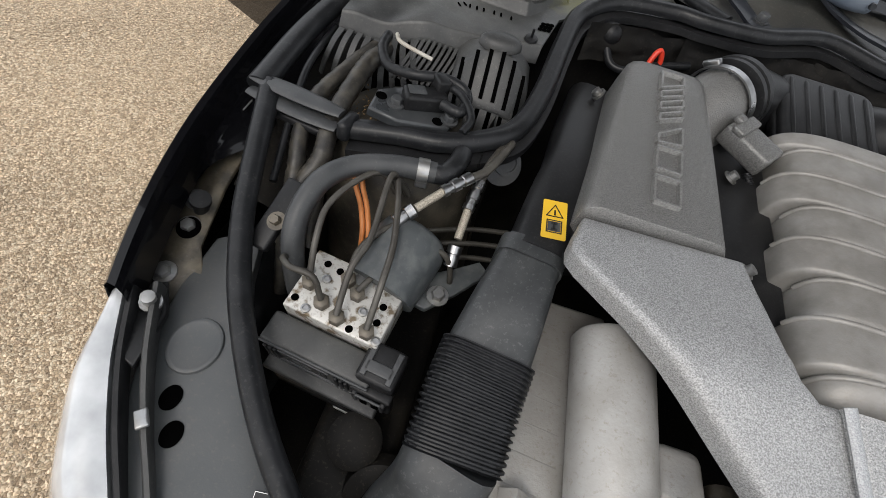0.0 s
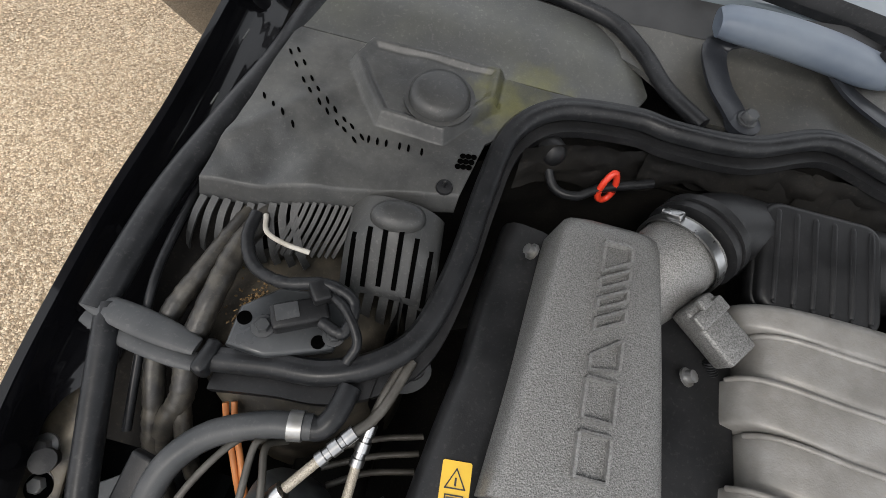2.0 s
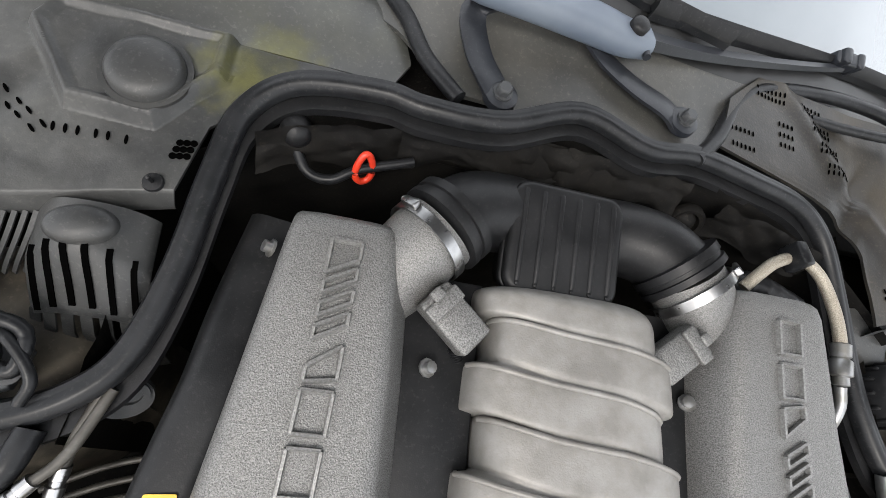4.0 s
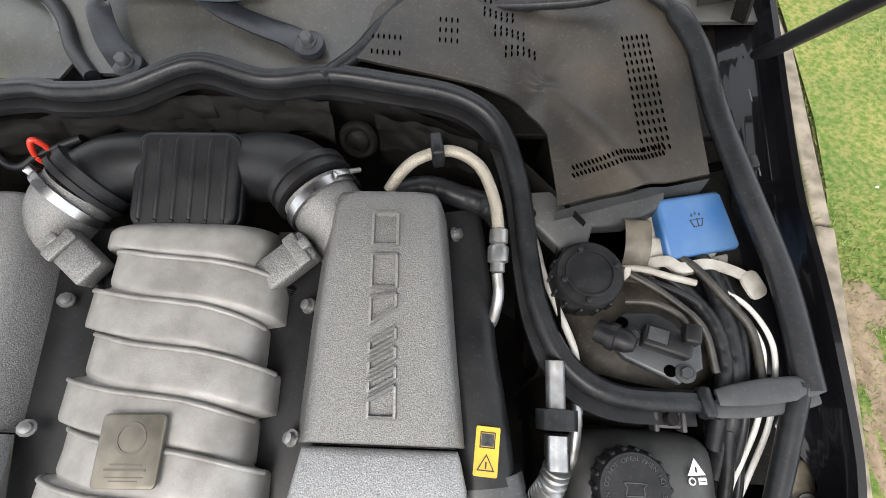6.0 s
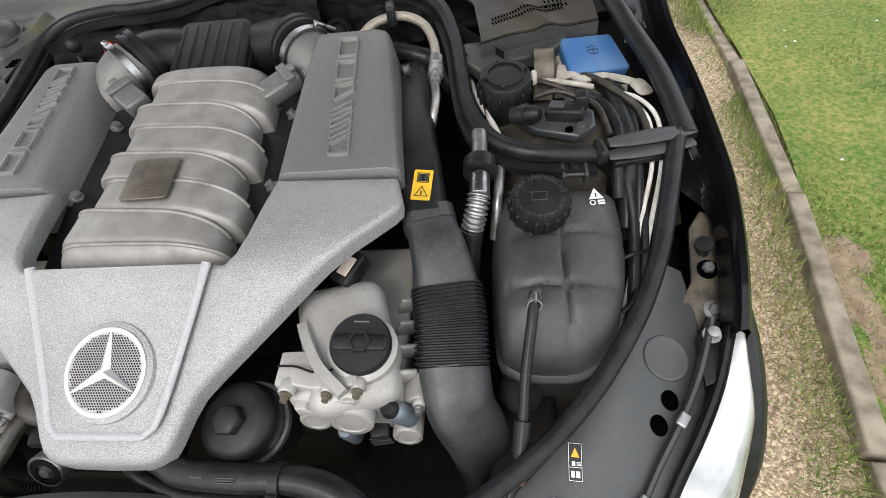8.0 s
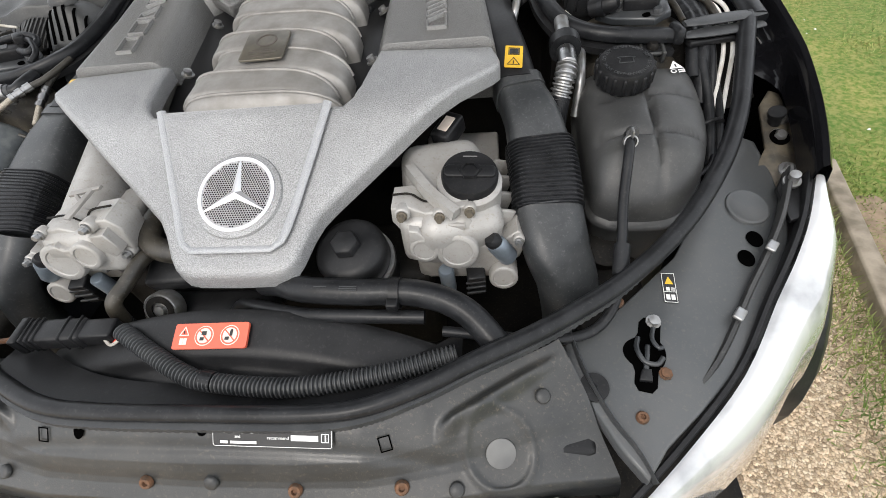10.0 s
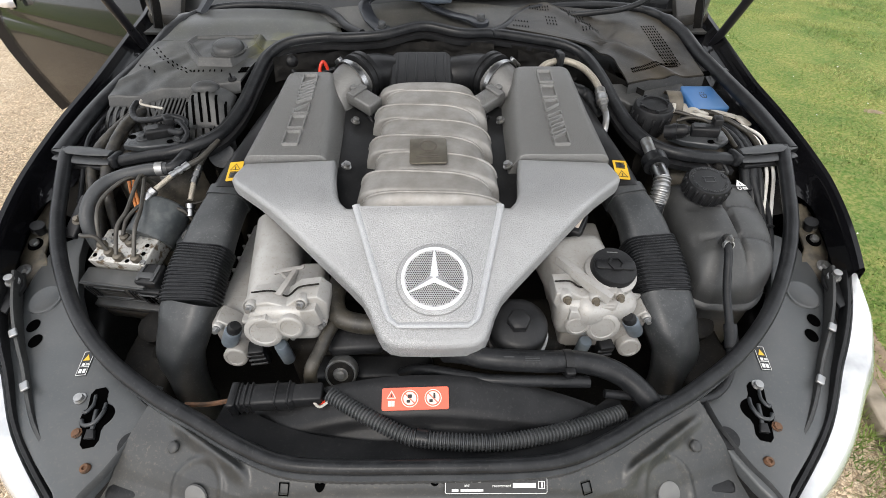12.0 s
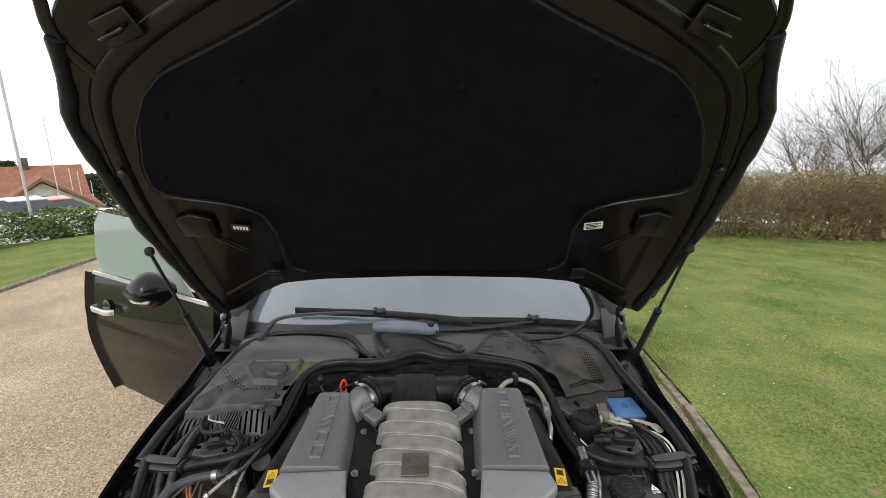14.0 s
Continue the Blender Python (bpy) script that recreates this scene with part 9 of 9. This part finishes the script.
    part("bump_stop", revolve([(0.010, 0), (0.010, 0.006), (0.008, 0.009), (0.0003, 0.009)], 16), "plastic_grey" if side < 0 else "rubber", bonnet, m=Matrix.Translation(bp(0.775, 0.74, 0.0)) @ fr)
    for pts_, mt in (([(0.795, 1.20, 0.95), (0.80, 1.185, 1.03), (0.785, 1.15, 1.09)], "zinc"), ([(0.775, 1.14, 0.965), (0.765, 1.16, 1.04), (0.77, 1.17, 1.10), (0.775, 1.12, 1.15)], "dark")):
        arm = part("hinge_arm", sweep(smooth_path([(side * (x - 0.03), y, z) for x, y, z in pts_], 4), [(-0.003, -0.012), (0.003, -0.012), (0.003, 0.012), (-0.003, 0.012)]), mt, bonnet, "dirty metal bonnet hinge arm")
    repeat("pivot", finish(revolve([(0.009, -0.006), (0.009, 0.006), (0.0003, 0.006)], 12, axis="x")), "zinc", arm, [Matrix.Translation((side * 0.76, 1.185, 1.035)), Matrix.Translation((side * 0.745, 1.15, 1.095))])
    strut = thing("gas_strut", "black gas strut holding the bonnet up", "gas strut", "pair of gas struts")
    a, b = Vector((side * 0.785, 1.11, 0.925)), Vector((side * 0.762 + 0.01, 0.80, 1.43))
    mid = a.lerp(b, 0.50)
    part("cylinder", tube([a, a.lerp(mid, 0.5), mid], 0.0115, 14, 2), "plastic_gloss", strut)
    part("collar", tube([mid, mid + (b - a).normalized() * 0.012], 0.0125, 14, 2), "plastic", strut)
    part("rod", tube([mid, mid.lerp(b, 0.5), b], 0.005, 10, 2), "plastic_gloss", strut)
    part("ball_joint", revolve([(0.006, -0.012), (0.013, -0.006), (0.013, 0.008), (0.006, 0.014)], 14), "plastic", strut, m=Matrix.Translation(b))

# ---- open front door ----
H, D = Vector((-0.93, 1.46, 0)), Vector((-0.865, 0.50, 0))
DN = Vector((-0.5, -0.865, 0))


def door_point(d, z, out=0.0):
    return H + D * d + Vector((0, 0, z)) + DN * out


def door_skin(out):
    def place(u, v):
        z = 0.36 + 0.66 * v
        d = 1.06 * u + (0.05 * (1 - abs(2 * v - 0.9)) if u > 0.9 else 0) - (0.10 * (1 - v) ** 2 * u)
        return door_point(d, z, out + 0.045 * math.sin(math.pi * (0.15 + 0.75 * v)) - 0.006 * math.exp(-((v - 0.62) / 0.03) ** 2))
    return place


door = part("front_door", sheet(24, 30, door_skin(0.0)), "paint", car, "open black front door with its window up")
part("door_inner", sheet(10, 10, lambda u, v: door_point(1.04 * u, 0.38 + 0.62 * v, -0.09)), "interior", door, "dark inner trim")
part("door_edge", sweep([door_skin(0.0)(1.0, v / 10) for v in range(11)], [(-0.05, -0.002), (0.05, -0.002), (0.05, 0.002), (-0.05, 0.002)], up=(0, 1, 0)), "paint", door)
part("chrome_strip", sweep([door_point(0.02 + 1.03 * k / 10, 1.025, 0.02) for k in range(11)], [(-0.006, -0.008), (0.006, -0.008), (0.006, 0.008), (-0.006, 0.008)]), "chrome", door, "bright window trim")
part("window_pane", loft([[door_point(d, z, o) for d, z in ((0.16, 1.03), (1.0, 1.03), (1.03, 1.12), (0.98, 1.30), (0.90, 1.37), (0.62, 1.36), (0.36, 1.24))] for o in (-0.002, 0.003)]), "door_glass", door, "greenish door window")
part("door_handle", sweep(smooth_path([door_point(0.82, 0.845, 0.055), door_point(0.84, 0.848, 0.085), (door_point(0.91, 0.85, 0.09)), door_point(0.98, 0.848, 0.085), door_point(1.0, 0.845, 0.055)], 5), rounded(0.016, 0.03, 0.006), up=(0, 0, 1)), "chrome", door, "chrome pull handle")
part("handle_dish", moved(revolve([(0.045, 0), (0.04, 0.002), (0.0005, -0.002)], 24), Matrix.Translation(door_point(0.91, 0.85, 0.045)) @ DN.to_track_quat("Z", "Y").to_matrix().to_4x4()), "dark_glass", door)
part("door_mirror", loft([[door_point(0.22 + a * 0.48, 1.10 + 1.05 * dz * k, 0.09 + 0.14 * (q / 6)) + Vector((0, 0, 0)) for a, dz in [(0.20 * math.cos(t) * (1 - 0.3 * (q / 6)), 0.075 * math.sin(t)) for t in [2 * math.pi * i / 16 for i in range(16)]]] for q, k in ((0, 0.55), (1, 0.85), (2, 1.0), (3, 1.0), (4, 0.92), (5, 0.7), (6, 0.35))]), "paint", door, "gloss black mirror with a chrome line", angle=60)
part("indicator_strip", sweep([door_point(0.15 + 0.14 * k / 8, 1.07, 0.20 + 0.025 * math.sin(k / 8 * 3.14)) for k in range(9)], [(-0.006, -0.006), (0.006, -0.006), (0.006, 0.006), (-0.006, 0.006)]), "lens", door, "clear indicator strip")

# ---- distance ----
def polar(az, r):
    return r * math.sin(radians(az)), r * math.cos(radians(az)) - 0.46


house = thing("house", "low white house with a brown tiled roof and a gable", "house")
hx, hy = polar(-40.9, 44)
hz = land(hx, hy) - 0.2
face = math.degrees(math.atan2(hx, hy))
HM = pose(hx, hy, hz, 0, 0, 41.5)
part("wall", box(22, 9, 2.9, 0.02, at=(-7.6, 5, 1.45)), "render_wall", house, "white rendered wall", m=HM)
part("roof", loft([[(x, -0.6, 2.8), (x, 5, 5.8), (x, 10.6, 2.8)] for x in (-20, 2.8)]), "roof_tile", house, "brown tiled roof", m=HM)
gb = part("gable", loft([[(-2.7, y, 0), (2.7, y, 0), (2.7, y, 3.2), (0, y, 5.0), (-2.7, y, 3.2)] for y in (-2.6, 2)]), "render_wall", house, "white gable front", m=HM)
for sx in (-1, 1):
    part("gable_roof", loft([[(sx * 3.3, y, 2.85), (0, y, 5.12), (0, y, 5.35), (sx * 3.3, y, 3.08)] for y in (-3.1, 4)]), "roof_tile", gb, "brown tiled gable roof", m=HM)
part("window", box(0.6, 0.1, 0.7, 0.01, at=(0, -2.66, 3.75)), "dark_glass", gb, "small gable window", m=HM)
for x in (-2.2, -0.7, 0.9, 2.3):
    w = part("window", box(1.0, 0.1, 1.2, 0.01, at=(x, -2.66, 1.3)), "dark_glass", gb, "dark window", m=HM)
part("chimney", box(0.6, 0.6, 0.9, 0.03, at=(-0.8, 4.8, 6.0)), "twig", house, m=HM)


def parked_car(paint, label, az, r, turn):
    x, y = polar(az, r)
    m = pose(x, y, land(x, y), 0, 0, turn)
    c = thing("parked_car", label, "car", "parked cars", at=(x, y, land(x, y)))
    def sec(yv, w, z0, z1):
        return [(-w, yv, z0), (w, yv, z0), (w, yv, z1 - 0.08), (w - 0.08, yv, z1), (-w + 0.08, yv, z1), (-w, yv, z1 - 0.08)]
    part("body", loft([sec(-2.1, 0.7, 0.35, 0.7), sec(-1.9, 0.85, 0.25, 0.85), (sec(-0.8, 0.88, 0.22, 0.98)), sec(1.2, 0.88, 0.22, 1.0), sec(1.9, 0.84, 0.25, 1.0), sec(2.1, 0.75, 0.35, 0.9)]), paint, c, m=m)
    part("cabin", loft([[(-0.80, -1.0, 0.95), (0.80, -1.0, 0.95), (0.80, 1.9, 0.98), (-0.80, 1.9, 0.98)], [(-0.62, -0.2, 1.48), (0.62, -0.2, 1.48), (0.62, 1.5, 1.46), (-0.62, 1.5, 1.46)]]), "dark_glass", c, "dark car windows", m=m)
    part("roof", box(1.26, 1.72, 0.05, 0.02, at=(0, 0.65, 1.49)), paint, c, m=m)
    for sx in (-1, 1):
        for py in (-1.3, 1.3):
            part("wheel", revolve([(0.2, -0.1), (0.31, -0.1), (0.31, 0.1), (0.2, 0.1), (0.18, 0.05), (0.01, 0.05)], 20, at=(sx * 0.8, py, 0.31), axis="x"), "rubber", c, m=m)
        part("tail_light", box(0.3, 0.06, 0.22, 0.02, at=(sx * 0.68, 2.04, 0.78)), "red_paint", c, "red tail light", m=m)
        part("headlight", box(0.32, 0.06, 0.16, 0.02, at=(sx * 0.62, -2.05, 0.68)), "lens", c, "clear headlight", m=m)


parked_car("white_paint", "white estate car parked behind the shrubs", -44.4, 19, 140)
parked_car("white_paint", "white hatchback parked behind the shrubs", -41.6, 19.6, 142)
parked_car("red_paint", "red hatchback parked behind the shrubs", -39.6, 20.4, 140)
for az, r, h, rr in ((-42.0, 18, 10.5, 0.04), (-39.8, 34, 7.0, 0.028), (-38.7, 42, 5.3, 0.032), (-38.1, 42, 5.1, 0.028), (-37.2, 44, 4.6, 0.032)):
    x, y = polar(az, r)
    fp = thing("flag_pole", "slim white pole beside the car park", "pole", "slim white poles", at=(x, y, land(x, y)))
    part("shaft", revolve([(rr, -0.2), (rr * 0.7, h), (0.001, h + 0.02)], 12, at=(x, y, land(x, y))), "pole", fp)
    part("foot", revolve([(rr * 2.2, -0.1), (rr * 2.2, 0.06), (rr, 0.1)], 12, at=(x, y, land(x, y))), "pole", fp)


def scatter_leaves(name, label, category, count, place, size, mat, seed, droop=0.5):
    rnd = random.Random(seed)
    vs, fs = [], []
    for _ in range(count):
        c = Vector(place(rnd))
        a = Vector((rnd.gauss(0, 1), rnd.gauss(0, 1), rnd.gauss(0, droop))).normalized()
        b = a.cross(Vector((rnd.gauss(0, 1), rnd.gauss(0, 1), rnd.gauss(0, 1)))).normalized()
        s = size * rnd.uniform(0.5, 1.3)
        i = len(vs)
        vs += [tuple(c - a * s), tuple(c + b * s * 0.4), tuple(c + a * s), tuple(c - b * s * 0.4)]
        fs.append((i, i + 1, i + 2, i + 3))
    me = bpy.data.meshes.new(name)
    me.from_pydata(vs, [], fs)
    me.materials.append(M[mat])
    return me


def twig_mesh(starts, rnd, r0, levels, length, spread, up):
    """Tapering three-sided twigs that fork; returns vertex and face lists."""
    vs, fs = [], []

    def limb(p, d, r, ln, level):
        n = 4 if level < 2 else 3
        prev = None
        for k in range(n + 1):
            side = d.cross(Vector((0.3, 0.2, 1))).normalized()
            u = side.cross(d)
            rad = r * (1 - 0.55 * k / n)
            ring_ = []
            for j in range(3):
                a = 2.094 * j
                ring_.append(len(vs))
                vs.append(tuple(p + side * math.cos(a) * rad + u * math.sin(a) * rad))
            if prev:
                for j in range(3):
                    fs.append((prev[j], prev[(j + 1) % 3], ring_[(j + 1) % 3], ring_[j]))
            prev = ring_
            if k < n:
                p = p + d * (ln / n)
                d = (d + Vector((rnd.gauss(0, spread), rnd.gauss(0, spread), rnd.gauss(up, spread)))).normalized()
                if level < levels and k > 0:
                    for _ in range(2 if level else 3):
                        e = (d + Vector((rnd.gauss(0, 0.6), rnd.gauss(0, 0.6), rnd.gauss(0.15, 0.45)))).normalized()
                        limb(p.copy(), e, rad * 0.6, ln * rnd.uniform(0.45, 0.7), level + 1)
    for p, d in starts:
        limb(Vector(p), Vector(d).normalized(), r0, length, 0)
    return vs, fs


def bare_tree(x, y, height, seed, label):
    rnd = random.Random(seed)
    z = land(x, y)
    t = thing("bare_tree", label, "tree", "bare trees behind the hedge", at=(x, y, z))
    part("trunk", tube([(x, y, z - 0.1), (x + rnd.gauss(0, 0.06), y, z + height * 0.18), (x + rnd.gauss(0, 0.1), y, z + height * 0.36)], 0.09 * height / 5, 10, 4, scale=lambda i, n: 1.2 - 0.6 * i / n), "twig", t)
    starts = []
    for k in range(11):
        a = k * 0.9 + rnd.random()
        starts.append(((x, y, z + height * rnd.uniform(0.12, 0.34)), (0.75 * math.cos(a), 0.75 * math.sin(a), 1)))
    vs, fs = twig_mesh(starts, rnd, 0.021 * height / 5, 3, height * 0.5, 0.12, 0.03)
    me = bpy.data.meshes.new("crown")
    me.from_pydata(vs, [], fs)
    me.materials.append(M["twig"])
    ob = new("crown", me)
    ob.parent = t
    ob.matrix_parent_inverse = WORLD[t].inverted()


for i, (az, r, h) in enumerate(((39.4, 15.5, 3.1), (44.0, 15.0, 3.7), (48.0, 16, 3.6), (52, 16, 3.6), (41.6, 19, 3.3))):
    x, y = polar(az, r)
    bare_tree(x, y, h, 30 + i, "leafless tree with fine spreading twigs")

# brown winter hedge on the right, green shrubs on the left
hedge = thing("winter_hedge", "tangled brown winter hedge at the end of the lawn", "hedge", kind="stuff")
rnd = random.Random(77)
starts = []
for _ in range(1100):
    x = 3.5 + 22 * rnd.random()
    y = 9.3 + 1.6 * rnd.random() + 0.02 * (x - 5)
    starts.append(((x, y, land(x, y) - 0.05), (rnd.gauss(0, 0.35), rnd.gauss(-0.1, 0.3), 1)))
vs, fs = twig_mesh(starts, rnd, 0.011, 2, 1.1, 0.22, -0.03)
me = bpy.data.meshes.new("hedge_twigs")
me.from_pydata(vs, [], fs)
me.materials.append(M["hedge_twig"])
ob = new("hedge_twigs", me)
ob.parent = hedge


def hedge_leaf(r):
    x = 3.5 + 22 * r.random()
    y = 9.3 + 1.9 * r.random() + 0.02 * (x - 5)
    return x, y, land(x, y) + (1.45 + 0.75 * noise.noise(Vector((x * 0.9, 0, 0))) + 0.4 * noise.noise(Vector((x * 3.1, 5, 0)))) * r.random() ** 1.05


me = scatter_leaves("hedge_leaves", "", "", 105000, hedge_leaf, 0.034, "hedge_brown", 3)
ob = new("hedge_leaves", me)
ob.parent = hedge


def shrub_leaf(r):
    # bushes planted in a row, some way apart
    k = int(r.random() * 34)
    q = r.random() ** 0.7
    spread = 0.16 + 0.30 * math.sin(math.pi * (0.12 + 0.80 * q))
    y = 5.0 + 0.62 * k + 0.12 * math.sin(k * 2.4) + r.gauss(0, spread * 0.55)
    x = -9.75 + r.gauss(0, spread * 0.55)
    h = 0.70 + 0.16 * math.sin(k * 1.9 + 0.5)
    return x, y, land(x, y) + 0.04 + h * q


me = scatter_leaves("green_hedge", "", "", 30000, shrub_leaf, 0.055, "leaf", 8)
tagged(new("green_hedge", me), "green leafy hedge in front of the parked cars", "hedge", kind="stuff")


def evergreen_leaf(cx, cy, h, w):
    def place(r):
        a, k = r.uniform(0, 6.28), r.random()
        q = w * math.sqrt(r.random()) * (1 - 0.75 * k) * (1 + 0.3 * noise.noise(Vector((math.cos(a) * 2, math.sin(a) * 2, k * 4))))
        return cx + q * math.cos(a), cy + q * math.sin(a), land(cx, cy) + 0.3 + (h - 0.3) * k
    return place


for i, (az, r, h, w) in enumerate(((-43.2, 62, 8.8, 3.0), (-41.0, 66, 8.4, 2.6), (-37.2, 58, 6.7, 3.2))):
    x, y = polar(az, r)
    t = thing("evergreen_tree", "dark green evergreen tree behind the house", "tree", "evergreen trees", at=(x, y, land(x, y)))
    part("trunk", tube([(x, y, land(x, y) - 0.2), (x, y, land(x, y) + 1.5), (x, y, land(x, y) + h * 0.8)], 0.2, 8, 3, scale=lambda i, n: 1 - 0.8 * i / n), "twig", t)
    me = scatter_leaves("crown", "", "", 6000, evergreen_leaf(x, y, h, w), 0.22, "evergreen", 40 + i)
    ob = new("crown", me)
    ob.parent = t
    ob.matrix_parent_inverse = WORLD[t].inverted()
